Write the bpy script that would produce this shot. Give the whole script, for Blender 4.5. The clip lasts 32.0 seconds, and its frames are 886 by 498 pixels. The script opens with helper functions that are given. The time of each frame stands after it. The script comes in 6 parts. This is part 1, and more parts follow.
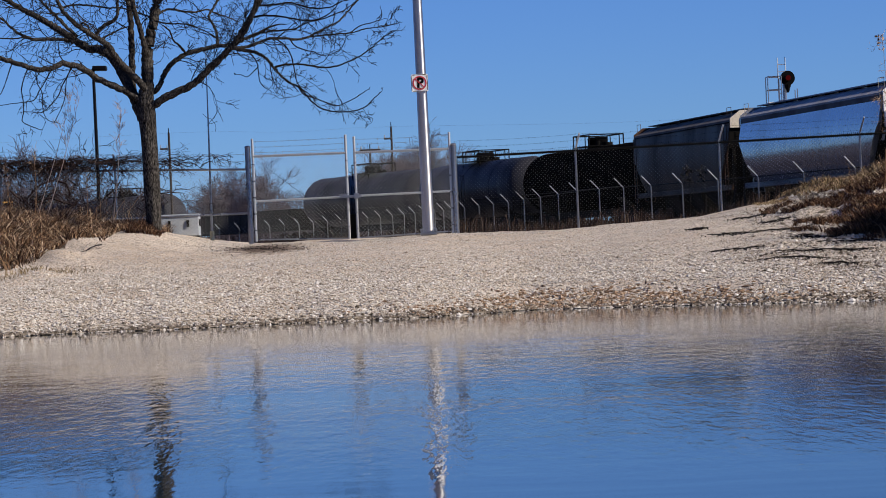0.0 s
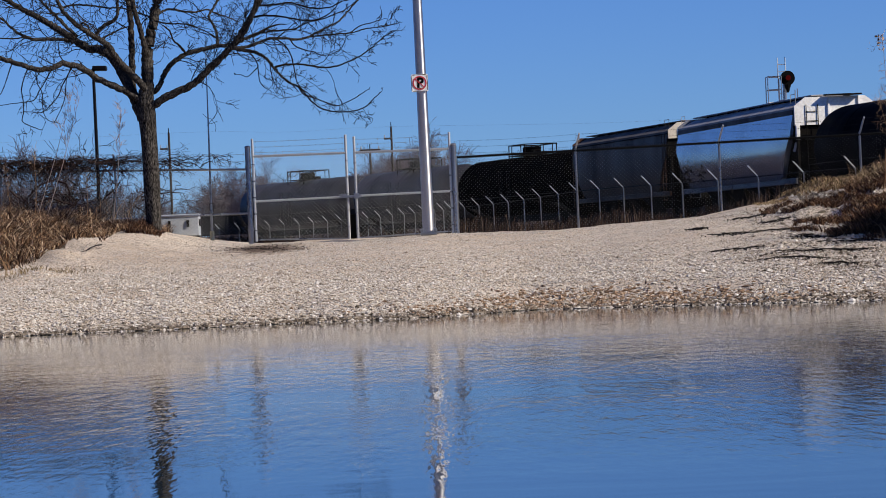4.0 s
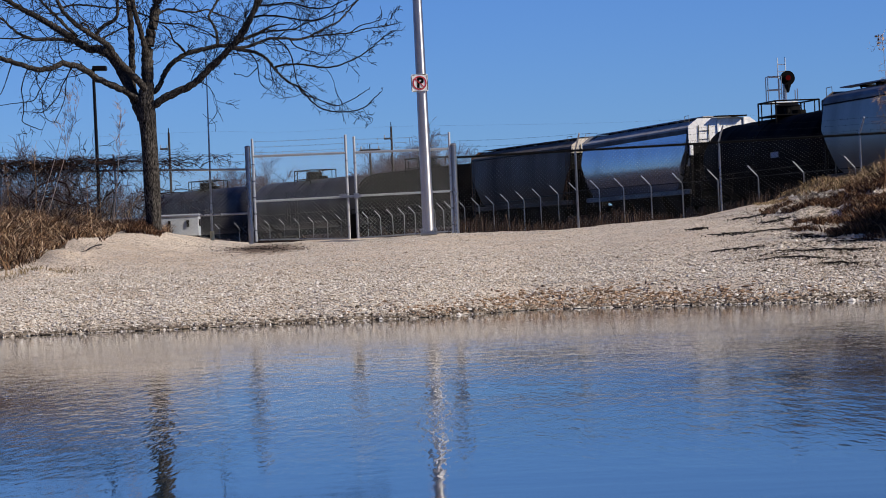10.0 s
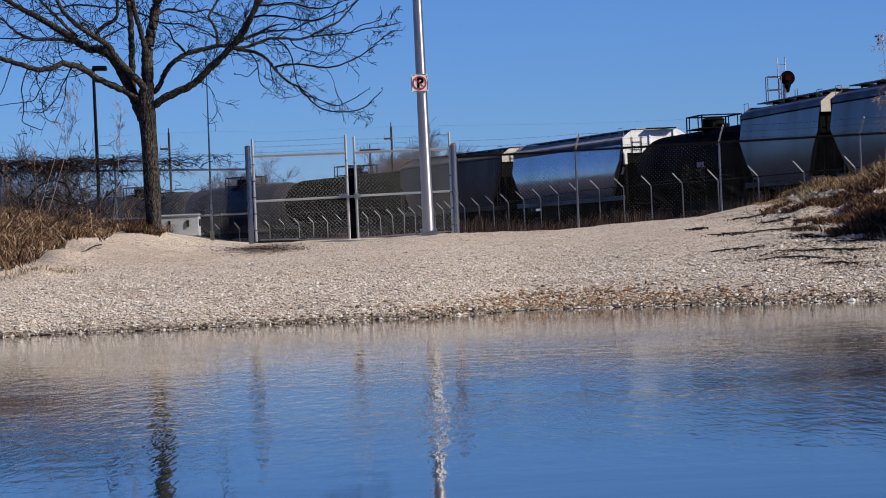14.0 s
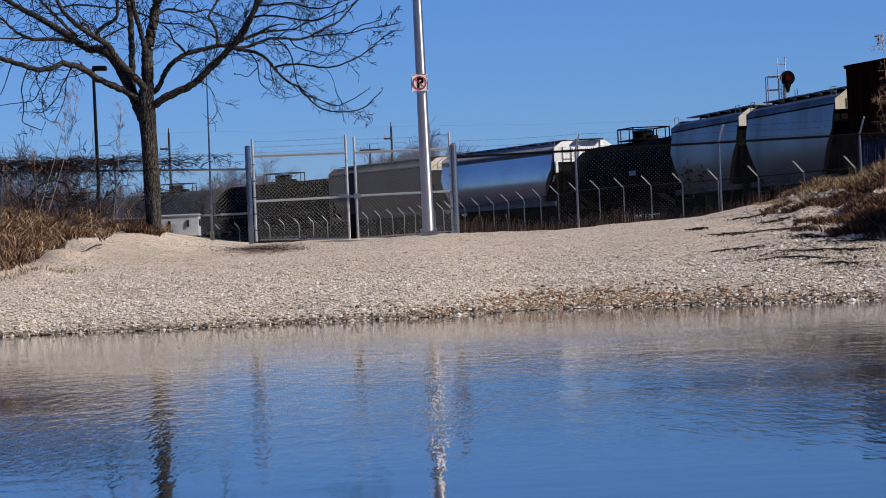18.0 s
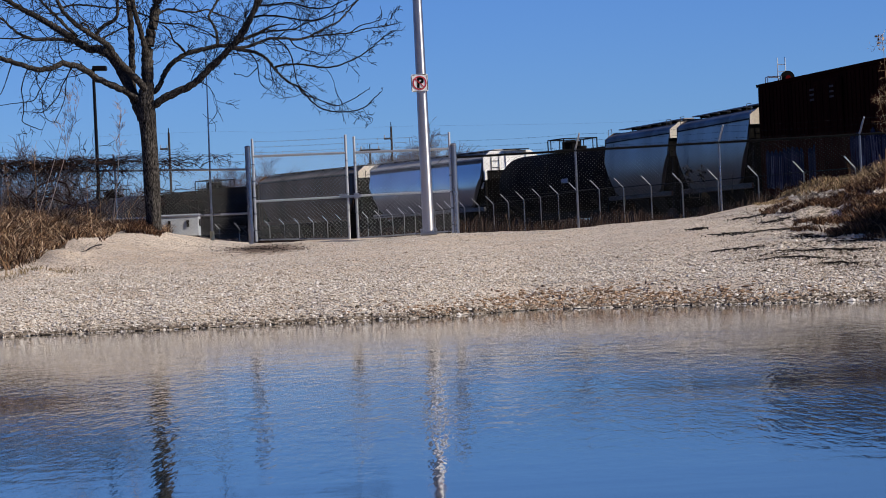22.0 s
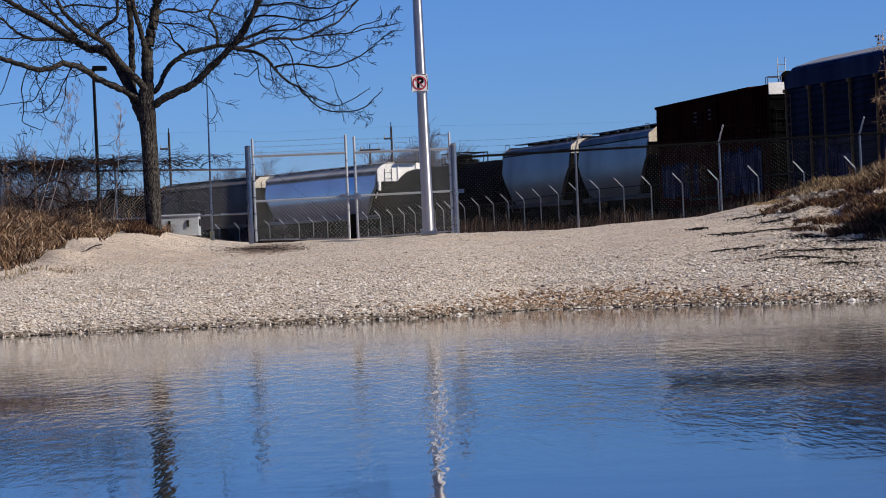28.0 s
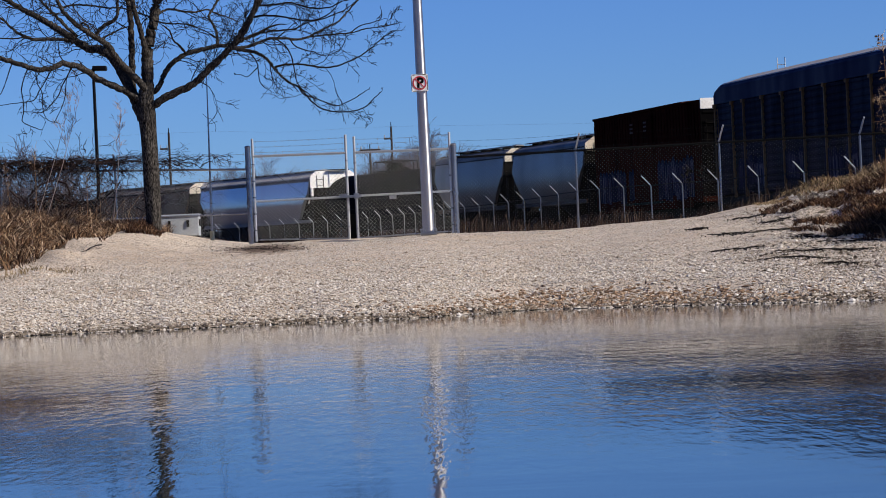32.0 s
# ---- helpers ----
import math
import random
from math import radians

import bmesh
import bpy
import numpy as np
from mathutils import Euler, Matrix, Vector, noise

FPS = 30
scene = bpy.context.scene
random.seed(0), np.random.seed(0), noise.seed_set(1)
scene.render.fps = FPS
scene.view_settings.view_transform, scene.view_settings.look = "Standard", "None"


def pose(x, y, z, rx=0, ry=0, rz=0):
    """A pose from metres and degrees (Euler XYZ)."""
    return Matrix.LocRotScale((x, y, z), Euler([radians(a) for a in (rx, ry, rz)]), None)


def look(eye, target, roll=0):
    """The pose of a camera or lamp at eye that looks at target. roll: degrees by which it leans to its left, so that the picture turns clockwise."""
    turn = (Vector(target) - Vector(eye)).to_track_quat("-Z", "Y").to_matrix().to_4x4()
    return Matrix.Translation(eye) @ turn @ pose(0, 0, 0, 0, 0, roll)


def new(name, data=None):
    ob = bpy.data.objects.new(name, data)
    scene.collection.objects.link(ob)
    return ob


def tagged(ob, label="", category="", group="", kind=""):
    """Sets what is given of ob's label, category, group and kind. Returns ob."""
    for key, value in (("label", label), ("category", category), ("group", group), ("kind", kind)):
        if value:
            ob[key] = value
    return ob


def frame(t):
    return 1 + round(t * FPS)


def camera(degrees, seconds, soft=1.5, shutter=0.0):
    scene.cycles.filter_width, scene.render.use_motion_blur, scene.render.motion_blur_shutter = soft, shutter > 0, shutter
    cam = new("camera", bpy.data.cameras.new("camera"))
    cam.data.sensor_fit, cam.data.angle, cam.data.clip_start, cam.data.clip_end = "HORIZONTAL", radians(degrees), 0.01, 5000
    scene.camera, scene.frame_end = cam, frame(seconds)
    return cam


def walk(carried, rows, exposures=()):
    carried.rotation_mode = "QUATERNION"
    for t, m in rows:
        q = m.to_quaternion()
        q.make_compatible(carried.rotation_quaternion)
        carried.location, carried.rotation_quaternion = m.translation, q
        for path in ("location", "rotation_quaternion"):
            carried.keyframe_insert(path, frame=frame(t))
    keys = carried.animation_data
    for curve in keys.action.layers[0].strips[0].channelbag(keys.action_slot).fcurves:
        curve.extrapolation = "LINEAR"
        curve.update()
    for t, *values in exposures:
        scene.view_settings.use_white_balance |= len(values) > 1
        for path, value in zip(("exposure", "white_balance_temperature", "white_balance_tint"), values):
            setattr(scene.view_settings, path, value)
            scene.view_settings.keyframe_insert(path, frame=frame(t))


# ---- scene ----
# ---- camera: stands still at the near edge of the pond, long lens, leaning a little ----
EYE = (0.0, 0.0, 0.95)
cam = camera(16.5, 32.0, soft=0.95)
STAND = look(EYE, (0.0, 100.0, 0.95 - 0.178), roll=-2.57)
walk(cam, [(0.0, STAND), (32.0, STAND)])
scene.view_settings.exposure = 0.0

# ---- world and sun: clear winter sky, low sun behind the right shoulder ----
SUN_EL, SUN_AZ = radians(32.5), radians(113)      # azimuth clockwise from +y
sun_way = Vector((math.sin(SUN_AZ) * math.cos(SUN_EL), math.cos(SUN_AZ) * math.cos(SUN_EL), math.sin(SUN_EL)))
world = bpy.data.worlds.new("world")
scene.world = world
world.use_nodes = True
wn = world.node_tree
sky = wn.nodes.new("ShaderNodeTexSky")
sky.sky_type = "NISHITA"
sky.sun_disc = False
sky.sun_elevation, sky.sun_rotation = SUN_EL, SUN_AZ
sky.altitude, sky.air_density, sky.dust_density, sky.ozone_density = 1500.0, 1.0, 0.0, 1.2
background = next(n for n in wn.nodes if n.type == "BACKGROUND")
background.inputs["Strength"].default_value = 0.088
tint = wn.nodes.new("ShaderNodeMix")            # a deep, dry winter blue
tint.data_type, tint.blend_type = "RGBA", "MULTIPLY"
tint.inputs[0].default_value = 1.0
tint.inputs[7].default_value = (0.312, 0.552, 1.145, 1.0)
wn.links.new(sky.outputs[0], tint.inputs[6])
wn.links.new(tint.outputs[2], background.inputs["Color"])
sun_data = bpy.data.lights.new("sun", "SUN")
sun_data.energy, sun_data.angle, sun_data.color = 5.9, radians(0.53), (1.0, 0.90, 0.76)
sun = new("sun", sun_data)
sun.matrix_world = look(sun_way * 200, (0, 0, 0))


# ---- materials ----
def nodes_of(name):
    m = bpy.data.materials.new(name)
    m.use_nodes = True
    t = m.node_tree
    return m, t, next(n for n in t.nodes if n.type == "BSDF_PRINCIPLED")


def ramp(t, fac, stops):
    r = t.nodes.new("ShaderNodeValToRGB")
    els = r.color_ramp.elements
    while len(els) < len(stops):
        els.new(0.5)
    for e, (p, c) in zip(els, stops):
        e.position, e.color = p, (*c, 1.0)
    t.links.new(fac, r.inputs[0])
    return r.outputs[0]


def noise_of(t, scale, detail=4.0, stretch=None, coord="Object"):
    c = t.nodes.new("ShaderNodeTexCoord").outputs[coord]
    if stretch:
        mp = t.nodes.new("ShaderNodeMapping")
        mp.inputs["Scale"].default_value = stretch
        t.links.new(c, mp.inputs["Vector"])
        c = mp.outputs[0]
    n = t.nodes.new("ShaderNodeTexNoise")
    n.inputs["Scale"].default_value, n.inputs["Detail"].default_value = scale, detail
    t.links.new(c, n.inputs["Vector"])
    return n.outputs["Fac"]


def mix(t, fac, a, b, kind="MIX"):
    m = t.nodes.new("ShaderNodeMix")
    m.data_type, m.blend_type = "RGBA", kind
    for sock, v in ((m.inputs[0], fac), (m.inputs[6], a), (m.inputs[7], b)):
        if isinstance(v, (int, float)):
            sock.default_value = v
        elif isinstance(v, tuple):
            sock.default_value = (*v, 1.0)
        else:
            t.links.new(v, sock)
    return m.outputs[2]


def bump_on(t, p, height, strength, distance):
    b = t.nodes.new("ShaderNodeBump")
    b.inputs["Strength"].default_value, b.inputs["Distance"].default_value = strength, distance
    t.links.new(height, b.inputs["Height"])
    t.links.new(b.outputs[0], p.inputs["Normal"])


def paint(name, col, rough=0.5, metal=0.0, dirt=(0.16, 0.12, 0.09), amount=0.35, big=0.7, small=14.0, bump=0.15, streak=(1, 1, 0.25), spec=0.5, deep=0.004):
    """A painted or bare surface with stains running down, fine grain and a little relief."""
    m, t, p = nodes_of(name)
    a = noise_of(t, big, 5.0, streak)
    b = noise_of(t, small, 6.0)
    c1 = mix(t, ramp(t, b, [(0.3, (0, 0, 0)), (0.75, (1, 1, 1))]), tuple(v * 0.8 for v in col), tuple(min(1, v * 1.12) for v in col))
    fac = ramp(t, a, [(0.42, (0, 0, 0)), (0.72, (amount,) * 3)])
    t.links.new(mix(t, fac, c1, dirt), p.inputs["Base Color"])
    t.links.new(ramp(t, a, [(0.3, (max(0.02, rough * 0.8),) * 3), (0.75, (min(1, rough * 1.35),) * 3)]), p.inputs["Roughness"])
    p.inputs["Metallic"].default_value = metal
    p.inputs["Specular IOR Level"].default_value = spec
    bump_on(t, p, b, bump, deep)
    return m


def islands(name, stops, rough=0.85, small=30.0, bump=0.3, by="island"):
    """Loose bits, each with a colour of its own."""
    m, t, p = nodes_of(name)
    if by == "island":
        r = t.nodes.new("ShaderNodeNewGeometry").outputs["Random Per Island"]
    else:
        r = t.nodes.new("ShaderNodeObjectInfo").outputs["Random"]
    base = ramp(t, r, stops)
    n = noise_of(t, small, 4.0)
    t.links.new(mix(t, ramp(t, n, [(0.3, (0.25,) * 3), (0.8, (0, 0, 0))]), base, tuple(v * 0.55 for v in stops[0][1])), p.inputs["Base Color"])
    p.inputs["Roughness"].default_value = rough
    p.inputs["Specular IOR Level"].default_value = 0.25
    bump_on(t, p, n, bump, 0.006)
    return m


GALV_BRIGHT = paint("bright_galvanised_steel", (0.50, 0.525, 0.555), 0.45, 0.6, (0.30, 0.28, 0.26), 0.4, 1.4, 40.0)
GALV = paint("galvanised_steel", (0.33, 0.345, 0.37), 0.28, 0.88, (0.18, 0.17, 0.16), 0.5, 1.4, 40.0)
WIRE = paint("fence_wire", (0.20, 0.205, 0.21), 0.45, 0.3, (0.22, 0.21, 0.20), 0.5, 2.0, 30.0, 0.0)
WIRE_DULL = paint("dull_fence_wire", (0.018, 0.018, 0.018), 0.7, 0.1, (0.012, 0.011, 0.010), 0.5, 2.0, 30.0, 0.0, spec=0.03)
ALU = paint("spun_aluminium", (0.54, 0.54, 0.54), 0.44, 0.95, (0.42, 0.41, 0.40), 0.5, 0.9, 60.0, 0.04, (1, 1, 0.08))
at_ = next(n for n in ALU.node_tree.nodes if n.type == "BSDF_PRINCIPLED")
at_.inputs["Anisotropic"].default_value = 0.8           # lathe-turned: the glint draws out along the shaft
at_.inputs["Anisotropic Rotation"].default_value = 0.25
tn_ = ALU.node_tree.nodes.new("ShaderNodeTangent")
tn_.direction_type, tn_.axis = "RADIAL", "Z"
ALU.node_tree.links.new(tn_.outputs[0], at_.inputs["Tangent"])
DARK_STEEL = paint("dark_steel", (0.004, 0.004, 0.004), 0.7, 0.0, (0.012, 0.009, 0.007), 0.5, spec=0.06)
RUST_STEEL = paint("rusty_steel", (0.030, 0.020, 0.016), 0.8, 0.1, (0.06, 0.032, 0.02), 0.6, spec=0.1)
RAIL_STEEL = paint("rail_steel", (0.25, 0.22, 0.20), 0.4, 0.8, (0.14, 0.08, 0.05), 0.6)
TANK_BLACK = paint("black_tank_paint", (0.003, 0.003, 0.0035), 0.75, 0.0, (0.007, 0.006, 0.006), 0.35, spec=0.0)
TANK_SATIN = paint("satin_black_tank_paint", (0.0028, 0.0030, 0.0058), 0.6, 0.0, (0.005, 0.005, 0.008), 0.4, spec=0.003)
TANK_NAVY = paint("faded_black_tank_paint", (0.0068, 0.0070, 0.018), 0.46, 0.0, (0.012, 0.012, 0.018), 0.4, spec=0.06)
TANK_BAND = paint("grey_tank_stripe", (0.030, 0.031, 0.040), 0.55, 0.0, (0.018, 0.018, 0.022), 0.5, spec=0.1)
HOPPER_GREY = paint("weathered_grey_hopper_paint", (0.082, 0.043, 0.027), 0.5, 0.0, (0.018, 0.016, 0.015), 0.5, spec=0.08)
HOPPER_LIGHT = paint("light_grey_hopper_paint", (0.150, 0.112, 0.088), 0.34, 0.0, (0.075, 0.058, 0.048), 0.55, spec=0.42)
HOPPER_SILVER = paint("glossy_silver_grey_paint", (0.44, 0.45, 0.48), 0.17, 0.6, (0.20, 0.18, 0.16), 0.35, 0.5, 10.0, 0.03)
ROOF_TAN = paint("dusty_grey_roof_paint", (0.125, 0.11, 0.10), 0.75, 0.0, (0.06, 0.05, 0.04), 0.6, spec=0.2)
ROOF_GREY = paint("pale_grey_roof_paint", (0.34, 0.33, 0.33), 0.6, 0.0, (0.16, 0.14, 0.12), 0.5, spec=0.25)
WHITE_PAINT = paint("white_paint", (0.82, 0.82, 0.80), 0.45, 0.0, (0.45, 0.40, 0.34), 0.3)
CREAM_PAINT = paint("cream_paint", (0.62, 0.57, 0.48), 0.55, 0.0, (0.30, 0.20, 0.12), 0.5, spec=0.3)
BOX_BROWN = paint("brown_boxcar_paint", (0.050, 0.0125, 0.0075), 0.8, 0.0, (0.012, 0.004, 0.003), 0.7, 1.2, spec=0.0)
BOX_YELLOW = paint("yellow_boxcar_paint", (0.70, 0.36, 0.04), 0.5, 0.0, (0.3, 0.15, 0.05), 0.4)
ROOF_DARK = paint("dark_grey_roof_paint", (0.11, 0.115, 0.13), 0.5, 0.0, (0.05, 0.045, 0.045), 0.5, spec=0.2)
STENCIL = paint("faded_stencil_paint", (0.16, 0.10, 0.075), 0.7, 0.0, (0.02, 0.015, 0.014), 0.5, spec=0.05)
SPRAY_BLUE = paint("blue_spray_paint", (0.0042, 0.006, 0.040), 0.7, 0.0, (0.003, 0.003, 0.012), 0.8, 2.0, spec=0.03)
SPRAY_PALE = paint("pale_spray_paint", (0.075, 0.07, 0.12), 0.7, 0.0, (0.02, 0.02, 0.05), 0.8, 2.0, spec=0.03)
SPRAY_VIOLET = paint("violet_spray_paint", (0.030, 0.027, 0.066), 0.7, 0.0, (0.006, 0.006, 0.02), 0.8, 2.0, spec=0.03)
RACK_PANEL = paint("weathered_blue_grey_panel", (0.013, 0.0125, 0.030), 0.6, 0.0, (0.004, 0.004, 0.006), 0.8, 1.1, spec=0.02)
RACK_POST = paint("dull_brown_post", (0.32, 0.155, 0.055), 0.65, 0.0, (0.10, 0.075, 0.055), 0.5, spec=0.06)
RACK_ROOF = paint("dark_blue_roof_paint", (0.0035, 0.005, 0.044), 0.6, 0.0, (0.004, 0.005, 0.02), 0.4, spec=0.06)
CABINET = paint("pale_cabinet_paint", (0.36, 0.40, 0.45), 0.55, 0.0, (0.26, 0.24, 0.20), 0.4)
WOOD_POLE = paint("weathered_wood", (0.055, 0.045, 0.038), 0.9, 0.0, (0.025, 0.02, 0.017), 0.5, 2.0, 30.0, 0.5, (4, 4, 0.3), spec=0.05)
LAMP_DARK = paint("bronze_lamp_paint", (0.003, 0.003, 0.0045), 0.5, 0.0, (0.006, 0.006, 0.007), 0.4, spec=0.1)
BLACK_RUBBER = paint("black_plastic", (0.002, 0.002, 0.002), 0.55, 0.0, (0.004, 0.004, 0.004), 0.3, spec=0.02)
YELLOW_PAINT = paint("yellow_paint", (0.46, 0.42, 0.24), 0.55)
SIGN_WHITE = paint("sign_white", (0.80, 0.80, 0.78), 0.35, 0.0, (0.6, 0.57, 0.5), 0.2)
SIGN_RED = paint("sign_red", (0.55, 0.02, 0.03), 0.35)
SIGN_BLACK = paint("sign_black", (0.004, 0.004, 0.004), 0.6, 0.0, (0.010, 0.009, 0.009), 0.3, spec=0.05)
BLACK_FENCE = paint("black_coated_steel", (0.006, 0.006, 0.006), 0.6, 0.0, (0.012, 0.011, 0.010), 0.4, spec=0.08)
BARK, bt_, bp_ = nodes_of("furrowed_grey_brown_bark")
b_plates, b_stain = noise_of(bt_, 1.0, 8.0, (62.0, 62.0, 20.0)), noise_of(bt_, 5.0, 5.0)
b_col = ramp(bt_, b_plates, [(0.36, (0.006, 0.0055, 0.005)), (0.50, (0.038, 0.034, 0.031)), (0.68, (0.115, 0.105, 0.095))])
bt_.links.new(mix(bt_, ramp(bt_, b_stain, [(0.48, (0, 0, 0)), (0.72, (0.5,) * 3)]), b_col, (0.016, 0.014, 0.012)), bp_.inputs["Base Color"])
bp_.inputs["Roughness"].default_value, bp_.inputs["Specular IOR Level"].default_value = 0.95, 0.05
bump_on(bt_, bp_, b_plates, 0.7, 0.02)
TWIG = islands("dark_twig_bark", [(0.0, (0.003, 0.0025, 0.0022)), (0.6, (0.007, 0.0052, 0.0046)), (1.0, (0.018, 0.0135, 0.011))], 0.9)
VINE = islands("bare_vine_bark", [(0.0, (0.007, 0.004, 0.004)), (0.6, (0.022, 0.011, 0.010)), (1.0, (0.065, 0.034, 0.027))], 0.9)
# distance haze is put into this bark colour: paler, towards violet
HAZY_TWIG = islands("far_twig_bark", [(0.0, (0.055, 0.045, 0.056)), (1.0, (0.13, 0.105, 0.118))], 0.95)
PALE_WEED = islands("pale_weed_stems", [(0.0, (0.16, 0.11, 0.10)), (1.0, (0.50, 0.40, 0.36))], 0.9)
DRY_GRASS = islands("dry_grass", [(0.0, (0.015, 0.008, 0.005)), (0.35, (0.09, 0.050, 0.027)), (0.72, (0.40, 0.245, 0.135)), (1.0, (0.76, 0.60, 0.42))], 0.85)
GREEN_GRASS = islands("olive_grass", [(0.0, (0.07, 0.045, 0.020)), (0.5, (0.22, 0.155, 0.070)), (1.0, (0.47, 0.37, 0.21))], 0.85)
RED_WEED = islands("red_brown_weeds", [(0.0, (0.006, 0.004, 0.003)), (0.6, (0.028, 0.014, 0.010)), (0.93, (0.07, 0.04, 0.026)), (1.0, (0.30, 0.22, 0.16))], 0.9)
DARK_WEED = islands("dark_brown_weeds", [(0.0, (0.016, 0.008, 0.005)), (0.6, (0.072, 0.033, 0.016)), (0.9, (0.20, 0.10, 0.05)), (1.0, (0.42, 0.29, 0.18))], 0.9)
STONE = islands("limestone_gravel", [(0.0, (0.22, 0.175, 0.13)), (0.15, (0.45, 0.39, 0.315)), (0.6, (0.56, 0.512, 0.445)), (0.9, (0.65, 0.61, 0.55)), (1.0, (0.80, 0.76, 0.71))], 0.95, 40.0, 0.4)
# wet stones at the waterline, also the dark gap shade in the right gravel
WET_SHADE_STONE = islands("wet_shore_stones", [(0.0, (0.035, 0.026, 0.018)), (0.5, (0.15, 0.115, 0.078)), (1.0, (0.36, 0.30, 0.23))], 0.6, 40.0, 0.4)
PICK_STONE = islands("single_shore_stones", [(0.0, (0.10, 0.08, 0.055)), (0.4, (0.26, 0.22, 0.175)), (0.8, (0.42, 0.375, 0.32)), (1.0, (0.58, 0.54, 0.48))], 0.85, 40.0, 0.4, by="object")
RUST_STONE = islands("rust_stained_stones", [(0.0, (0.12, 0.075, 0.045)), (0.5, (0.28, 0.175, 0.10)), (1.0, (0.44, 0.33, 0.23))], 0.75, 40.0, 0.4)
BALLAST = paint("grey_ballast", (0.17, 0.155, 0.14), 0.95, 0.0, (0.08, 0.065, 0.055), 0.6, 0.8, 18.0, 1.0, spec=0.1)
TIE_WOOD = paint("creosoted_timber", (0.06, 0.045, 0.035), 0.9, 0.0, (0.03, 0.025, 0.02), 0.5)

WOOD_FAR = paint("bare_wood_mass", (0.032, 0.025, 0.021), 1.0, 0.0, (0.02, 0.016, 0.014), 0.8, 0.4, 2.0, 0.5, spec=0.0)

# red signal lens: the one lit lamp
LENS, lt, lp = nodes_of("red_signal_lens")
lp.inputs["Base Color"].default_value = (0.05, 0.001, 0.001, 1)
lp.inputs["Emission Color"].default_value = (1.0, 0.05, 0.03, 1)
lp.inputs["Emission Strength"].default_value = 0.015
lp.inputs["Roughness"].default_value = 0.5
lp.inputs["Specular IOR Level"].default_value = 0.05

# gravel bank: pale limestone fines, damp and rusty towards the water, with sandy patches
GRAVEL, gt, gp = nodes_of("gravel_bank")
g_fine, g_mid, g_big = noise_of(gt, 34.0, 8.0), noise_of(gt, 5.0, 5.0), noise_of(gt, 0.45, 4.0)
g1 = ramp(gt, g_fine, [(0.34, (0.09, 0.07, 0.052)), (0.44, (0.49, 0.41, 0.325)), (0.68, (0.74, 0.655, 0.555))])
g2 = mix(gt, ramp(gt, g_big, [(0.45, (0, 0, 0)), (0.65, (0.55,) * 3)]), g1, (0.42, 0.31, 0.215))
gpos = gt.nodes.new("ShaderNodeSeparateXYZ")
gt.links.new(gt.nodes.new("ShaderNodeTexCoord").outputs["Object"], gpos.inputs[0])
wet = ramp(gt, gpos.outputs[2], [(0.0, (1, 1, 1)), (0.04, (0.85,) * 3), (0.10, (0, 0, 0))])
g3 = mix(gt, wet, g2, (0.13, 0.098, 0.066))
# a dark brown patch before the gate
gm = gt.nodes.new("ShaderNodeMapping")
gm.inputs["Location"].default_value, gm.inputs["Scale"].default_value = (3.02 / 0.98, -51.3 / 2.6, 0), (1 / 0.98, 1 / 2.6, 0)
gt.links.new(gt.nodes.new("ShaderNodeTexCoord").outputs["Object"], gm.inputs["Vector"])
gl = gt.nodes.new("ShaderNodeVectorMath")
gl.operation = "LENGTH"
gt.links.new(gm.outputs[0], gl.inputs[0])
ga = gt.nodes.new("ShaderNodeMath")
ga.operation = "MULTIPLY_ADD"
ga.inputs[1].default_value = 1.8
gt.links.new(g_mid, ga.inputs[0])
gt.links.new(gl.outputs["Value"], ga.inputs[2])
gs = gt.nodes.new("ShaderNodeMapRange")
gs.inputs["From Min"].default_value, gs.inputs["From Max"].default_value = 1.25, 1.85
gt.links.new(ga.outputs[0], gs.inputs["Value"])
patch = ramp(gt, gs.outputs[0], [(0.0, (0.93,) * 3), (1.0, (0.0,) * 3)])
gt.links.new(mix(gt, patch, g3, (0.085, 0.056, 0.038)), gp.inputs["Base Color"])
gp.inputs["Roughness"].default_value = 0.95
gp.inputs["Specular IOR Level"].default_value = 0.2
bump_on(gt, gp, g_fine, 0.9, 0.03)

# rough ground: dry turf and soil
SOIL, st, sp = nodes_of("dry_turf")
s_fine, s_big = noise_of(st, 14.0, 7.0), noise_of(st, 0.3, 4.0)
s1 = ramp(st, s_fine, [(0.3, (0.02, 0.012, 0.007)), (0.55, (0.06, 0.038, 0.02)), (0.8, (0.15, 0.10, 0.055))])
st.links.new(mix(st, ramp(st, s_big, [(0.4, (0, 0, 0)), (0.7, (0.6,) * 3)]), s1, (0.07, 0.045, 0.022)), sp.inputs["Base Color"])
sp.inputs["Roughness"].default_value = 0.95
bump_on(st, sp, s_fine, 0.9, 0.04)

# pond: calm water with long low ripples and finer cat's paws in drifting patches
WATER, wt, wp = nodes_of("pond_water")
wp.inputs["Base Color"].default_value = (0.012, 0.022, 0.03, 1)
wp.inputs["IOR"].default_value = 1.333
wp.inputs["Roughness"].default_value = 0.075
w_long = noise_of(wt, 1.0, 2.0, (0.9, 2.0, 1))
w_blob, w_small = noise_of(wt, 1.0, 1.0, (9.0, 1.9, 1)), noise_of(wt, 1.0, 1.5, (27.0, 5.0, 1))
w_mix = wt.nodes.new("ShaderNodeMath")              # broad dimples with finer ones on them
w_mix.operation = "MULTIPLY_ADD"
w_mix.inputs[1].default_value = 0.65
wt.links.new(w_small, w_mix.inputs[0])
wt.links.new(w_blob, w_mix.inputs[2])
w_fine = w_mix.outputs[0]
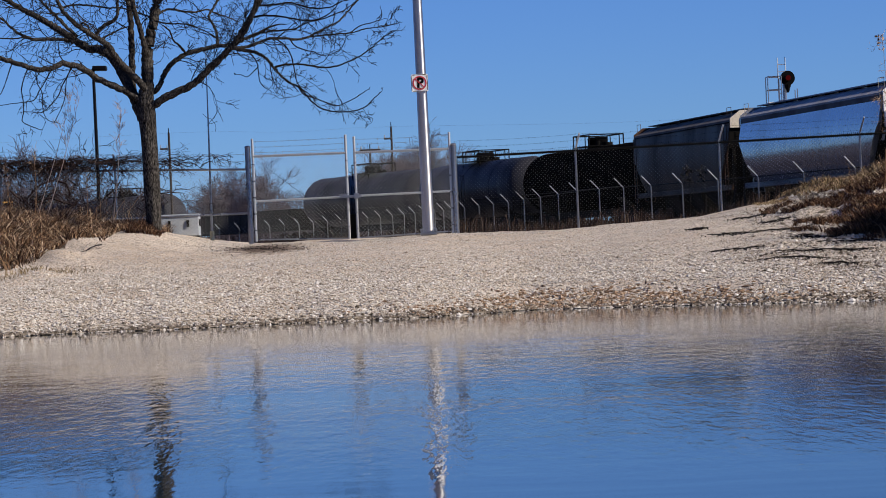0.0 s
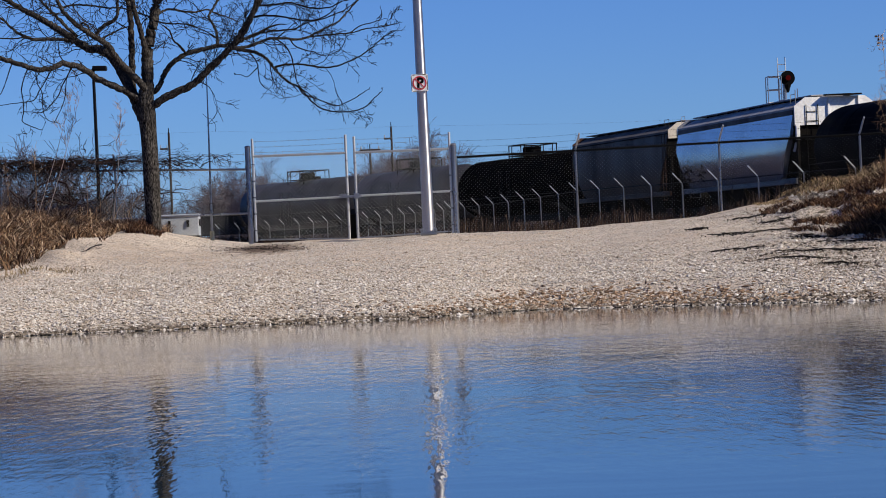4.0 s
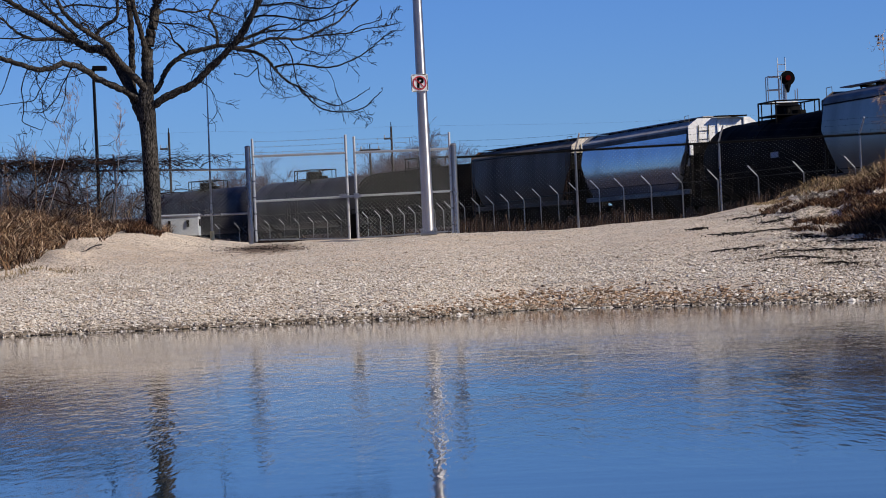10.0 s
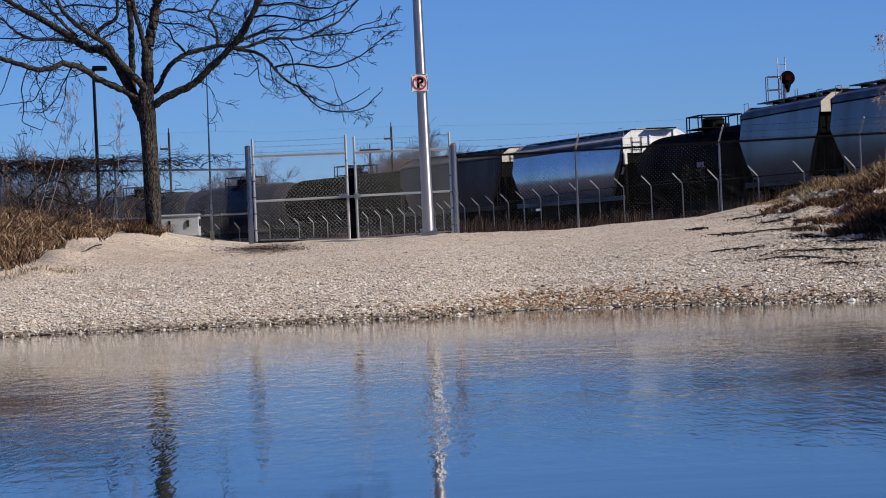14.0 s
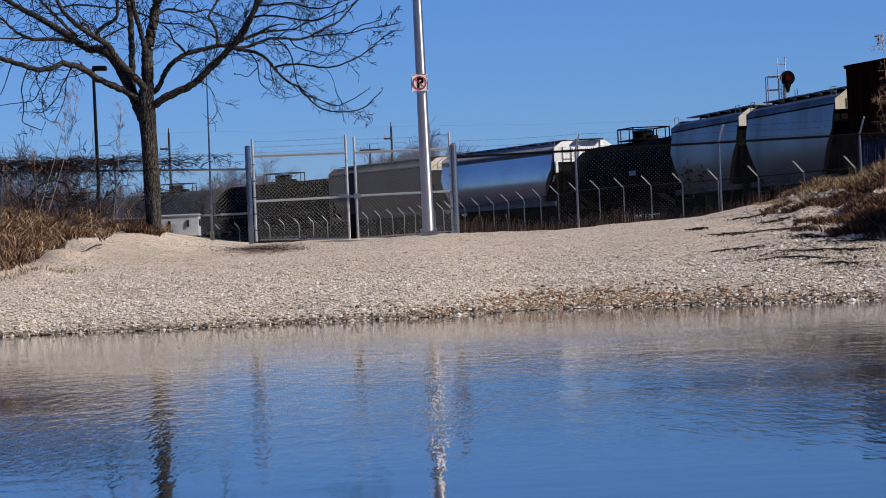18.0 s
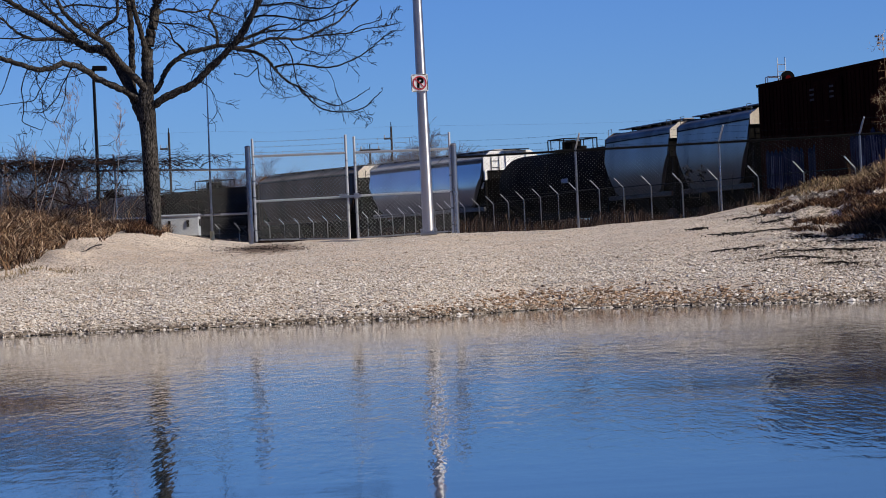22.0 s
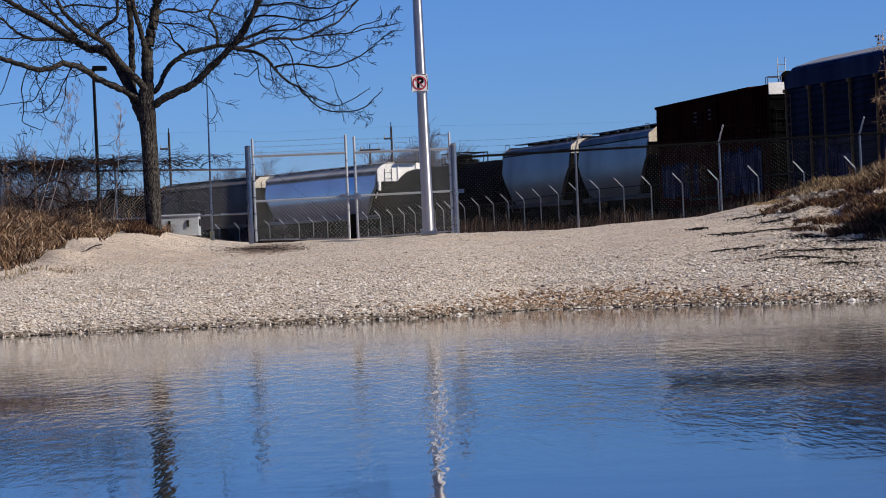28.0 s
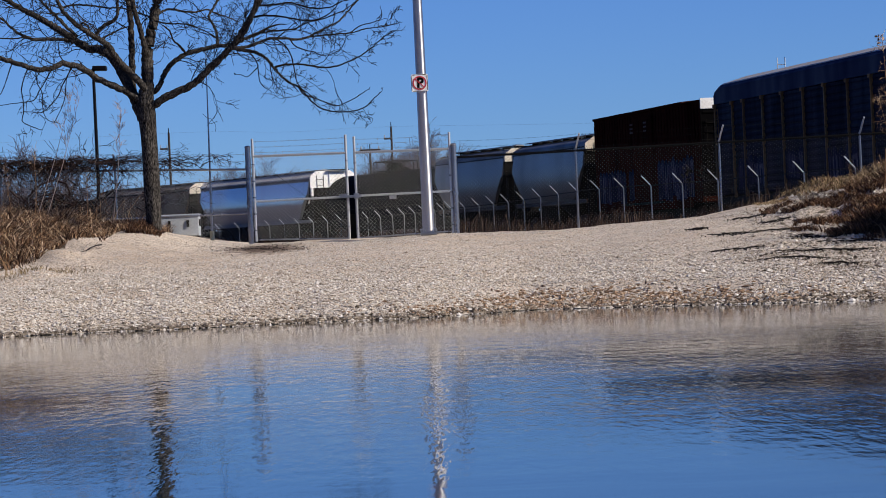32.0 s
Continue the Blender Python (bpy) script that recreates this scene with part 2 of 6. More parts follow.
w_patch = ramp(wt, noise_of(wt, 1.0, 2.0, (0.16, 0.22, 1)), [(0.36, (0.35,) * 3), (0.60, (1, 1, 1))])
wpos = wt.nodes.new("ShaderNodeSeparateXYZ")
wt.links.new(wt.nodes.new("ShaderNodeTexCoord").outputs["Object"], wpos.inputs[0])
wy = wt.nodes.new("ShaderNodeMath")
wy.operation = "MULTIPLY"
wy.inputs[1].default_value = 0.02
wt.links.new(wpos.outputs[1], wy.inputs[0])
breeze = ramp(wt, wy.outputs[0], [(0.235, (0.06,) * 3), (0.29, (1, 1, 1)), (0.44, (1, 1, 1)), (0.58, (0.75,) * 3), (0.72, (0.28,) * 3), (0.80, (0.12,) * 3)])


def times(a, b):
    m = wt.nodes.new("ShaderNodeMath")
    m.operation = "MULTIPLY"
    wt.links.new(a, m.inputs[0])
    wt.links.new(b, m.inputs[1])
    return m.outputs[0]


b1 = wt.nodes.new("ShaderNodeBump")
b1.inputs["Strength"].default_value, b1.inputs["Distance"].default_value = 1.0, 0.0052
wt.links.new(times(times(w_fine, w_patch), breeze), b1.inputs["Height"])
wt.links.new(ramp(wt, times(w_patch, breeze), [(0.0, (0.045,) * 3), (1.0, (0.085,) * 3)]), wp.inputs["Roughness"])
b2 = wt.nodes.new("ShaderNodeBump")
b2.inputs["Strength"].default_value, b2.inputs["Distance"].default_value = 1.0, 0.0016
wt.links.new(w_long, b2.inputs["Height"])
wt.links.new(b1.outputs[0], b2.inputs["Normal"])
wt.links.new(b2.outputs[0], wp.inputs["Normal"])


# ---- mesh helpers ----
def link_mesh(name, verts, faces, material, parent=None, label="", smooth=False):
    me = bpy.data.meshes.new(name)
    me.from_pydata(verts, [], faces)
    me.materials.append(material)
    if smooth:
        me.shade_smooth()
    me.update()
    ob = new(name, me)
    if parent:
        ob.parent = parent
    if label:
        ob["label"] = label
    return ob


def part(name, bm, material, parent=None, label="", smooth=False):
    """Links a bmesh as one mesh object under a thing or a part."""
    bmesh.ops.recalc_face_normals(bm, faces=bm.faces)
    me = bpy.data.meshes.new(name)
    bm.to_mesh(me)
    bm.free()
    me.materials.append(material)
    if smooth:
        me.shade_smooth()
        me.set_sharp_from_angle(angle=radians(38))
    ob = new(name, me)
    if parent:
        ob.parent = parent
    if label:
        ob["label"] = label
    return ob


def thing(name, m, label, category, group="", kind=""):
    e = new(name)
    e.empty_display_size = 0.2
    e.matrix_basis = m
    return tagged(e, label, category, group, kind)


def bx(bm, c, s, m=None, bevel=0.0):
    """A box of centre c and size s, with worn edges if bevel is given."""
    t = Matrix.Translation(c) @ Matrix.Diagonal((*s, 1))
    r = bmesh.ops.create_cube(bm, size=1.0, matrix=(m @ t) if m else t)
    if bevel:
        es = list({e for v in r["verts"] for e in v.link_edges})
        bmesh.ops.bevel(bm, geom=es, offset=bevel, segments=1, affect="EDGES")
    return bm


def one_box(c, s, m=None, bevel=0.0):
    return bx(bmesh.new(), c, s, m, bevel)


def rod(bm, a, b, r0, r1=None, n=8, caps=True):
    """A straight round bar from a to b."""
    a, b = Vector(a), Vector(b)
    d = b - a
    q = Vector((0, 0, 1)).rotation_difference(d.normalized()).to_matrix().to_4x4()
    bmesh.ops.create_cone(bm, cap_ends=caps, segments=n, radius1=r0, radius2=r0 if r1 is None else r1, depth=d.length,
                          matrix=Matrix.Translation((a + b) / 2) @ q)
    return bm


def one_rod(a, b, r0, r1=None, n=8):
    return rod(bmesh.new(), a, b, r0, r1, n)


def pipe(bm, pts, r, n=6):
    for a, b in zip(pts, pts[1:]):
        rod(bm, a, b, r, None, n)
    return bm


def loft(rings, close=True, caps=True):
    """A skin over rings of equally many points."""
    bm = bmesh.new()
    rows = [[bm.verts.new(p) for p in ring] for ring in rings]
    n = len(rows[0])
    for a, b in zip(rows, rows[1:]):
        for i in range(n if close else n - 1):
            j = (i + 1) % n
            bm.faces.new((a[i], a[j], b[j], b[i]))
    if caps:
        bm.faces.new(rows[0][::-1])
        bm.faces.new(rows[-1])
    return bm


def tube_into(V, F, pts, radii, n=4):
    """Adds a tapering tube along pts to the lists V and F."""
    k0 = len(V)
    up = Vector((0.31, 0.17, 0.93))
    for i, p in enumerate(pts):
        d = (pts[min(i + 1, len(pts) - 1)] - pts[max(i - 1, 0)])
        d = d.normalized() if d.length > 1e-9 else Vector((0, 0, 1))
        s = d.cross(up)
        s = s.normalized() if s.length > 1e-3 else Vector((1, 0, 0))
        u = s.cross(d)
        r = radii[i]
        for k in range(n):
            a = 2 * math.pi * k / n
            V.append(p + (s * math.cos(a) + u * math.sin(a)) * r)
    for i in range(len(pts) - 1):
        for k in range(n):
            a, b = k0 + i * n + k, k0 + i * n + (k + 1) % n
            F.append((a, b, b + n, a + n))
    F.append(tuple(range(k0 + (len(pts) - 1) * n, k0 + len(pts) * n)))


def smooth_line(pts, per=4):
    """A smooth line through a few points."""
    pts = [Vector(p) for p in pts]
    out = []
    for i in range(len(pts) - 1):
        p0, p1, p2, p3 = pts[max(i - 1, 0)], pts[i], pts[i + 1], pts[min(i + 2, len(pts) - 1)]
        for k in range(per):
            t = k / per
            out.append(0.5 * ((2 * p1) + (p2 - p0) * t + (2 * p0 - 5 * p1 + 4 * p2 - p3) * t * t + (3 * p1 - p0 - 3 * p2 + p3) * t ** 3))
    return out + [pts[-1]]
# ---- the lie of the land ----
def sstep(a, b, x):
    t = np.clip((x - a) / (b - a), 0, 1)
    return t * t * (3 - 2 * t)


def shore_y(x):
    """How far off the far waterline lies."""
    y = 39.9 + 0.075 * np.clip(x, -9, 2) + 1.3 * np.exp(-((x - 1.4) / 1.1) ** 2)
    y = y - 0.62 * np.clip(x - 2.6, 0, 4.5) - 1.6 * np.clip(x - 14, 0, 40)
    return y + 0.10 * np.sin(x * 2.3) + 0.05 * np.sin(x * 5.9 + 1)


def ground_z(x, y):
    x, y = np.asarray(x, float), np.asarray(y, float)
    e = y - shore_y(x)
    near = np.maximum(4.0 - y, np.maximum(-22 - x, -99))          # the bank on which the camera stands
    bank = 1.10 * (1 - np.exp(-np.maximum(e, 0) / 9.0)) / (1 - math.exp(-14.6 / 9.0))
    crest = sstep(52, 57, y)
    bank = np.minimum(bank, 1.12) * (1 - crest) + 1.10 * crest
    bank = bank + (0.30 * sstep(-3.4, -5.6, x) + 0.16 * sstep(-5.6, -7.2, x)) * sstep(45.5, 51.5, y) * (1 - sstep(58, 66, y))
    bank = bank + (0.10 * sstep(2.2, 4.6, x) + 0.60 * sstep(4.4, 9.2, x)) * sstep(45.0, 52.0, y) * (1 - sstep(56, 62, y))
    bank = bank + (0.06 * sstep(5.9, 6.9, x) + 0.08 * sstep(4.4, 5.6, x)) * sstep(50.0, 52.4, y) * (1 - sstep(56, 60, y))
    bank = bank + 0.14 * np.exp(-((x + 5.0) / 0.7) ** 2 - ((y - 52.2) / 1.3) ** 2)
    bank = bank - 0.06 * np.exp(-((x + 2.2) / 1.0) ** 2 - ((y - 54) / 1.2) ** 2)
    bank = bank - 0.22 * sstep(60, 72, y)
    lump = 0.10 * np.sin(x * 3.1 + y) * np.sin(y * 1.7 - 0.8 * x) + 0.05 * np.sin(x * 6.7 + 1.1) * np.sin(y * 3.1)
    bank = bank + lump * (sstep(5.2, 6.4, x) + sstep(-5.2, -6.2, x)) * sstep(44, 47, y) * (1 - sstep(54, 57, y))
    near_z = 0.42 * sstep(0, 4.5, near)
    bed = -0.9 * sstep(0, 7, np.minimum(-e, -near))
    z = np.where(e > 0, bank, np.where(near > 0, near_z, bed))
    bumps = 0.022 * np.sin(x * 1.9 + 0.6 * y) * np.sin(y * 1.3 - 0.5 * x) + 0.012 * np.sin(x * 5.1 + 1.7) * np.sin(y * 4.3)
    return z + bumps * sstep(0.0, 1.5, np.maximum(e, near)) * (1 - 0.8 * sstep(70, 90, y))


def gz(x, y):
    return float(ground_z(x, y))


# ---- the railway line: an S-bend that leads away to the left ----
ARC = np.linspace(-160, 190, 3501)
turn = np.interp(ARC, [-130, -70, -30, 0, 30, 60, 100], [0.95, 0.50, 0.263, 0.106, 0.278, 0.418, 0.533])
turn = np.convolve(np.pad(turn, 200, "edge"), np.ones(401) / 401, "valid")
lx = np.cumsum(-np.sin(turn)) * 0.1
ly = np.cumsum(np.cos(turn)) * 0.1
at0 = int(np.argmin(abs(ARC)))
# the cars' left flanks run along this line; the centre of the track lies 1.6 m to its right
LINE_X = lx - lx[at0] + 11.124 + 1.6 * np.cos(turn)
LINE_Y = ly - ly[at0] + 113.76 + 1.6 * np.sin(turn)
RAIL_TOP = 1.09


def line_at(s, side=0.0):
    """Place and heading at s metres along the track, side metres to its right."""
    x, y, h = (float(np.interp(s, ARC, a)) for a in (LINE_X, LINE_Y, turn))
    return x + side * math.cos(h), y + side * math.sin(h), h


def left_edge(x):
    """Where the grass of the left bank begins."""
    return 47.2 + 3.2 * np.clip(x + 6.8, 0, 1) + 2.3 * np.clip(x + 5.8, 0, 3) - 0.5 * np.clip(-6.8 - x, 0, 2)


def right_edge(x):
    """Where the growth of the right mound begins."""
    return 50.3 - 4.2 * np.clip(x - 5.0, 0, 1.2) - 0.6 * np.clip(x - 6.2, 0, 3)


# ---- ground: one sheet from the pond's bed to the horizon ----
gx = np.unique(np.round(np.concatenate([-np.geomspace(13, 2600, 40), np.arange(-13, 15, 0.14), np.geomspace(15, 2600, 40)]), 3))
gy = np.unique(np.round(np.concatenate([-np.geomspace(4, 800, 14), np.arange(-4, 36, 1.0), np.arange(36, 60, 0.13), np.arange(60, 120, 1.2), np.geomspace(120, 3400, 34)]), 3))
mx, my = np.meshgrid(gx, gy)
mz = ground_z(mx, my)
nx, ny = len(gx), len(gy)
gverts = np.column_stack([mx.ravel(), my.ravel(), mz.ravel()])
ii, jj = np.meshgrid(np.arange(nx - 1), np.arange(ny - 1))
a0 = (jj * nx + ii).ravel()
gfaces = np.column_stack([a0, a0 + 1, a0 + nx + 1, a0 + nx])
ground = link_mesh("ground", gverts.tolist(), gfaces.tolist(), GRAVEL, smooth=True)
ground.data.materials.append(SOIL)
cx = (mx[:-1, :-1] + mx[1:, 1:]).ravel() / 2
cy = (my[:-1, :-1] + my[1:, 1:]).ravel() / 2
wob = 0.5 * np.sin(cx * 2.1) + 0.35 * np.sin(cy * 3.3 + cx) + 0.2 * np.sin(cx * 7 + cy * 5)
turf = (cy > 57.5 + wob * 0.5) | ((cx < -4.9) & (cy > left_edge(cx) + 0.5 + wob * 0.5)) | ((cx > 6.1) & (cy > 50.8 + 0.7 * wob)) | (abs(cx) > 30) | (cy < -3)
ground.data.polygons.foreach_set("material_index", turf.astype(np.int32))
tagged(ground, "pale crushed limestone bank rising from the pond, dry turf beyond", "ground", kind="structure")

water = link_mesh("water", [(-80, -6, 0), (60, -6, 0), (60, 43.5, 0), (-80, 43.5, 0)], [(0, 1, 2, 3)], WATER)
tagged(water, "calm blue pond water with light ripples reflecting the sky", "water", kind="structure")


# ---- loose stones over the bank ----
def stones(name, count, inside, sizes, material, label, seed):
    rng = np.random.default_rng(seed)
    base = np.array([(1, 0, 0), (-1, 0, 0), (0, 1, 0), (0, -1, 0), (0, 0, 1), (0, 0, -1)], float)
    tri = np.array([(0, 2, 4), (2, 1, 4), (1, 3, 4), (3, 0, 4), (2, 0, 5), (1, 2, 5), (3, 1, 5), (0, 3, 5)])
    xs, ys = inside(rng, count)
    n = len(xs)
    zs = ground_z(xs, ys)
    e = ys - shore_y(xs)
    r = sizes[0] * np.exp(rng.normal(0, 0.42, n)) * (1.42 - 0.90 * np.clip(e / 9, 0, 1))
    r = np.minimum(r, sizes[1])
    v = base[None] * (1 + rng.uniform(-0.32, 0.32, (n, 6, 3))) + rng.uniform(-0.28, 0.28, (n, 6, 3))
    v *= rng.uniform(0.65, 1.25, (n, 1, 3)) * np.array([1, 1, 0.55])
    a = rng.uniform(0, 2 * np.pi, n)
    ca, sa = np.cos(a)[:, None], np.sin(a)[:, None]
    vx, vy = v[..., 0] * ca - v[..., 1] * sa, v[..., 0] * sa + v[..., 1] * ca
    v = np.stack([vx, vy, v[..., 2]], -1) * r[:, None, None]
    v += np.stack([xs, ys, zs + r * 0.25], -1)[:, None]
    f = (tri[None] + (np.arange(n) * 6)[:, None, None]).reshape(-1, 3)
    return tagged(link_mesh(name, v.reshape(-1, 3).tolist(), f.tolist(), material), label, "gravel", kind="stuff")


def on_bank(rng, count):
    x = rng.uniform(-7.5, 8.0, count)
    e = rng.uniform(-0.25, 15.2, count)
    y = shore_y(x) + e
    keep = (abs(x) < 0.15 * y + 0.6) & ~((x < -4.4) & (y > left_edge(x) + 0.6) & (rng.random(count) < 0.9)) & ~((x > 5.3) & (y > right_edge(x) + 1.5) & (rng.random(count) < 0.2))
    keep &= ~((x > 0.4) & (x < 4.2) & (e > 0.9) & (e < 2.2) & (rng.random(count) < 0.6))
    keep &= rng.random(count) < 0.35 + 0.65 * np.clip(e / 1.3, 0, 1)
    keep &= ((x + 3.02) / 0.75) ** 2 + ((y - 51.3) / 2.0) ** 2 > rng.uniform(0.5, 1.4, count)
    return x[keep], y[keep]


def on_edge(rng, count):
    x = rng.uniform(-7.0, 7.0, count)
    e = np.abs(rng.normal(0, 1, count)) * (0.14 + 0.28 * sstep(-1.0, 2.5, x)) - 0.15
    return x, shore_y(x) + e


def on_rust(rng, count):
    x = rng.normal(2.2, 1.3, count)
    y = shore_y(x) + np.abs(rng.normal(0.6, 0.5, count))
    return x, y


stones("gravel", 300000, on_bank, (0.0118, 0.045), STONE, "pale crushed limestone gravel on the pond bank", 11)


# where dark stones imitate the shaded gaps of the right-hand gravel
def on_right(rng, count):
    x, y = rng.uniform(4.2, 7.4, count), rng.uniform(40.8, 52.0, count)
    c = np.sin(x * 1.9 + y * 0.7) + np.sin(y * 3.7 + x)
    keep = (y > shore_y(x) + 0.6) & (rng.random(count) < np.clip(0.35 * (x - 4.2) + 0.25 * c, 0, 1))
    return x[keep], y[keep]


def on_mound(rng, count):
    x, y = rng.uniform(4.6, 7.8, count), rng.uniform(45.5, 53.0, count)
    keep = rng.random(count) < np.clip((x - 4.6) / 1.2, 0, 1)
    return x[keep], y[keep]


stones("mound_stones", 7000, on_mound, (0.027, 0.06), STONE, "broken limestone on the mound", 15)
stones("dark_gravel", 21000, on_right, (0.015, 0.04), WET_SHADE_STONE, "dark stones standing in for shaded gaps in the pale gravel", 14)
stones("shore_stones", 7000, on_edge, (0.017, 0.045), WET_SHADE_STONE, "wet brown stones along the waterline", 12)
stones("rusty_stones", 2300, on_rust, (0.019, 0.05), RUST_STONE, "rust-brown stained stones beside the water", 13)


# ---- track: ballast, ties and two rails ----
def swept(profile, s0, s1, step, z, side=0.0):
    rings = []
    for s in np.arange(s0, s1 + 0.01, step):
        rings.append([(*line_at(s, side + px)[:2], z + pz) for px, pz in profile])
    return loft(rings)


track = thing("railway_track", Matrix.Identity(4), "single railway track on grey ballast behind the fence", "track", kind="structure")
part("ballast", swept([(-2.6, -0.55), (-1.6, -0.17), (1.6, -0.17), (2.6, -0.55)], -150, 180, 5.0, RAIL_TOP), BALLAST, track)
for side in (-0.7175, 0.7175):
    part("rail", swept([(-0.07, -0.16), (-0.07, -0.14), (-0.01, -0.12), (-0.036, -0.04), (-0.036, 0), (0.036, 0), (0.036, -0.04), (0.01, -0.12), (0.07, -0.14), (0.07, -0.16)],
                       -150, 180, 3.0, RAIL_TOP, side), RAIL_STEEL, track)
ties = bmesh.new()
for k in range(480):
    x, y, h = line_at(-110 + k * 0.58)
    bx(ties, (0, 0, 0), (2.6, 0.22, 0.17), Matrix.Translation((x, y, RAIL_TOP - 0.245)) @ Matrix.Rotation(h, 4, "Z"))
part("ties", ties, TIE_WOOD, track)["kind"] = "stuff"


# ---- chain-link fences ----
def fabric(bm_lists, p0, p1, z0a, z1a, z0b, z1b, pitch=0.071, r=0.0011):
    """Chain-link wires over the panel from p0 to p1, between z0 and z1 at each end."""
    V, F = bm_lists
    p0, p1 = Vector((*p0, 0)), Vector((*p1, 0))
    L = (p1 - p0).length
    d = (p1 - p0) / L
    nrm = Vector((-d.y, d.x, 0))
    H = max(z1a - z0a, z1b - z0b)

    def spot(u, h, off):
        f = u / L
        lo, hi = z0a + (z0b - z0a) * f, z1a + (z1b - z1a) * f
        return p0 + d * u + nrm * off + Vector((0, 0, lo + (hi - lo) * h / H))

    for way in (1, -1):
        k = -int(H / pitch) - 1
        while k * pitch < L + H:
            u0 = k * pitch
            ua, ub = (u0, u0 + H) if way > 0 else (u0 + H, u0)
            ha, hb = 0.0, H
            # clip to the panel
            pts = []
            for (u, h) in ((ua, ha), (ub, hb)):
                pts.append([u, h])
            lo_i, hi_i = (0, 1) if pts[0][0] < pts[1][0] else (1, 0)
            (ul, hl), (uh, hh) = pts[lo_i], pts[hi_i]
            if uh > 0.005 and ul < L - 0.005:
                sl = (hh - hl) / (uh - ul)
                if ul < 0:
                    hl, ul = hl + sl * (0 - ul), 0.0
                if uh > L:
                    hh, uh = hl + sl * (L - ul), L
                if uh - ul > 0.01:
                    a, b = spot(ul, hl, 0.002 * way), spot(uh, hh, 0.002 * way)
                    k0 = len(V)
                    ax = (b - a).normalized()
                    s1 = ax.cross(nrm).normalized()
                    if s1.z < 0:
                        s1 = -s1
                    for p in (a, b):
                        V.extend((p + s1 * r, p - s1 * r * 0.5 + nrm * r * 0.87, p - s1 * r * 0.5 - nrm * r * 0.87))
                    F.extend(((k0, k0 + 1, k0 + 4, k0 + 3), (k0 + 1, k0 + 2, k0 + 5, k0 + 4), (k0 + 2, k0, k0 + 3, k0 + 5)))
            k += 1


def barbed(parent, a, b, sag=0.01, r=0.0024, gap=0.12, wire=WIRE, spike=0.020):
    a, b = Vector(a), Vector(b)
    V, F = [], []
    n = max(4, int((b - a).length / 0.5))
    pts = [a.lerp(b, i / n) - Vector((0, 0, sag * 4 * (i / n) * (1 - i / n))) for i in range(n + 1)]
    tube_into(V, F, pts, [r] * len(pts), 3)
    m = int((b - a).length / gap)
    rng = random.Random(int(a.x * 97 + a.z * 31))
    for i in range(m):
        f = (i + 0.5) / m
        c = a.lerp(b, f) - Vector((0, 0, sag * 4 * f * (1 - f)))
        for _ in range(2):
            o = Vector((rng.uniform(-0.4, 0.4), rng.uniform(-0.6, 0.6), rng.uniform(-1, 1))).normalized() * spike
            tube_into(V, F, [c - o, c + o], [0.003, 0.0015], 3)
    return link_mesh("barbed_wire", V, F, wire, parent)


FENCE_Y = 55.7


def post_mesh(name, parent, x, z0, z1, r, y=FENCE_Y, cap=True, lean=0.0, steel=GALV):
    bm = one_rod((x, y, z0), (x + lean, y, z1), r, None, 14)
    if cap:
        bmesh.ops.create_uvsphere(bm, u_segments=12, v_segments=6, radius=r * 1.12, matrix=Matrix.Translation((x + lean, y, z1)) @ Matrix.Diagonal((1, 1, 0.6, 1)))
    return part(name, bm, steel, parent, smooth=True)


# double gate: two leaves between thick terminal posts
for x, top, nm in ((-3.48, 2.86, "gate_post"), (0.27, 2.74, "gate_post")):
    gp_ = thing(nm, pose(0, 0, 0), "thick galvanised steel gate post set in the gravel", "gate post", "gate posts")
    post_mesh("pipe", gp_, x, gz(x, FENCE_Y) - 0.3, top, 0.051)
    for zz in (1.35, 1.85, 2.5):
        part("hinge_band", rod(bmesh.new(), (x, FENCE_Y, zz - 0.025), (x, FENCE_Y, zz + 0.025), 0.06, None, 14), GALV, gp_)


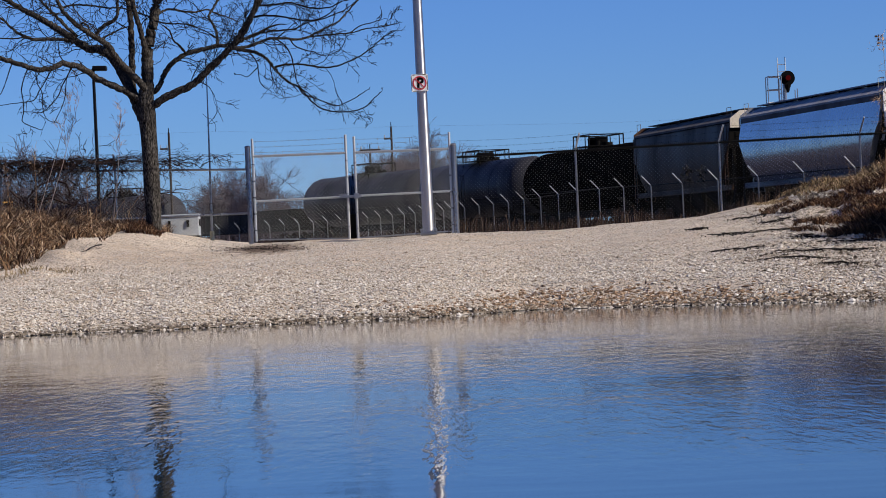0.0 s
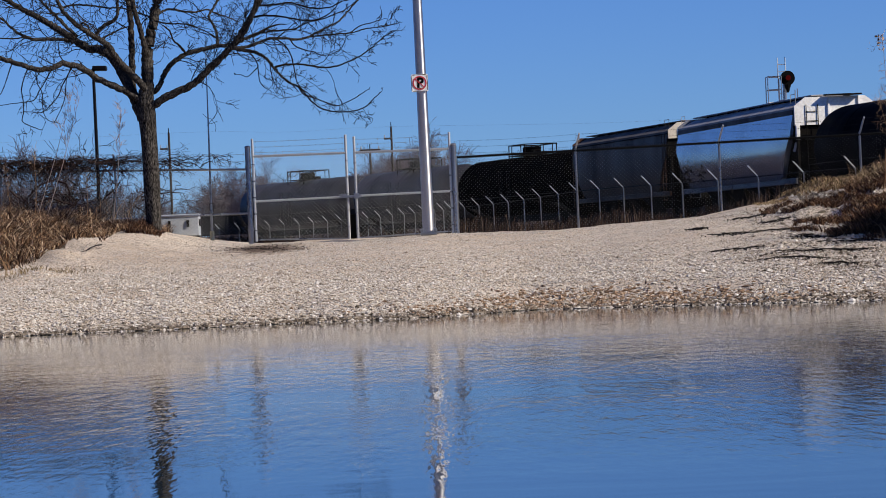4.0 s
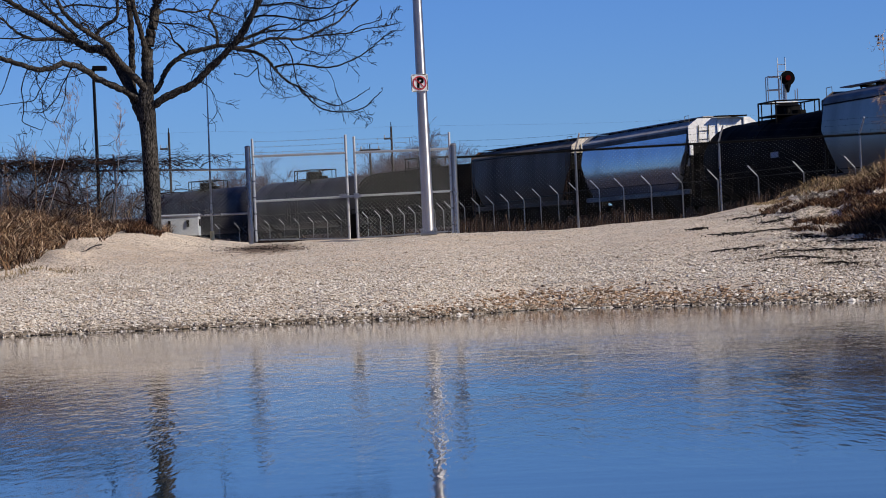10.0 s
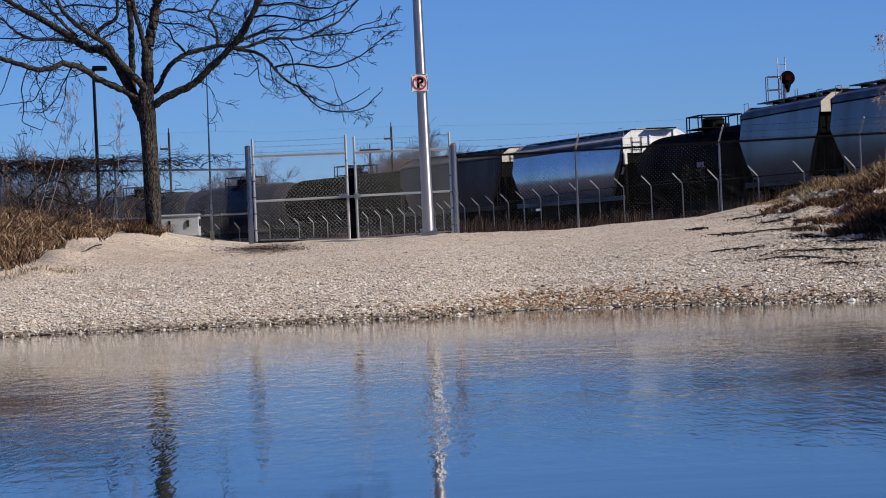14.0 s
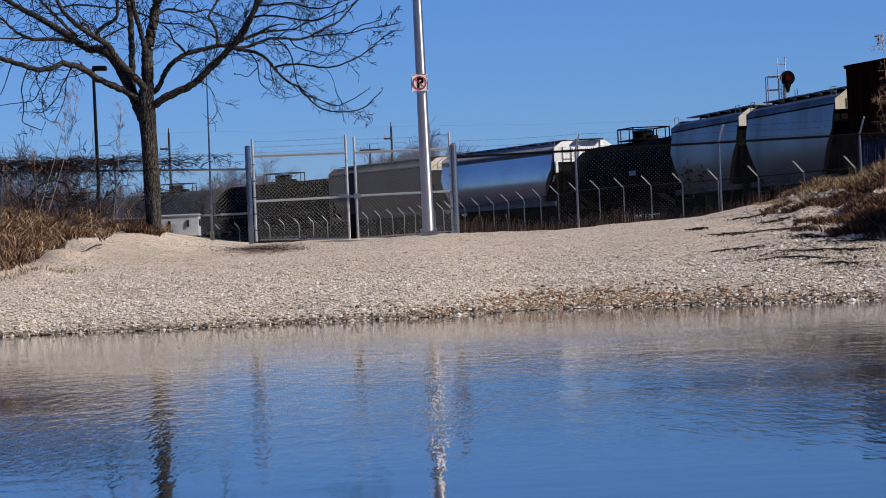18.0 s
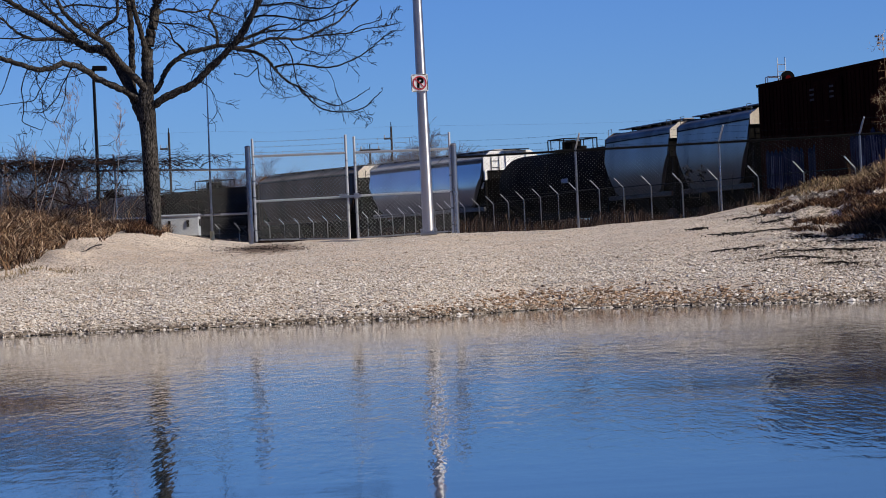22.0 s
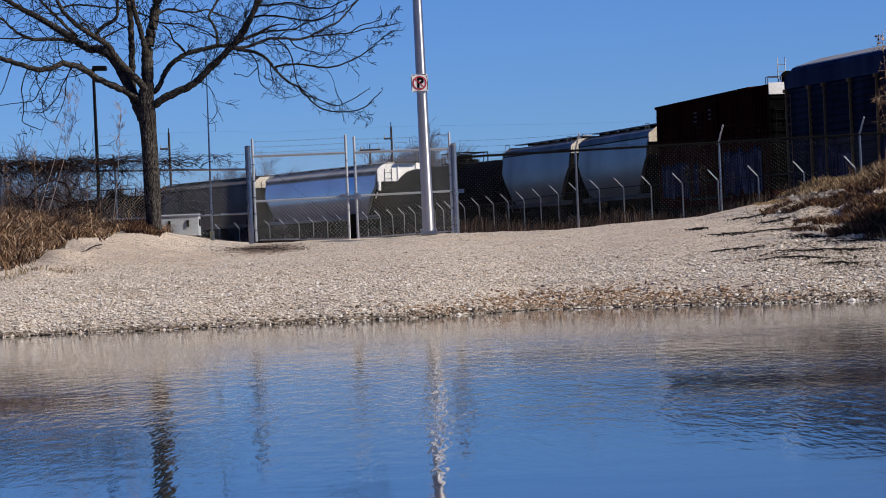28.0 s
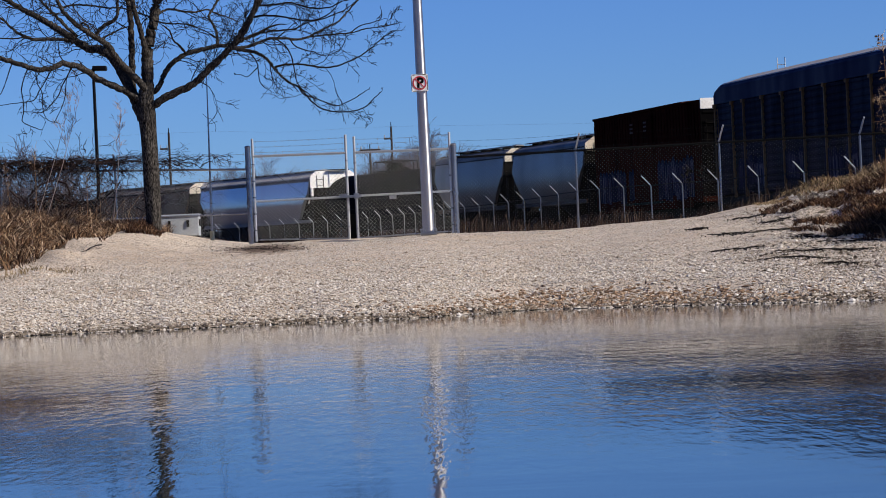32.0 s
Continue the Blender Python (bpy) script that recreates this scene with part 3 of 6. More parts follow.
def gate_leaf(x0, x1, zb0, zb1, zt, zx, zmid, brace_up):
    g = thing("gate_leaf", pose(0, 0, 0), "galvanised chain-link gate leaf with barbed wire on top, closed", "gate", "double gate")
    y = FENCE_Y - 0.0
    for x, zb in ((x0, zb0), (x1, zb1)):
        post_mesh("stile", g, x, zb, zx, 0.024, y, steel=GALV_BRIGHT)
    part("top_rail", one_rod((x0, y, zt + 0.01), (x1, y, zt), 0.022, None, 12), GALV_BRIGHT, g, smooth=True)
    part("middle_rail", one_rod((x0, y, zmid - 0.01), (x1, y, zmid), 0.020, None, 12), GALV_BRIGHT, g, smooth=True)
    part("bottom_rail", one_rod((x0, y, zb0 + 0.03), (x1, y, zb1 + 0.03), 0.014, None, 12), GALV, g, smooth=True)
    V, F = [], []
    fabric((V, F), (x0, y - 0.03), (x1, y - 0.03), zb0 + 0.04, zt, zb1 + 0.04, zt, 0.071, 0.0017)
    link_mesh("chain_link_mesh", V, F, WIRE, g)
    tb = []
    for k in range(int((x1 - x0) / 0.036)):
        x = x0 + k * 0.036
        tb.append(x)
    V, F = [], []
    for x in tb:        # knuckled selvage that rides over the top rail
        tube_into(V, F, [Vector((x, y - 0.03, zt - 0.02)), Vector((x + 0.012, y - 0.02, zt + 0.045))], [0.004, 0.003], 3)
    link_mesh("mesh_selvage", V, F, WIRE, g)
    a, b = ((x0 + 0.05, y + 0.02, zt - 0.05), (x1 - 0.05, y + 0.02, zb1 + 0.25)) if not brace_up else ((x0 + 0.05, y + 0.02, zb0 + 0.15), (x1 - 0.05, y + 0.02, zt - 0.1))
    part("truss_rod", one_rod(a, b, 0.0035, None, 6), WIRE_DULL, g)
    for i in range(3):
        z = zt + 0.08 + i * (zx - zt - 0.12) / 2
        barbed(g, (x0, y, z), (x1, y, z))
    for x in (x0, x1):
        for i in range(5):
            z = zb0 + 0.2 + i * 0.3
            part("tie_band", rod(bmesh.new(), (x, y, z - 0.012), (x, y, z + 0.012), 0.03, None, 10), GALV, g)
    return g


gate_l = gate_leaf(-3.39, -1.69, 1.14, 1.09, 2.68, 3.0, 1.88, False)
gate_r = gate_leaf(-1.535, 0.20, 1.09, 1.14, 2.67, 2.96, 1.90, True)
part("latch", bx(bx(bmesh.new(), (-1.62, FENCE_Y - 0.04, 1.885), (0.34, 0.05, 0.05), None, 0.006), (-1.53, FENCE_Y - 0.05, 1.89), (0.10, 0.05, 0.10), None, 0.006), GALV, gate_r, "galvanised fork latch")
part("latch_plate", one_box((-1.78, FENCE_Y - 0.04, 1.90), (0.12, 0.04, 0.07), None, 0.005), GALV, gate_l)
bol = thing("bollard", pose(-1.605, 56.15, gz(-1.6, 56.15)), "short square black plastic post between the gate leaves", "bollard")
part("shaft", one_box((0, 0, 0.14), (0.15, 0.15, 0.62), None, 0.012), BLACK_RUBBER, bol)


def glint_knots(x0, x1, base_at, top_at, pitch=0.071):
    """Brighter bits where the wires hook into one another, put in as their glints."""
    V, F = [], []
    n = int((x1 - x0) / (pitch / 2))
    for i in range(n):
        x = x0 + (i + 0.5) * pitch / 2
        z = base_at(x) + (i % 2) * pitch / 2 + 0.03
        while z < top_at(x) - 0.04:
            k, q = len(V), Vector((x, FENCE_Y - 0.034, z))
            V.extend((q + Vector((0.0056, 0, 0.0028)), q + Vector((-0.0056, 0, -0.0028)), q + Vector((0, 0.003, 0.0056)), q + Vector((0, 0.003, -0.0056)), q + Vector((0, -0.005, 0.001))))
            F.extend(((k, k + 2, k + 4), (k + 2, k + 1, k + 4), (k + 1, k + 3, k + 4), (k + 3, k, k + 4)))
            z += pitch
    return V, F


def run_of_fence(label, xs, top_at, base_at, arm, mid=None, r_post=0.021, wire=WIRE, knuckles=False):
    f = thing("chain_link_fence", pose(0, 0, 0), label, "fence", "site fence")
    for x in xs[1:-1] if not arm else xs[1:]:
        post_mesh("post", f, x, base_at(x) - 0.3, top_at(x) + (0.0 if arm else 0.02), r_post)
        if arm:
            part("barb_arm", bx(bmesh.new(), (0, 0, 0), (0.03, 0.035, 0.33), Matrix.Translation((x + 0.04, FENCE_Y - 0.06, top_at(x) + 0.145)) @ Euler((radians(24), radians(15), 0)).to_matrix().to_4x4(), 0.004), GALV_BRIGHT, f)
    for x0, x1 in zip(xs, xs[1:]):
        part("top_rail", one_rod((x0, FENCE_Y, top_at(x0) - 0.02), (x1, FENCE_Y, top_at(x1) - 0.02), 0.021, None, 10), BLACK_FENCE if knuckles else GALV, f, smooth=True)
        V, F = [], []
        fabric((V, F), (x0, FENCE_Y - 0.028), (x1, FENCE_Y - 0.028), base_at(x0), top_at(x0), base_at(x1), top_at(x1), 0.071, 0.0013 if knuckles else 0.0014)
        link_mesh("chain_link_mesh", V, F, wire, f)
        if knuckles:
            V, F = [], []
            for k in range(int((x1 - x0) / 0.036)):
                x = x0 + k * 0.036
                tube_into(V, F, [Vector((x, FENCE_Y - 0.035, top_at(x) - 0.05)), Vector((x + 0.012, FENCE_Y - 0.02, top_at(x) + 0.022))], [0.005, 0.004], 3)
            link_mesh("mesh_selvage", V, F, BLACK_FENCE, f)
            link_mesh("mesh_twist", *glint_knots(x0, x1, base_at, top_at), WIRE, f)["kind"] = "stuff"
        if mid:
            part("middle_rail", one_rod((x0, FENCE_Y, mid(x0)), (x1, FENCE_Y, mid(x1)), 0.02, None, 10), GALV, f, smooth=True)
    return f


base_r = lambda x: gz(x, FENCE_Y) + 0.02
fence_r = run_of_fence("galvanised chain-link fence with angled barbed wire arms", [0.27, 2.49, 5.11, 7.68, 10.3, 12.9], lambda x: 2.555 + 0.012 * (x - 2.5), base_r, True, wire=WIRE_DULL, knuckles=True)
for i in range(3):
    o = 0.06 + i * 0.12
    for x0, x1 in ((0.27, 2.49), (2.49, 5.11), (5.11, 7.68), (7.68, 10.3), (10.3, 12.9)):
        zz = lambda x: 2.555 + 0.012 * (x - 2.5) + o * 0.92
        barbed(fence_r, (x0 + o * 0.26, FENCE_Y - o * 0.42, zz(x0)), (x1 + o * 0.26, FENCE_Y - o * 0.42, zz(x1)), 0.02, 0.0016, 0.12, WIRE_DULL, 0.012)
fence_l = run_of_fence("chain-link fence overgrown with bare dark vines", [-3.5, -5.91, -8.0, -10.6], lambda x: 2.48 - 0.035 * (x + 3.5), lambda x: gz(x, FENCE_Y) + 0.02, False, lambda x: 1.66)
for x0, x1 in ((-5.91, -3.5), (-10.6, -5.91)):
    for o in (0.13, 0.26):
        barbed(fence_l, (x0, FENCE_Y, 2.48 - 0.035 * (x0 + 3.5) + o), (x1, FENCE_Y, 2.48 - 0.035 * (x1 + 3.5) + o), 0.03)
for x in (-5.91, -8.0):
    part("post_extension", one_rod((x, FENCE_Y, 2.4), (x - 0.02, FENCE_Y, 2.85), 0.018, None, 8), GALV, fence_l)

# far fence between the yard and the track
far_fence = thing("far_chain_link_fence", pose(0, 0, 0), "long chain-link fence with angled arms along the railway", "fence")
V, F = [], []
last = None
for k in range(40):
    s = -50.7 + k * 3.16
    x, y, h = line_at(s, -9.8 + 5.0 * min(1.0, max(0.0, (s - 15.0) / 54.0)))
    z0 = gz(x, y)
    zt = 2.40 + 0.11 * math.exp(-((s + 10.0) / 9.0) ** 2)
    m = Matrix.Translation((x, y, 0)) @ Matrix.Rotation(h, 4, "Z")
    part("post", one_rod(m @ Vector((0, 0, z0 - 0.3)), m @ Vector((0, 0, zt)), 0.019, None, 8), GALV, far_fence)
    part("barb_arm", bx(bmesh.new(), (-0.17, 0, zt + 0.15), (0.026, 0.04, 0.40), m @ Matrix.Translation((-0.155, 0, zt + 0.155)) @ Matrix.Rotation(radians(-43), 4, "Y") @ Matrix.Translation((0.17, 0, -zt - 0.15))), GALV_BRIGHT, far_fence)
    if last:
        lx0, ly0, lz0 = last
        fabric((V, F), (lx0, ly0), (x, y), lz0 + 0.02, zt, z0 + 0.02, zt, 0.14, 0.0011)
        part("top_rail", one_rod((lx0, ly0, zt), (x, y, zt), 0.015, None, 6), WIRE_DULL, far_fence)
    last = (x, y, z0)
mesh_far = link_mesh("chain_link_mesh", V, F, WIRE_DULL, far_fence)
# ---- railway cars; in a car's own space +y is ahead, -x is the flank that shows, z = 0 the rail top ----
WHEEL_R = 0.46
WHEELS = []


def wheel_mesh():
    """One axle with two flanged wheels and roller-bearing caps, shared by all cars."""
    me = bpy.data.meshes.get("wheelset")
    if me:
        return me
    bm = bmesh.new()
    rod(bm, (-0.98, 0, 0), (0.98, 0, 0), 0.07, None, 10)
    for sx in (-1, 1):
        rod(bm, (sx * 0.66, 0, 0), (sx * 0.69, 0, 0), WHEEL_R + 0.025, None, 28)
        rod(bm, (sx * 0.69, 0, 0), (sx * 0.80, 0, 0), WHEEL_R, WHEEL_R - 0.005, 28)
        rod(bm, (sx * 0.80, 0, 0), (sx * 0.83, 0, 0), 0.16, 0.14, 16)
        rod(bm, (sx * 0.98, 0, 0), (sx * 1.07, 0, 0), 0.11, 0.10, 14)
        for k in range(3):
            a = 2 * math.pi * k / 3
            rod(bm, (sx * 1.06, 0.06 * math.cos(a), 0.06 * math.sin(a)), (sx * 1.085, 0.06 * math.cos(a), 0.06 * math.sin(a)), 0.018, None, 6)
    bmesh.ops.recalc_face_normals(bm, faces=bm.faces)
    me = bpy.data.meshes.new("wheelset")
    bm.to_mesh(me)
    bm.free()
    me.materials.append(RUST_STEEL)
    me.shade_smooth()
    me.set_sharp_from_angle(angle=radians(38))
    return me


def bogie(car, y):
    b = one_box((0, y, 0.62), (2.1, 0.28, 0.30), None, 0.03)
    bogie_ob = part("bogie_bolster", b, DARK_STEEL, car)
    for sx in (-1, 1):
        x = sx * 0.99
        prof = [(-1.25, 0.52), (-1.1, 0.60), (-0.6, 0.62), (-0.35, 0.86), (0.35, 0.86), (0.6, 0.62), (1.1, 0.60), (1.25, 0.52), (1.05, 0.40), (0.6, 0.46), (0.3, 0.30), (-0.3, 0.30), (-0.6, 0.46), (-1.05, 0.40)]
        rings = [[(x + dx, y + a, z) for a, z in prof] for dx in (-0.07, 0.07)]
        part("side_frame", loft(rings), RUST_STEEL, bogie_ob)
    for dy in (-0.85, 0.85):
        axle = new("wheelset", wheel_mesh())
        axle.parent = bogie_ob
        axle.matrix_basis = pose(0, y + dy, WHEEL_R)
        WHEELS.append(axle)


def coupler(car, y, sgn):
    bm = one_box((0, y + sgn * 0.30, 0.88), (0.16, 0.65, 0.20), None, 0.02)
    bx(bm, (0.05, y + sgn * 0.62, 0.88), (0.30, 0.22, 0.28), None, 0.04)
    part("coupler", bm, RUST_STEEL, car)
    part("brake_hose", pipe(bmesh.new(), [(0.35, y + sgn * 0.1, 0.85), (0.38, y + sgn * 0.35, 0.5), (0.2, y + sgn * 0.6, 0.45)], 0.025), BLACK_RUBBER, car)


def ladder(car, x, y, z0, z1, w, along, material, r=0.016, step=0.33, name="ladder"):
    bm = bmesh.new()
    d = Vector((0, 1, 0)) if along else Vector((1, 0, 0))
    c = Vector((x, y, 0))
    for sg in (-0.5, 0.5):
        rod(bm, c + d * w * sg + Vector((0, 0, z0)), c + d * w * sg + Vector((0, 0, z1)), r, None, 6)
    for k in range(int((z1 - z0) / step) + 1):
        z = z0 + 0.05 + k * step
        if z < z1:
            rod(bm, c - d * w / 2 + Vector((0, 0, z)), c + d * w / 2 + Vector((0, 0, z)), r * 0.8, None, 6)
    return part(name, bm, material, car)


def tank_car(L, paint_mat, band_mat, label, r=1.45, zc=2.52, with_plate=False, rails=True):
    car = thing("tank_car", pose(0, 0, 0), label, "tank car", "freight train")
    n, h = 40, L / 2

    def ring(y, rr):
        return [(rr * math.cos(2 * math.pi * k / n), y, zc + rr * math.sin(2 * math.pi * k / n)) for k in range(n)]

    depth = 0.75
    cap = [(depth * (1 - math.sin(a)), math.cos(a)) for a in [radians(v) for v in (88, 75, 60, 45, 30, 15, 0)]]
    cut = h - 2.1
    rings = [ring(-h + d, r * max(c, 0.03)) for d, c in cap]
    if band_mat:
        part("rear_end_shell", loft(rings + [ring(-cut, r)]), band_mat, car, smooth=True, label="pale grey painted tank end")
        rings = [ring(-cut + 0.002, r)]
    rings += [ring(h - d, r * max(c, 0.03)) for d, c in cap[::-1]]
    part("tank_shell", loft(rings), paint_mat, car, smooth=True)
    for y in (-h * 0.55, 0.0, h * 0.55):            # girth welds
        part("weld_seam", loft([ring(y - 0.03, r + 0.001), ring(y - 0.02, r + 0.012), ring(y + 0.02, r + 0.012), ring(y + 0.03, r + 0.001)]), paint_mat, car, smooth=True)
    # sill, saddles, end platforms
    part("stub_sill", one_box((0, 0, 0.93), (0.5, L - 0.4, 0.36), None, 0.02), DARK_STEEL, car)
    for s in (-1, 1):
        part("saddle", loft([[(1.15, s * (h - 2.1) + d, 1.55), (0.35, s * (h - 2.1) + d, 1.0), (-0.35, s * (h - 2.1) + d, 1.0), (-1.15, s * (h - 2.1) + d, 1.55), (0, s * (h - 2.1) + d, 1.2)] for d in (-0.5, 0.5)]), DARK_STEEL, car)
        part("end_platform", one_box((0, s * (h - 0.35), 1.10), (2.9, 0.9, 0.06), None, 0.01), DARK_STEEL, car)
        bm = bmesh.new()
        y = s * (h + 0.05)
        pipe(bm, [(-1.4, y, 1.1), (-1.4, y, 2.0), (1.4, y, 2.0), (1.4, y, 1.1)], 0.022)
        pipe(bm, [(-1.4, y, 1.55), (1.4, y, 1.55)], 0.018)
        part("end_handrail", bm, DARK_STEEL, car)
        bogie(car, s * (h - 2.1))
        coupler(car, s * h, s)
    # side handrail along the tank
    part("side_handrail", pipe(bmesh.new(), [(-1.50, -h + 0.9, 2.0), (-1.52, 0, 2.0), (-1.50, h - 0.9, 2.0)], 0.02), DARK_STEEL, car)
    for y in (-0.6, 0.6):
        ladder(car, -1.55, y, 1.2, 3.3, 0.42, True, DARK_STEEL)
    # top platform, fittings house and rails
    top = zc + r
    part("top_platform", one_box((0, 0, top + 0.02), (1.7, 2.5, 0.05), None, 0.01), DARK_STEEL, car)
    dome = one_rod((0, 0.1, top - 0.1), (0, 0.1, top + 0.38), 0.45, 0.45, 20)
    rod(dome, (0, 0.1, top + 0.38), (0, 0.1, top + 0.46), 0.49, 0.38, 20)
    part("fittings_dome", dome, DARK_STEEL if paint_mat is not TANK_BLACK else TANK_BLACK, car, smooth=True)
    part("valve", one_rod((-0.3, -0.9, top), (-0.3, -0.9, top + 0.26), 0.10, None, 10), DARK_STEEL, car)
    part("manway", one_rod((0.1, -1.0, top - 0.05), (0.1, -1.0, top + 0.18), 0.26, None, 14), DARK_STEEL, car)
    if rails:
        for x in (-0.82, 0.82):
            bm = bmesh.new()
            pipe(bm, [(x, -1.2, top - 0.30), (x, -1.2, top + 0.54), (x, 1.2, top + 0.54), (x, 1.2, top - 0.3)], 0.030)
            pipe(bm, [(x, 0.75, top + 0.54), (x, 0.75, top - 0.1)], 0.024)
            pipe(bm, [(x, -0.6, top + 0.54), (x, -0.6, top - 0.1)], 0.024)
            part("platform_rail", bm, DARK_STEEL, car)
        for y in (-1.2, 1.2):
            part("platform_end_rail", pipe(bmesh.new(), [(-0.82, y, top + 0.54), (0.82, y, top + 0.54)], 0.030), DARK_STEEL, car)
    if with_plate:
        part("placard", one_box((-1.452, -3.0, 2.5), (0.02, 1.0, 0.20), Matrix.Identity(4)), ROOF_GREY, car, "pale rectangular placard")
    return car


def hopper_car(L, skin, roof_mat, end_mat, label, eave=4.02, ridge=4.42, outlets=3, bulge=0.16):
    """A covered hopper with bulging flanks, sloped ends, hatches and a roof walk."""
    car = thing("covered_hopper_car", pose(0, 0, 0), label, "hopper car", "freight train")
    h = L / 2

    def half_width(z):
        f = (z - 1.4) / (eave - 1.4)
        return 1.36 + bulge * math.sin(math.pi * min(1, f * 0.92 + 0.10)) + 0.10 * f

    def ring(y):
        inset = h - abs(y)
        zb = 1.58 + 1.52 * max(0.0, 1 - max(0.0, inset - 0.30) / 1.55)
        zs = [eave + (zb - eave) * k / 12 for k in range(13)]
        left = [(-half_width(z), y, z) for z in zs]
        right = [(half_width(z), y, z) for z in zs[::-1]]
        return left + right

    ys = [-h + 0.25, -h + 0.5, -h + 0.9, -h + 1.3, -h + 1.7, -h + 2.2, -h + 2.6, 0, h - 2.6, h - 2.2, h - 1.7, h - 1.3, h - 0.9, h - 0.5, h - 0.25]
    part("hopper_body", loft([ring(y) for y in ys]), skin, car, smooth=True)
    w = half_width(eave)
    arc = [(w * math.cos(radians(v)) * 1.005, eave + (ridge - eave) * math.sin(radians(v)) ** 0.85) for v in range(0, 181, 12)]
    roof = [(-w - 0.03, eave - 0.06), (-w - 0.03, eave + 0.02), (-0.72, ridge - 0.04), (-0.4, ridge), (0.4, ridge), (0.72, ridge - 0.04), (w + 0.03, eave + 0.02), (w + 0.03, eave - 0.06)]
    if outlets == 2:                                # a rounded roof that runs into the flanks
        roof = arc[::-1] + [(w * 1.005, eave - 0.06), (-w * 1.005, eave - 0.06)]
    part("roof", loft([[(x, y, z) for x, z in roof] for y in (-h + 0.2, h - 0.2)]), roof_mat, car, smooth=outlets == 2)
    # roof ribs on the slope and the long seam at the eave
    for k in range(int(L / 1.15) if outlets != 2 else 0):
        y = -h + 0.8 + k * 1.15
        if y < h - 0.5:
            part("roof_rib", loft([[(-w - 0.02, y - 0.018, eave + 0.02), (-0.74, y - 0.018, ridge - 0.03), (-0.74, y - 0.018, ridge - 0.022), (-w - 0.02, y - 0.018, eave + 0.028)],
                                   [(-w - 0.02, y + 0.018, eave + 0.02), (-0.74, y + 0.018, ridge - 0.03), (-0.74, y + 0.018, ridge - 0.022), (-w - 0.02, y + 0.018, eave + 0.028)]]), roof_mat, car)
    walk_z = ridge + (0.10 if outlets == 2 else 0.028)
    for x in (-0.62, 0.62):
        part("roof_walk", one_box((x, 0, walk_z), (0.42, L - 0.3, 0.04)), ROOF_GREY if outlets == 2 else roof_mat, car)
    for k in range(int(L / 1.6)):
        part("walk_bracket", one_box((0, -h + 0.7 + k * 1.6, walk_z - 0.06), (1.5, 0.05, 0.09)), DARK_STEEL, car)
        if outlets == 2:
            for x in (-0.7, 0.7):
                part("walk_stanchion", one_box((x, -h + 0.7 + k * 1.6, (walk_z + ridge) / 2 - 0.06), (0.05, 0.05, walk_z - ridge + 0.10)), DARK_STEEL, car)
    nh = max(4, int(L / 2.6))
    for k in range(nh):
        y = -h + L * (k + 0.5) / nh
        part("roof_hatch", bx(rod(bmesh.new(), (0, y, ridge - 0.02), (0, y, ridge + 0.07), 0.33, 0.30, 18), (0, y, ridge + 0.08), (0.10, 0.62, 0.03)), roof_mat, car, smooth=True)
    # side sill, bolsters, end frames
    for sx in (-1, 1):
        part("side_sill", one_box((sx * 1.40, 0, 1.50), (0.12, L - 0.6, 0.20), None, 0.015), ROOF_DARK if skin is HOPPER_SILVER else HOPPER_GREY, car)
        part("eave_seam", one_box((sx * (half_width(eave - 0.1) + 0.02), 0, eave - (0.13 if skin is HOPPER_SILVER else 0.075)), (0.05, L - 0.5, 0.17 if skin is HOPPER_SILVER else 0.04), None, 0.008), ROOF_TAN if skin is HOPPER_SILVER else DARK_STEEL, car)
    for s in (-1, 1):
        y = s * (h - 0.10)
        low = 3.42 if end_mat is WHITE_PAINT else 3.74
        prof = [(-w - 0.02, eave + 0.08), (-w + 0.38, ridge - 0.03), (w - 0.38, ridge - 0.03), (w + 0.02, eave + 0.08), (w + 0.02, low), (-w - 0.02, low)]
        part("end_bulkhead", loft([[(x, y - 0.03, z) for x, z in prof], [(x, y + 0.03, z) for x, z in prof]]), end_mat if s < 0 else skin, car)
        for x in (-w + 0.08, w - 0.08):
            part("corner_post", one_box((x, y, 2.05), (0.10, 0.12, 1.8), None, 0.012), DARK_STEEL, car)
            if end_mat is WHITE_PAINT:
                part("post_head", one_box((x, y, 3.18), (0.14, 0.14, 0.50), None, 0.012), end_mat, car, "white painted post head")
            part("corner_brace", one_box((0, 0, 0), (0.08, 0.08, 0.9), Matrix.Translation((x * 0.98, y - s * 0.35, 2.9)) @ Matrix.Rotation(s * radians(-38), 4, "X")), end_mat if s < 0 and end_mat is WHITE_PAINT else DARK_STEEL, car)
        if s < 0:
            part("running_board_end", one_box((0.25, y - 0.16, ridge + 0.02), (1.3, 0.34, 0.05), None, 0.006), DARK_STEEL, car, "dark grating over the car end")
            part("brake_step", one_box((0.35, y - 0.14, 3.62), (0.9, 0.26, 0.05), None, 0.006), DARK_STEEL, car)
            for x in (-0.25, 0.85):
                part("end_stay", one_box((x, y - 0.06, (low + ridge) / 2), (0.07, 0.06, ridge - low - 0.1), None, 0.006), end_mat, car)
        part("end_sill", one_box((0, y, 1.04), (2.9, 0.22, 0.34), None, 0.015), DARK_STEEL, car)
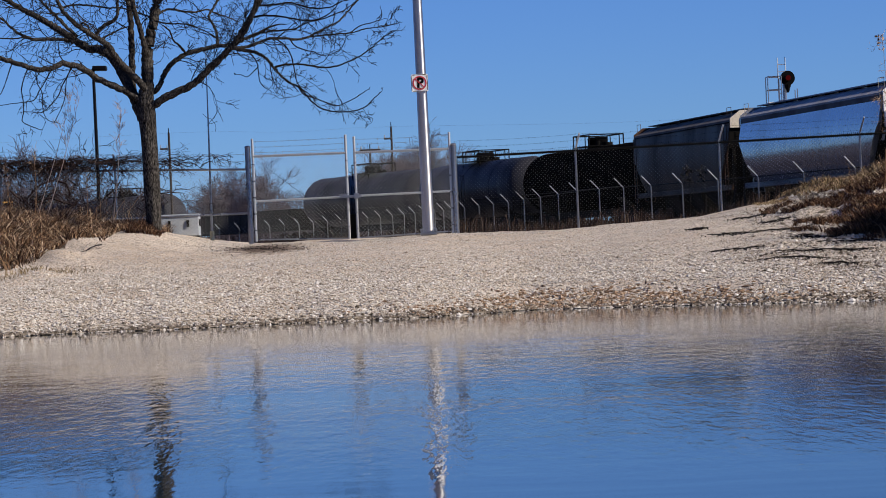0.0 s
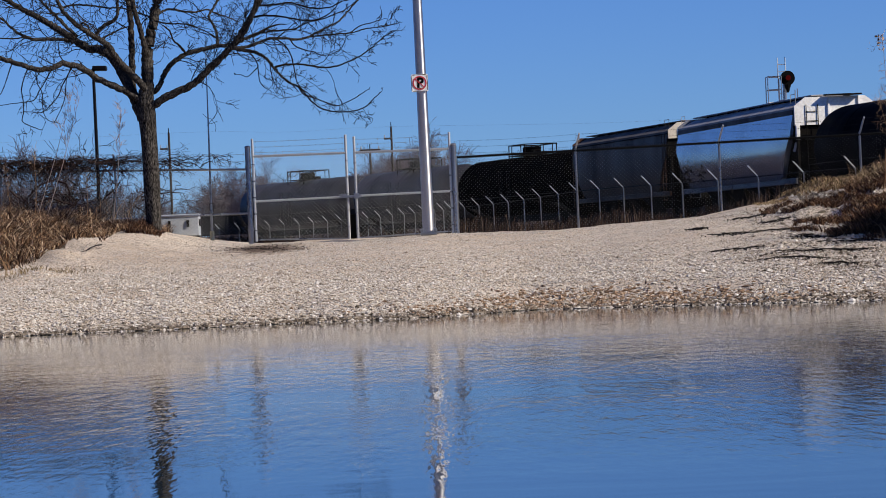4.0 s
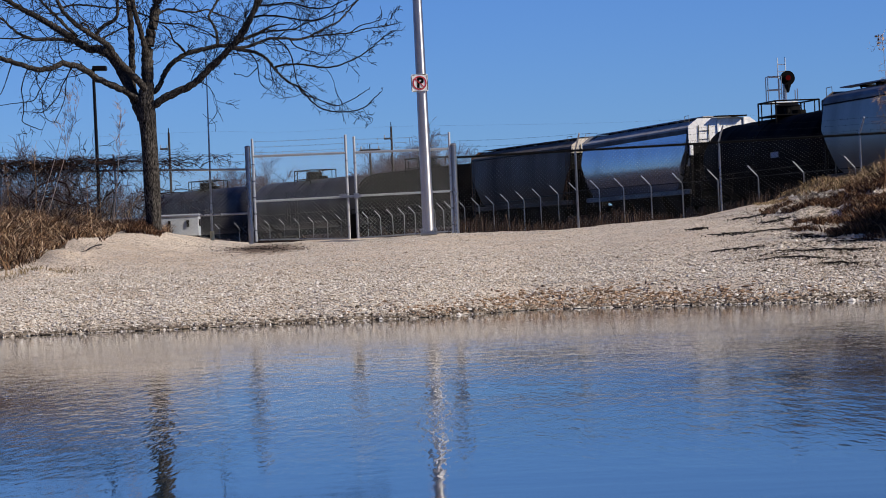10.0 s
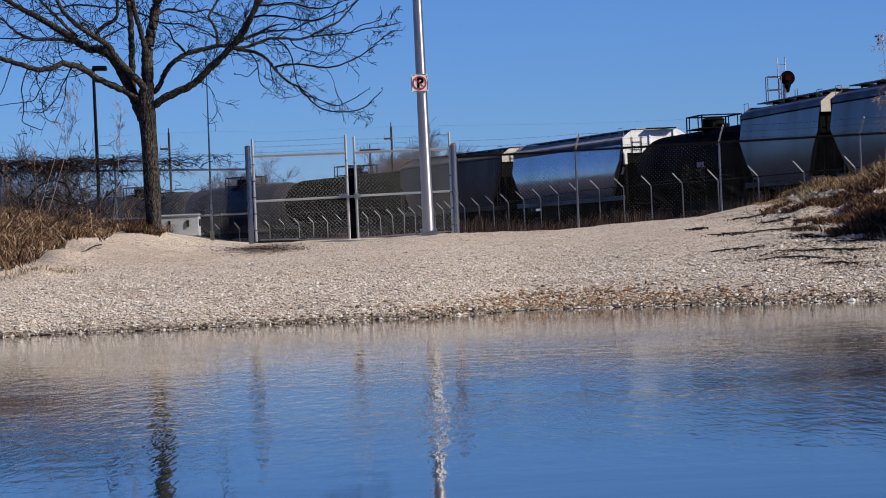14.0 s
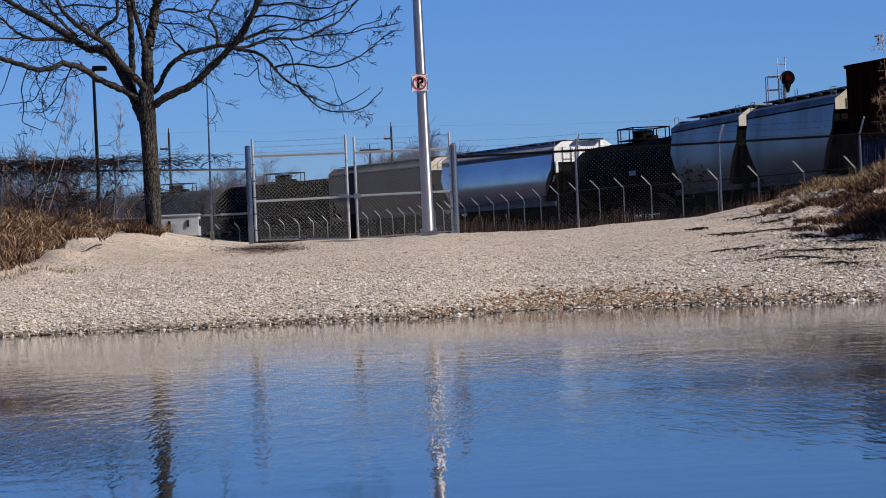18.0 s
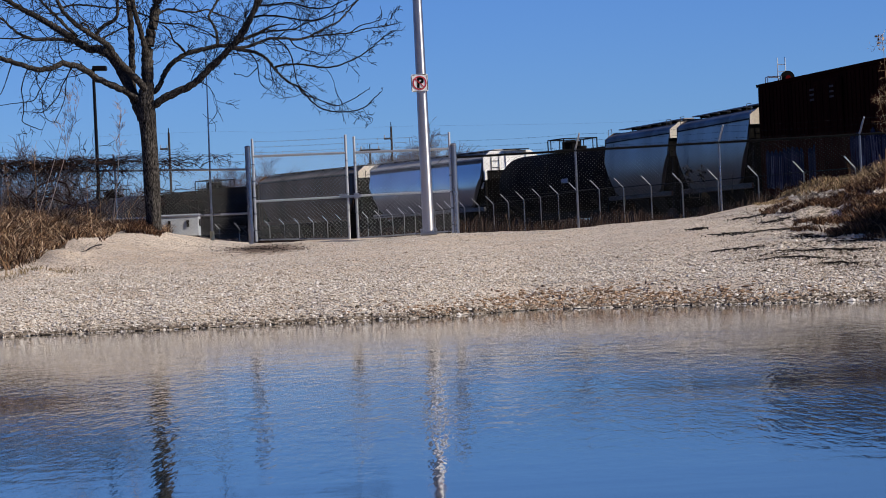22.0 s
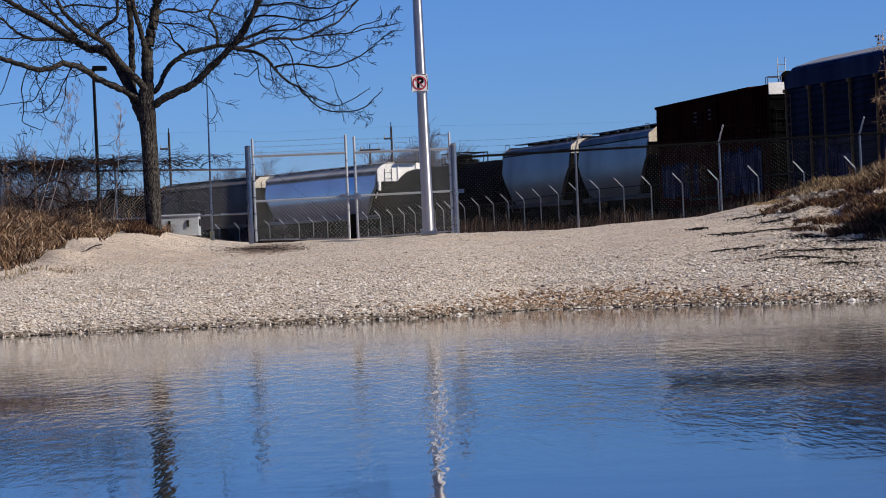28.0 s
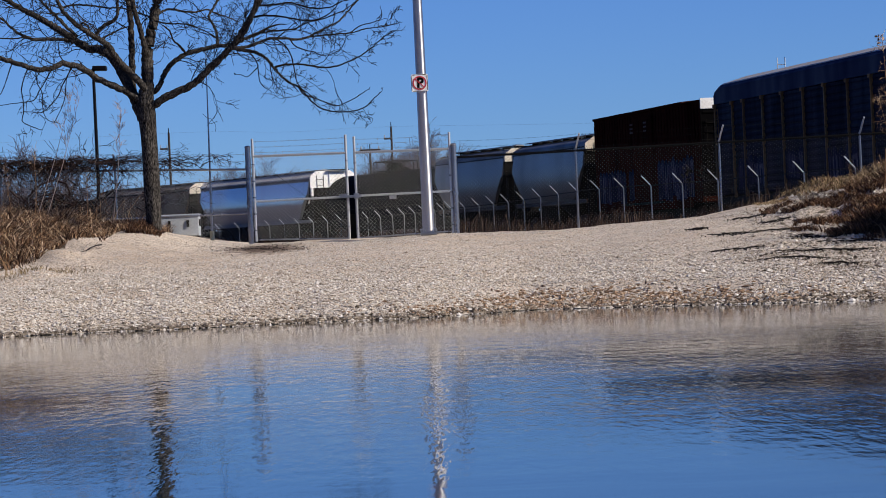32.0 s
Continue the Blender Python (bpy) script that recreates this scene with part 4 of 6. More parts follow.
        # dark slope sheet and plate carry the shade below the end overhang
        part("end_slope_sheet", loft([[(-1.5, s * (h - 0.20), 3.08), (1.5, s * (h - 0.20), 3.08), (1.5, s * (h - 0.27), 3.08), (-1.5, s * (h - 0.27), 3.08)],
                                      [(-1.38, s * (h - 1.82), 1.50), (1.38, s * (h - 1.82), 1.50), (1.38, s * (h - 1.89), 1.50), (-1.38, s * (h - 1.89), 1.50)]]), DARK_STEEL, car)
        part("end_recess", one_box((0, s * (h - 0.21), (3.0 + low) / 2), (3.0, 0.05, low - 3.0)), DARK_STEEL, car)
        ladder(car, -0.85, y + s * 0.06, 1.2, eave + 0.1, 0.42, False, DARK_STEEL if s < 0 else skin)
        part("crossover_platform", one_box((0, y + s * 0.18, 1.22), (2.7, 0.42, 0.05)), DARK_STEEL, car)
        part("brake_wheel" if s < 0 else "defect_card_board", one_rod((0.75, y + s * 0.08, 2.4), (0.75, y + s * 0.13, 2.4), 0.24, None, 18), DARK_STEEL, car)
        bm = bmesh.new()
        pipe(bm, [(-w + 0.1, y - s * 0.2, eave + 0.05), (-w + 0.1, y - s * 0.2, ridge + 0.10), (-w + 0.1, y - s * 0.8, ridge + 0.10), (-w + 0.1, y - s * 0.8, ridge - 0.2)], 0.011)
        part("roof_grab_rail", bm, roof_mat, car)
        bogie(car, s * (h - 1.9))
        coupler(car, s * h, s)
        if outlets == 3:
            ladder(car, -half_width(2.2) - 0.03, s * (h - 0.55), 1.2, eave - 0.1, 0.40, True, skin)
    # sill made deep to block bright gaps between the chutes
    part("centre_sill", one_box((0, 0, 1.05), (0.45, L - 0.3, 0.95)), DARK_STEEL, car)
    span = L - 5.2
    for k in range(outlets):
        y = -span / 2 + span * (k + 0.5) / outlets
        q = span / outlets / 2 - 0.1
        # dark steel instead of the skin: the underside's shade is in the colour
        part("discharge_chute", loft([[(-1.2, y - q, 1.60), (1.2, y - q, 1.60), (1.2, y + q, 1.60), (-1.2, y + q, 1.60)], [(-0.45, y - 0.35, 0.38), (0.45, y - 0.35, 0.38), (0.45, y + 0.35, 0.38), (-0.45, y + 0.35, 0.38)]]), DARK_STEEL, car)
    return car


def spray_letters(car, x, y0, wd, z0, hh, count, seed, label):
    """A row of fat slanted letters, each of a few overlapping strokes."""
    rng = random.Random(seed)
    for k in range(count):
        bm = bmesh.new()
        cy_, cz_ = y0 + (0.5 - (k + 0.5) / count) * wd, z0 + hh * (0.5 + rng.uniform(-0.05, 0.08))
        cell = wd / count
        lean_ = radians(rng.uniform(-12, 12))
        for j, (dy, dz, sy, sz, tilt) in enumerate(((-0.26, 0, 0.22, 0.95, 0), (0.26, 0.05, 0.2, 0.8, 0), (0, rng.choice((-0.38, 0.0, 0.38)), 0.6, 0.2, 0), (0, 0.0, 0.2, 0.85, rng.choice((-25, 0, 25))))):
            if j == 3 and rng.random() < 0.5:
                continue
            bx(bm, (0, 0, 0), (0.005, cell * sy, hh * sz), Matrix.Translation((x - 0.0012 * j - 0.0002 * k, cy_ + dy * cell, cz_ + dz * hh)) @ Matrix.Rotation(lean_ + radians(tilt), 4, "X"))
        part("graffiti_letter", bm, SPRAY_VIOLET if rng.random() < 0.7 else SPRAY_PALE, car, label)
        blot = bmesh.new()                          # the blue cloud behind each letter
        bx(blot, (x + 0.004 + 0.0003 * k, cy_, cz_ - 0.02), (0.004, cell * 0.92, hh * rng.uniform(0.85, 1.05)))
        rod(blot, (x + 0.001 - 0.0002 * k, cy_, cz_ + hh * 0.42), (x + 0.005 - 0.0002 * k, cy_, cz_ + hh * 0.42), cell * 0.5, None, 14)
        part("graffiti_cloud", blot, SPRAY_BLUE, car)


def box_car(L, skin, label, top=5.02, white_end=False, graffiti=False):
    car = thing("box_car", pose(0, 0, 0), label, "box car", "freight train")
    h, w = L / 2, 1.52
    part("car_body", one_box((0, 0, (1.05 + top) / 2), (2 * w, L, top - 1.05), None, 0.02), skin, car)
    for k in range(int(L / 0.45)):
        y = -h + 0.3 + k * 0.45
        if abs(y) > 1.7 and y < h - 0.1:
            part("side_rib", one_box((-w - 0.018, y, (1.2 + top) / 2), (0.035, 0.16, top - 1.45), None, 0.012), skin, car)
    part("sliding_door", one_box((-w - 0.07, 0, 3.0), (0.08, 3.1, 3.6), None, 0.02), skin, car)
    for dy in (-1.1, -0.35, 0.4, 1.15):
        part("door_bar", one_box((-w - 0.125, dy, 2.95), (0.035, 0.06, 3.4)), skin, car)
    part("door_track", one_box((-w - 0.09, 0, 1.16), (0.10, 6.2, 0.09)), DARK_STEEL, car)
    roof = [(-w - 0.05, top - 0.04), (-w - 0.05, top + 0.02), (0, top + 0.14), (w + 0.05, top + 0.02), (w + 0.05, top - 0.04)]
    part("roof", loft([[(x, y, z) for x, z in roof] for y in (-h - 0.02, h + 0.02)]), skin, car)
    part("roof_end_cap", loft([[(x * 1.005, y, z + 0.05) for x, z in roof] for y in (-h + 2.4, h + 0.04)]), skin, car)
    part("underframe", one_box((0, 0, 0.74), (1.5, L - 5.6, 0.56), None, 0.02), DARK_STEEL, car)
    part("side_sill", one_box((-w, 0, 1.02), (0.10, L - 3.0, 0.34), None, 0.015), skin, car)
    for s in (-1, 1):
        for k in range(9):
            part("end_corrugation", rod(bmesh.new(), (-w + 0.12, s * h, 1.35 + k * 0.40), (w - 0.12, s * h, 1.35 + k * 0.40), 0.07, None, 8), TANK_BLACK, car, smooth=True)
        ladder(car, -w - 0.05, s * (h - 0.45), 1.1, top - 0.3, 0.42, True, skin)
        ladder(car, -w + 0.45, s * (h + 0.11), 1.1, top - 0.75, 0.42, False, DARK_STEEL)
        part("end_plate", one_box((0, s * (h + 0.012), (1.2 + top) / 2), (2 * w - 0.05, 0.03, top - 1.3), None, 0.006), TANK_BLACK, car, "black car end")
        bogie(car, s * (h - 2.0))
        coupler(car, s * h, s)
    if white_end:
        part("end_visibility_panel", one_box((-0.45, -h - 0.06, top - 0.13), (2.1, 0.05, 0.42), None, 0.008), WHITE_PAINT, car, "white painted panel high on the car end")
    if graffiti:
        for y0, wd, z0, hh in ((5.3, 4.6, 1.25, 1.25), (0.9, 3.2, 1.3, 1.15), (-4.9, 5.4, 1.2, 1.5)):
            spray_letters(car, -w - 0.075, y0, wd, z0, hh, int(wd * 2), int(y0 * 10) + 5, "blue spray-painted graffiti")
        for y0 in (1.6, -0.6):
            bm = bmesh.new()
            for k in range(3):
                bx(bm, (-w - 0.122, y0, 4.52 - k * 0.17), (0.006, 0.5, 0.07))
            part("stencil_bars", bm, STENCIL, car, "faded pale stencil rows")
    return car


def auto_rack(L, label):
    car = thing("auto_rack_car", pose(0, 0, 0), label, "auto rack", "freight train")
    h, w, eave, top = L / 2, 1.52, 4.70, 5.72
    part("deck", one_box((0, 0, 1.0), (2.9, L, 0.30), None, 0.02), DARK_STEEL, car)
    part("underframe", one_box((0, 0, 0.70), (1.5, L - 7.8, 0.5), None, 0.02), DARK_STEEL, car)
    part("inner_rack", one_box((0, 0, 2.95), (2 * w - 0.3, L - 0.3, 3.54)), DARK_STEEL, car)
    # upright blue eave band, then a dull grey top that slopes to the ridge
    band = [(-w - 0.04, eave), (-w - 0.05, eave + 0.58), (-w + 0.10, eave + 0.72), (w - 0.10, eave + 0.72), (w + 0.05, eave + 0.58), (w + 0.04, eave)]
    part("roof", loft([[(x, y, eave + (z - eave) * f) for x, z in band] for y, f in ((-h, 1), (h - 0.6, 1), (h - 0.2, 0.82), (h, 0.55))]), RACK_ROOF, car)
    cap = [(-w + 0.06, eave + 0.70), (-w + 0.12, eave + 0.75), (-0.45, top), (0.45, top), (w - 0.12, eave + 0.75), (w - 0.06, eave + 0.70)]
    part("roof_top", loft([[(x, y, z) for x, z in cap] for y in (-h, h - 0.75)]), ROOF_GREY, car, "dull grey roof sheets")
    part("roof_top_front", loft([[(x, h - 0.75, z) for x, z in cap], [(x * 0.95, h - 0.2, eave + 0.54 + (z - eave - 0.70) * 0.5) for x, z in cap]]), RACK_ROOF, car)
    nose = [[(x * f, h + d, eave + (z - eave) * f) for x, z in band] for d, f in ((0, 0.54), (0.15, 0.46), (0.25, 0.34))]
    part("roof_nose", loft(nose), RACK_ROOF, car)
    stops = [h - 0.15, h - 2.55, h - 4.05] + [h - 4.05 - 2.48 * k for k in range(1, 10)] + [-h + 0.15]
    for k, y in enumerate(stops):
        part("side_post", one_box((-w - 0.03, y, 2.90), (0.12, 0.085, 3.6), None, 0.01), RACK_POST, car)
        part("post_cap", one_box((-w - 0.05, y, 4.64), (0.16, 0.22, 0.12), None, 0.01), RACK_POST, car)
        if k < len(stops) - 1:
            pw = y - stops[k + 1] - 0.13
            ym = (y + stops[k + 1]) / 2
            prof = [(-w + 0.02, 1.21), (-w + 0.02, 4.69)]
            for j in range(14):                     # pressed ridges
                z = 4.68 - j * 0.247
                prof += [(-w - 0.025, z - 0.03), (-w - 0.025, z - 0.12), (-w - 0.002, z - 0.15), (-w - 0.002, z - 0.225)]
            part("side_panel", loft([[(px_, ym + d, z) for px_, z in prof] for d in (-pw / 2, pw / 2)]), RACK_PANEL, car)
    for y0, wd, z0 in ((9.3, 3.4, 1.45), (4.0, 2.4, 1.6), (-1.5, 3.6, 1.4)):
        spray_letters(car, -w - 0.040, y0, wd, z0, 0.85, 5, int(y0) + 40, "faded violet-blue spray-painted graffiti")
    for s in (-1, 1):
        part("end_door", one_box((0, s * (h - 0.05), 2.9), (2 * w - 0.1, 0.08, 3.5), None, 0.01), RACK_PANEL, car)
        ladder(car, -w - 0.10, s * (h - 0.5), 1.1, 4.5, 0.42, True, RACK_POST)
        bogie(car, s * (h - 3.0))
        coupler(car, s * h, s)
    return car


def low_car(L, label):
    car = thing("flat_car", pose(0, 0, 0), label, "flat car", "freight train")
    h = L / 2
    part("deck", one_box((0, 0, 1.15), (2.9, L, 0.25), None, 0.02), DARK_STEEL, car)
    for sx in (-1, 1):
        part("low_side", one_box((sx * 1.45, 0, 1.75), (0.08, L, 1.1), None, 0.015), DARK_STEEL, car)
        for k in range(12):
            part("side_stake", one_box((sx * 1.50, -h + 0.5 + k * (L - 1) / 11, 1.75), (0.08, 0.14, 1.1), None, 0.01), DARK_STEEL, car)
    for s in (-1, 1):
        part("low_end", one_box((0, s * (h - 0.05), 1.75), (2.8, 0.08, 1.1), None, 0.015), DARK_STEEL, car)
        bogie(car, s * (h - 2.0))
        coupler(car, s * h, s)
    return car


# the consist, front to rear: (car, where its middle is behind the mark, length)
TRAIN = []


def add_car(car, front, rear):
    TRAIN.append((car, (front + rear) / 2, rear - front))


add_car(box_car(14.0, BOX_YELLOW, "yellow box car far ahead in the train", 4.4), -136.5, -122.5)
add_car(tank_car(14.0, TANK_NAVY, None, "dark tank car with a railed top platform"), -121.2, -107.2)
add_car(tank_car(14.4, TANK_NAVY, TANK_BAND, "dark tank car with one pale grey end"), -106.0, -91.6)
add_car(low_car(20.6, "low dark gondola car, empty"), -90.2, -69.6)
add_car(tank_car(16.4, TANK_NAVY, TANK_BAND, "faded blue-black tank car with one pale grey end"), -68.3, -51.9)
add_car(tank_car(14.6, TANK_NAVY, TANK_BAND, "faded blue-black tank car with one pale grey end"), -50.9, -36.3)
add_car(tank_car(16.8, TANK_BLACK, None, "dull black tank car with a railed top platform"), -35.2, -18.4)
add_car(hopper_car(15.5, HOPPER_GREY, ROOF_TAN, CREAM_PAINT, "weathered grey covered hopper car with cream ends", outlets=3), -16.9, -1.4)
add_car(hopper_car(17.2, HOPPER_SILVER, ROOF_GREY, WHITE_PAINT, "glossy silver covered hopper car with white ends", outlets=4, bulge=0.24), 0.1, 17.3)
add_car(tank_car(16.2, TANK_SATIN, None, "glossy black tank car with a pale placard", with_plate=True), 18.7, 34.9)
add_car(hopper_car(10.7, HOPPER_LIGHT, ROOF_DARK, CREAM_PAINT, "short light grey covered hopper car with cream ends", outlets=2, bulge=0.2), 36.0, 46.7)
add_car(hopper_car(11.4, HOPPER_LIGHT, ROOF_DARK, CREAM_PAINT, "short light grey covered hopper car with cream ends", outlets=2, bulge=0.2), 47.7, 59.1)
add_car(box_car(17.0, BOX_BROWN, "tall dark brown box car with blue graffiti", 5.02, True, True), 60.6, 77.6)
add_car(auto_rack(28.0, "auto rack car with blue-grey side panels and dark blue roof"), 80.4, 108.4)
# ---- lamp pole with the no-parking sign ----
PX, PY = -0.2675, 54.22
pz = gz(PX, PY)
lamp_pole = thing("light_pole", pose(PX, PY, pz), "tall tapered brushed aluminium light pole on the gravel", "pole")
part("shaft", rod(bmesh.new(), (0.03, 0, -0.1), (-0.02, 0, 9.2), 0.107, 0.055, 32), ALU, lamp_pole, smooth=True)
part("base_flange", bx(bmesh.new(), (0.03, 0, 0.03), (0.30, 0.30, 0.05), None, 0.01), GALV, lamp_pole)
for sx in (-1, 1):
    for sy in (-1, 1):
        part("anchor_bolt", rod(bmesh.new(), (0.03 + sx * 0.12, sy * 0.12, 0.0), (0.03 + sx * 0.12, sy * 0.12, 0.12), 0.018, None, 8), GALV, lamp_pole)
        part("bolt_cover", bx(bmesh.new(), (0.03 + sx * 0.12, sy * 0.12, 0.09), (0.06, 0.06, 0.06), None, 0.01), GALV, lamp_pole)


def text_mesh(name, body, size, m, material, parent, bold=0.0):
    cu = bpy.data.curves.new(name, "FONT")
    cu.body, cu.size, cu.extrude, cu.offset = body, size, 0.001, bold
    cu.align_x, cu.align_y = "CENTER", "CENTER"
    tmp = bpy.data.objects.new(name, cu)
    scene.collection.objects.link(tmp)
    bpy.context.view_layer.update()
    me = bpy.data.meshes.new_from_object(tmp.evaluated_get(bpy.context.evaluated_depsgraph_get()))
    bpy.data.objects.remove(tmp)
    me.materials.clear()
    me.materials.append(material)
    ob = new(name, me)
    ob.parent = parent
    ob.matrix_basis = m
    return ob


def round_rect(w, h, r, y0, y1, n=6):
    ring = []
    for cx_, cz_, a0_ in ((w / 2 - r, h / 2 - r, 0), (-w / 2 + r, h / 2 - r, 90), (-w / 2 + r, -h / 2 + r, 180), (w / 2 - r, -h / 2 + r, 270)):
        for k in range(n + 1):
            a = radians(a0_ + 90 * k / n)
            ring.append((cx_ + r * math.cos(a), cz_ + r * math.sin(a)))
    return loft([[(x, y0, z) for x, z in ring], [(x, y1, z) for x, z in ring]])


SZ = 3.81
sign = thing("no_parking_sign", Matrix.Translation((PX - 0.015, PY - 0.105, SZ)) @ Matrix.Rotation(radians(-1.0), 4, "Y"), "square white no-parking sign with red ring and black letter", "road sign")
part("plate", round_rect(0.30, 0.315, 0.03, 0.0, 0.004), SIGN_WHITE, sign)
border = bmesh.new()
for c, s in (((0, -0.003, 0.1475), (0.25, 0.003, 0.007)), ((0, -0.003, -0.1475), (0.25, 0.003, 0.007)), ((0.140, -0.003, 0), (0.007, 0.003, 0.262)), ((-0.140, -0.003, 0), (0.007, 0.003, 0.262))):
    bx(border, c, s)
part("border", border, SIGN_BLACK, sign)


def annulus(r0, r1, y0, y1, n=48):
    bm = bmesh.new()
    q = []
    for k in range(n):
        a = 2 * math.pi * k / n
        q.append([bm.verts.new((rr * math.cos(a), yy, rr * math.sin(a))) for rr, yy in ((r0, y0), (r1, y0), (r1, y1), (r0, y1))])
    for k in range(n):
        a, b = q[k], q[(k + 1) % n]
        for i in range(4):
            j = (i + 1) % 4
            bm.faces.new((a[i], b[i], b[j], a[j]))
    return bm


text_mesh("letter", "P", 0.235, Matrix.Translation((0.008, -0.003, -0.004)) @ Matrix.Rotation(radians(90), 4, "X"), SIGN_BLACK, sign, 0.010)
part("ring", annulus(0.103, 0.124, -0.0075, -0.0045), SIGN_RED, sign, "red prohibition ring")
part("slash", one_box((0, -0.006, 0), (0.215, 0.003, 0.014), Matrix.Rotation(radians(45), 4, "Y")), SIGN_RED, sign, "red diagonal bar")
for z in (-0.12, 0.12):
    part("bolt", one_rod((0, -0.008, z), (0, 0.0, z), 0.008, None, 8), GALV, sign)
part("bracket", bx(bx(bmesh.new(), (0, 0.055, 0.1), (0.05, 0.11, 0.03)), (0, 0.055, -0.1), (0.05, 0.11, 0.03)), GALV, sign)

# ---- thin pale pole, lamp posts, utility poles ----
tz = gz(-4.21, 55.95) + 0.04
slim = thing("slim_pole", pose(-4.21, 55.95, tz), "slim pale grey metal pole with a yellow foot", "pole")
part("shaft", one_rod((0, 0, 0.12), (0.03, 0, 3.45), 0.024, 0.007, 12), GALV, slim, smooth=True)
part("foot_sleeve", one_rod((0, 0, -0.3), (0, 0, 0.15), 0.042, 0.040, 12), YELLOW_PAINT, slim, "yellow painted sleeve")

post = thing("street_lamp", pose(-12.29, 110, gz(-12.29, 110)), "dark bronze parking-lot lamp post with a flat box head", "street lamp")
part("shaft", one_rod((0, 0, -0.2), (0, 0, 6.9), 0.075, 0.055, 10), LAMP_DARK, post, smooth=True)
part("lamp_head", one_box((0.03, 0, 6.92), (0.50, 0.45, 0.17), Matrix.Rotation(0.03, 4, "Y"), 0.03), LAMP_DARK, post, "dark box lamp head")
part("head_arm", one_box((0.02, 0, 6.86), (0.2, 0.07, 0.07)), LAMP_DARK, post)


def utility_pole(x, y, top, arms, label):
    z0 = gz(x, y)
    u = thing("utility_pole", pose(x, y, z0), label, "utility pole", "utility poles")
    H = top - z0
    part("shaft", one_rod((0, 0, -0.5), (0, 0, H), 0.095, 0.07, 10), WOOD_POLE, u)
    for zz, wd, off in arms:
        part("crossarm", one_box((off, 0, H - zz), (wd, 0.12, 0.12), None, 0.01), WOOD_POLE, u)
        for k in (-1, 1):
            part("insulator", one_rod((off + k * wd * 0.42, 0, H - zz + 0.05), (off + k * wd * 0.42, 0, H - zz + 0.25), 0.05, 0.035, 8), CABINET, u)
    part("pole_top_pin", one_rod((0, 0, H), (0, 0, H + 0.3), 0.03, None, 6), DARK_STEEL, u)
    return u


utility_pole(-17.6, 200, 9.0, [(1.05, 0.5, -0.35)], "weathered wooden utility pole beyond the railway")
utility_pole(-3.12, 205, 8.95, [(0.8, 0.5, -0.25)], "weathered wooden utility pole beyond the railway")
utility_pole(-4.26, 190, 7.02, [(0.06, 1.3, 0.0)], "short wooden utility pole with a wide crossarm")

V, F = [], []
tube_into(V, F, smooth_line([(-60, 190, 8.6), (-40, 195, 8.5), (-17.6, 200, 8.98), (-10, 202.5, 8.80), (-3.12, 205, 8.95), (12, 209, 8.7), (28, 214, 9.0)], 5), [0.003] * 31, 4)
tagged(link_mesh("power_line", V, F, GALV), "thin grey power line slung between the utility poles", "cable")

# ---- utility cabinet behind the fence ----
cab = thing("utility_cabinet", pose(-4.92, 57.6, gz(-4.92, 57.6)), "pale grey metal utility cabinet behind the fence", "cabinet")
ch = 1.70 - gz(-4.92, 57.6)
part("body", one_box((0, 0, ch / 2 - 0.03), (0.72, 0.5, ch), None, 0.01), CABINET, cab)
part("lid", one_box((0, 0, ch - 0.005), (0.76, 0.55, 0.05), None, 0.012), CABINET, cab, "overhanging lid")
for x in (-0.19, 0.16):
    part("latch", one_box((x, -0.265, ch - 0.16), (0.05, 0.04, 0.13), None, 0.008), DARK_STEEL, cab, "dark latch")
part("side_grille", one_box((0.372, -0.1, ch - 0.15), (0.02, 0.22, 0.14)), DARK_STEEL, cab)

# ---- railway signal on a mast behind the track ----
sx_, sy_ = 14.72, 128.0
sig = thing("railway_signal", pose(sx_, sy_, gz(sx_, sy_)), "railway searchlight signal on a mast with a white railed platform", "signal")
b0 = gz(sx_, sy_)
part("mast", one_rod((-0.1, 0.2, -0.3), (-0.1, 0.2, 7.35 - b0), 0.09, 0.08, 12), GALV, sig)
part("target", rod(bmesh.new(), (0.0, -0.16, 7.22 - b0), (0.0, -0.13, 7.22 - b0), 0.31, None, 28), SIGN_BLACK, sig, "round black target disc")
part("hood", rod(bmesh.new(), (0.0, -0.42, 7.24 - b0), (0.0, -0.15, 7.22 - b0), 0.14, 0.14, 16), SIGN_BLACK, sig)
part("lens", rod(bmesh.new(), (0.0, -0.44, 7.22 - b0), (0.0, -0.42, 7.22 - b0), 0.11, None, 16), LENS, sig, "red lens")
part("signal_case", one_box((0.02, 0.0, 7.2 - b0), (0.34, 0.26, 0.42), None, 0.03), SIGN_BLACK, sig)
part("case_foot", rod(bmesh.new(), (0.0, -0.1, 6.62 - b0), (0.0, -0.1, 6.95 - b0), 0.05, 0.15, 12), SIGN_BLACK, sig)
part("platform", one_box((-0.25, 0, 6.20 - b0), (1.25, 0.9, 0.07), None, 0.01), WHITE_PAINT, sig, "white painted platform")
for x, z1 in ((-0.86, 7.30), (-0.30, 7.30), (0.36, 6.75)):
    for y in (-0.42, 0.42):
        part("rail_post", one_rod((x, y, 6.2 - b0), (x, y, z1 - b0), 0.024, None, 6), GALV, sig)
for z in (6.75, 7.30):
    for y in (-0.42, 0.42):
        part("guard_rail", one_rod((-0.86, y, z - b0), (-0.30, y, z - b0), 0.022, None, 6), GALV, sig)
    part("guard_rail", one_rod((-0.86, -0.42, z - b0), (-0.86, 0.42, z - b0), 0.022, None, 6), GALV, sig)
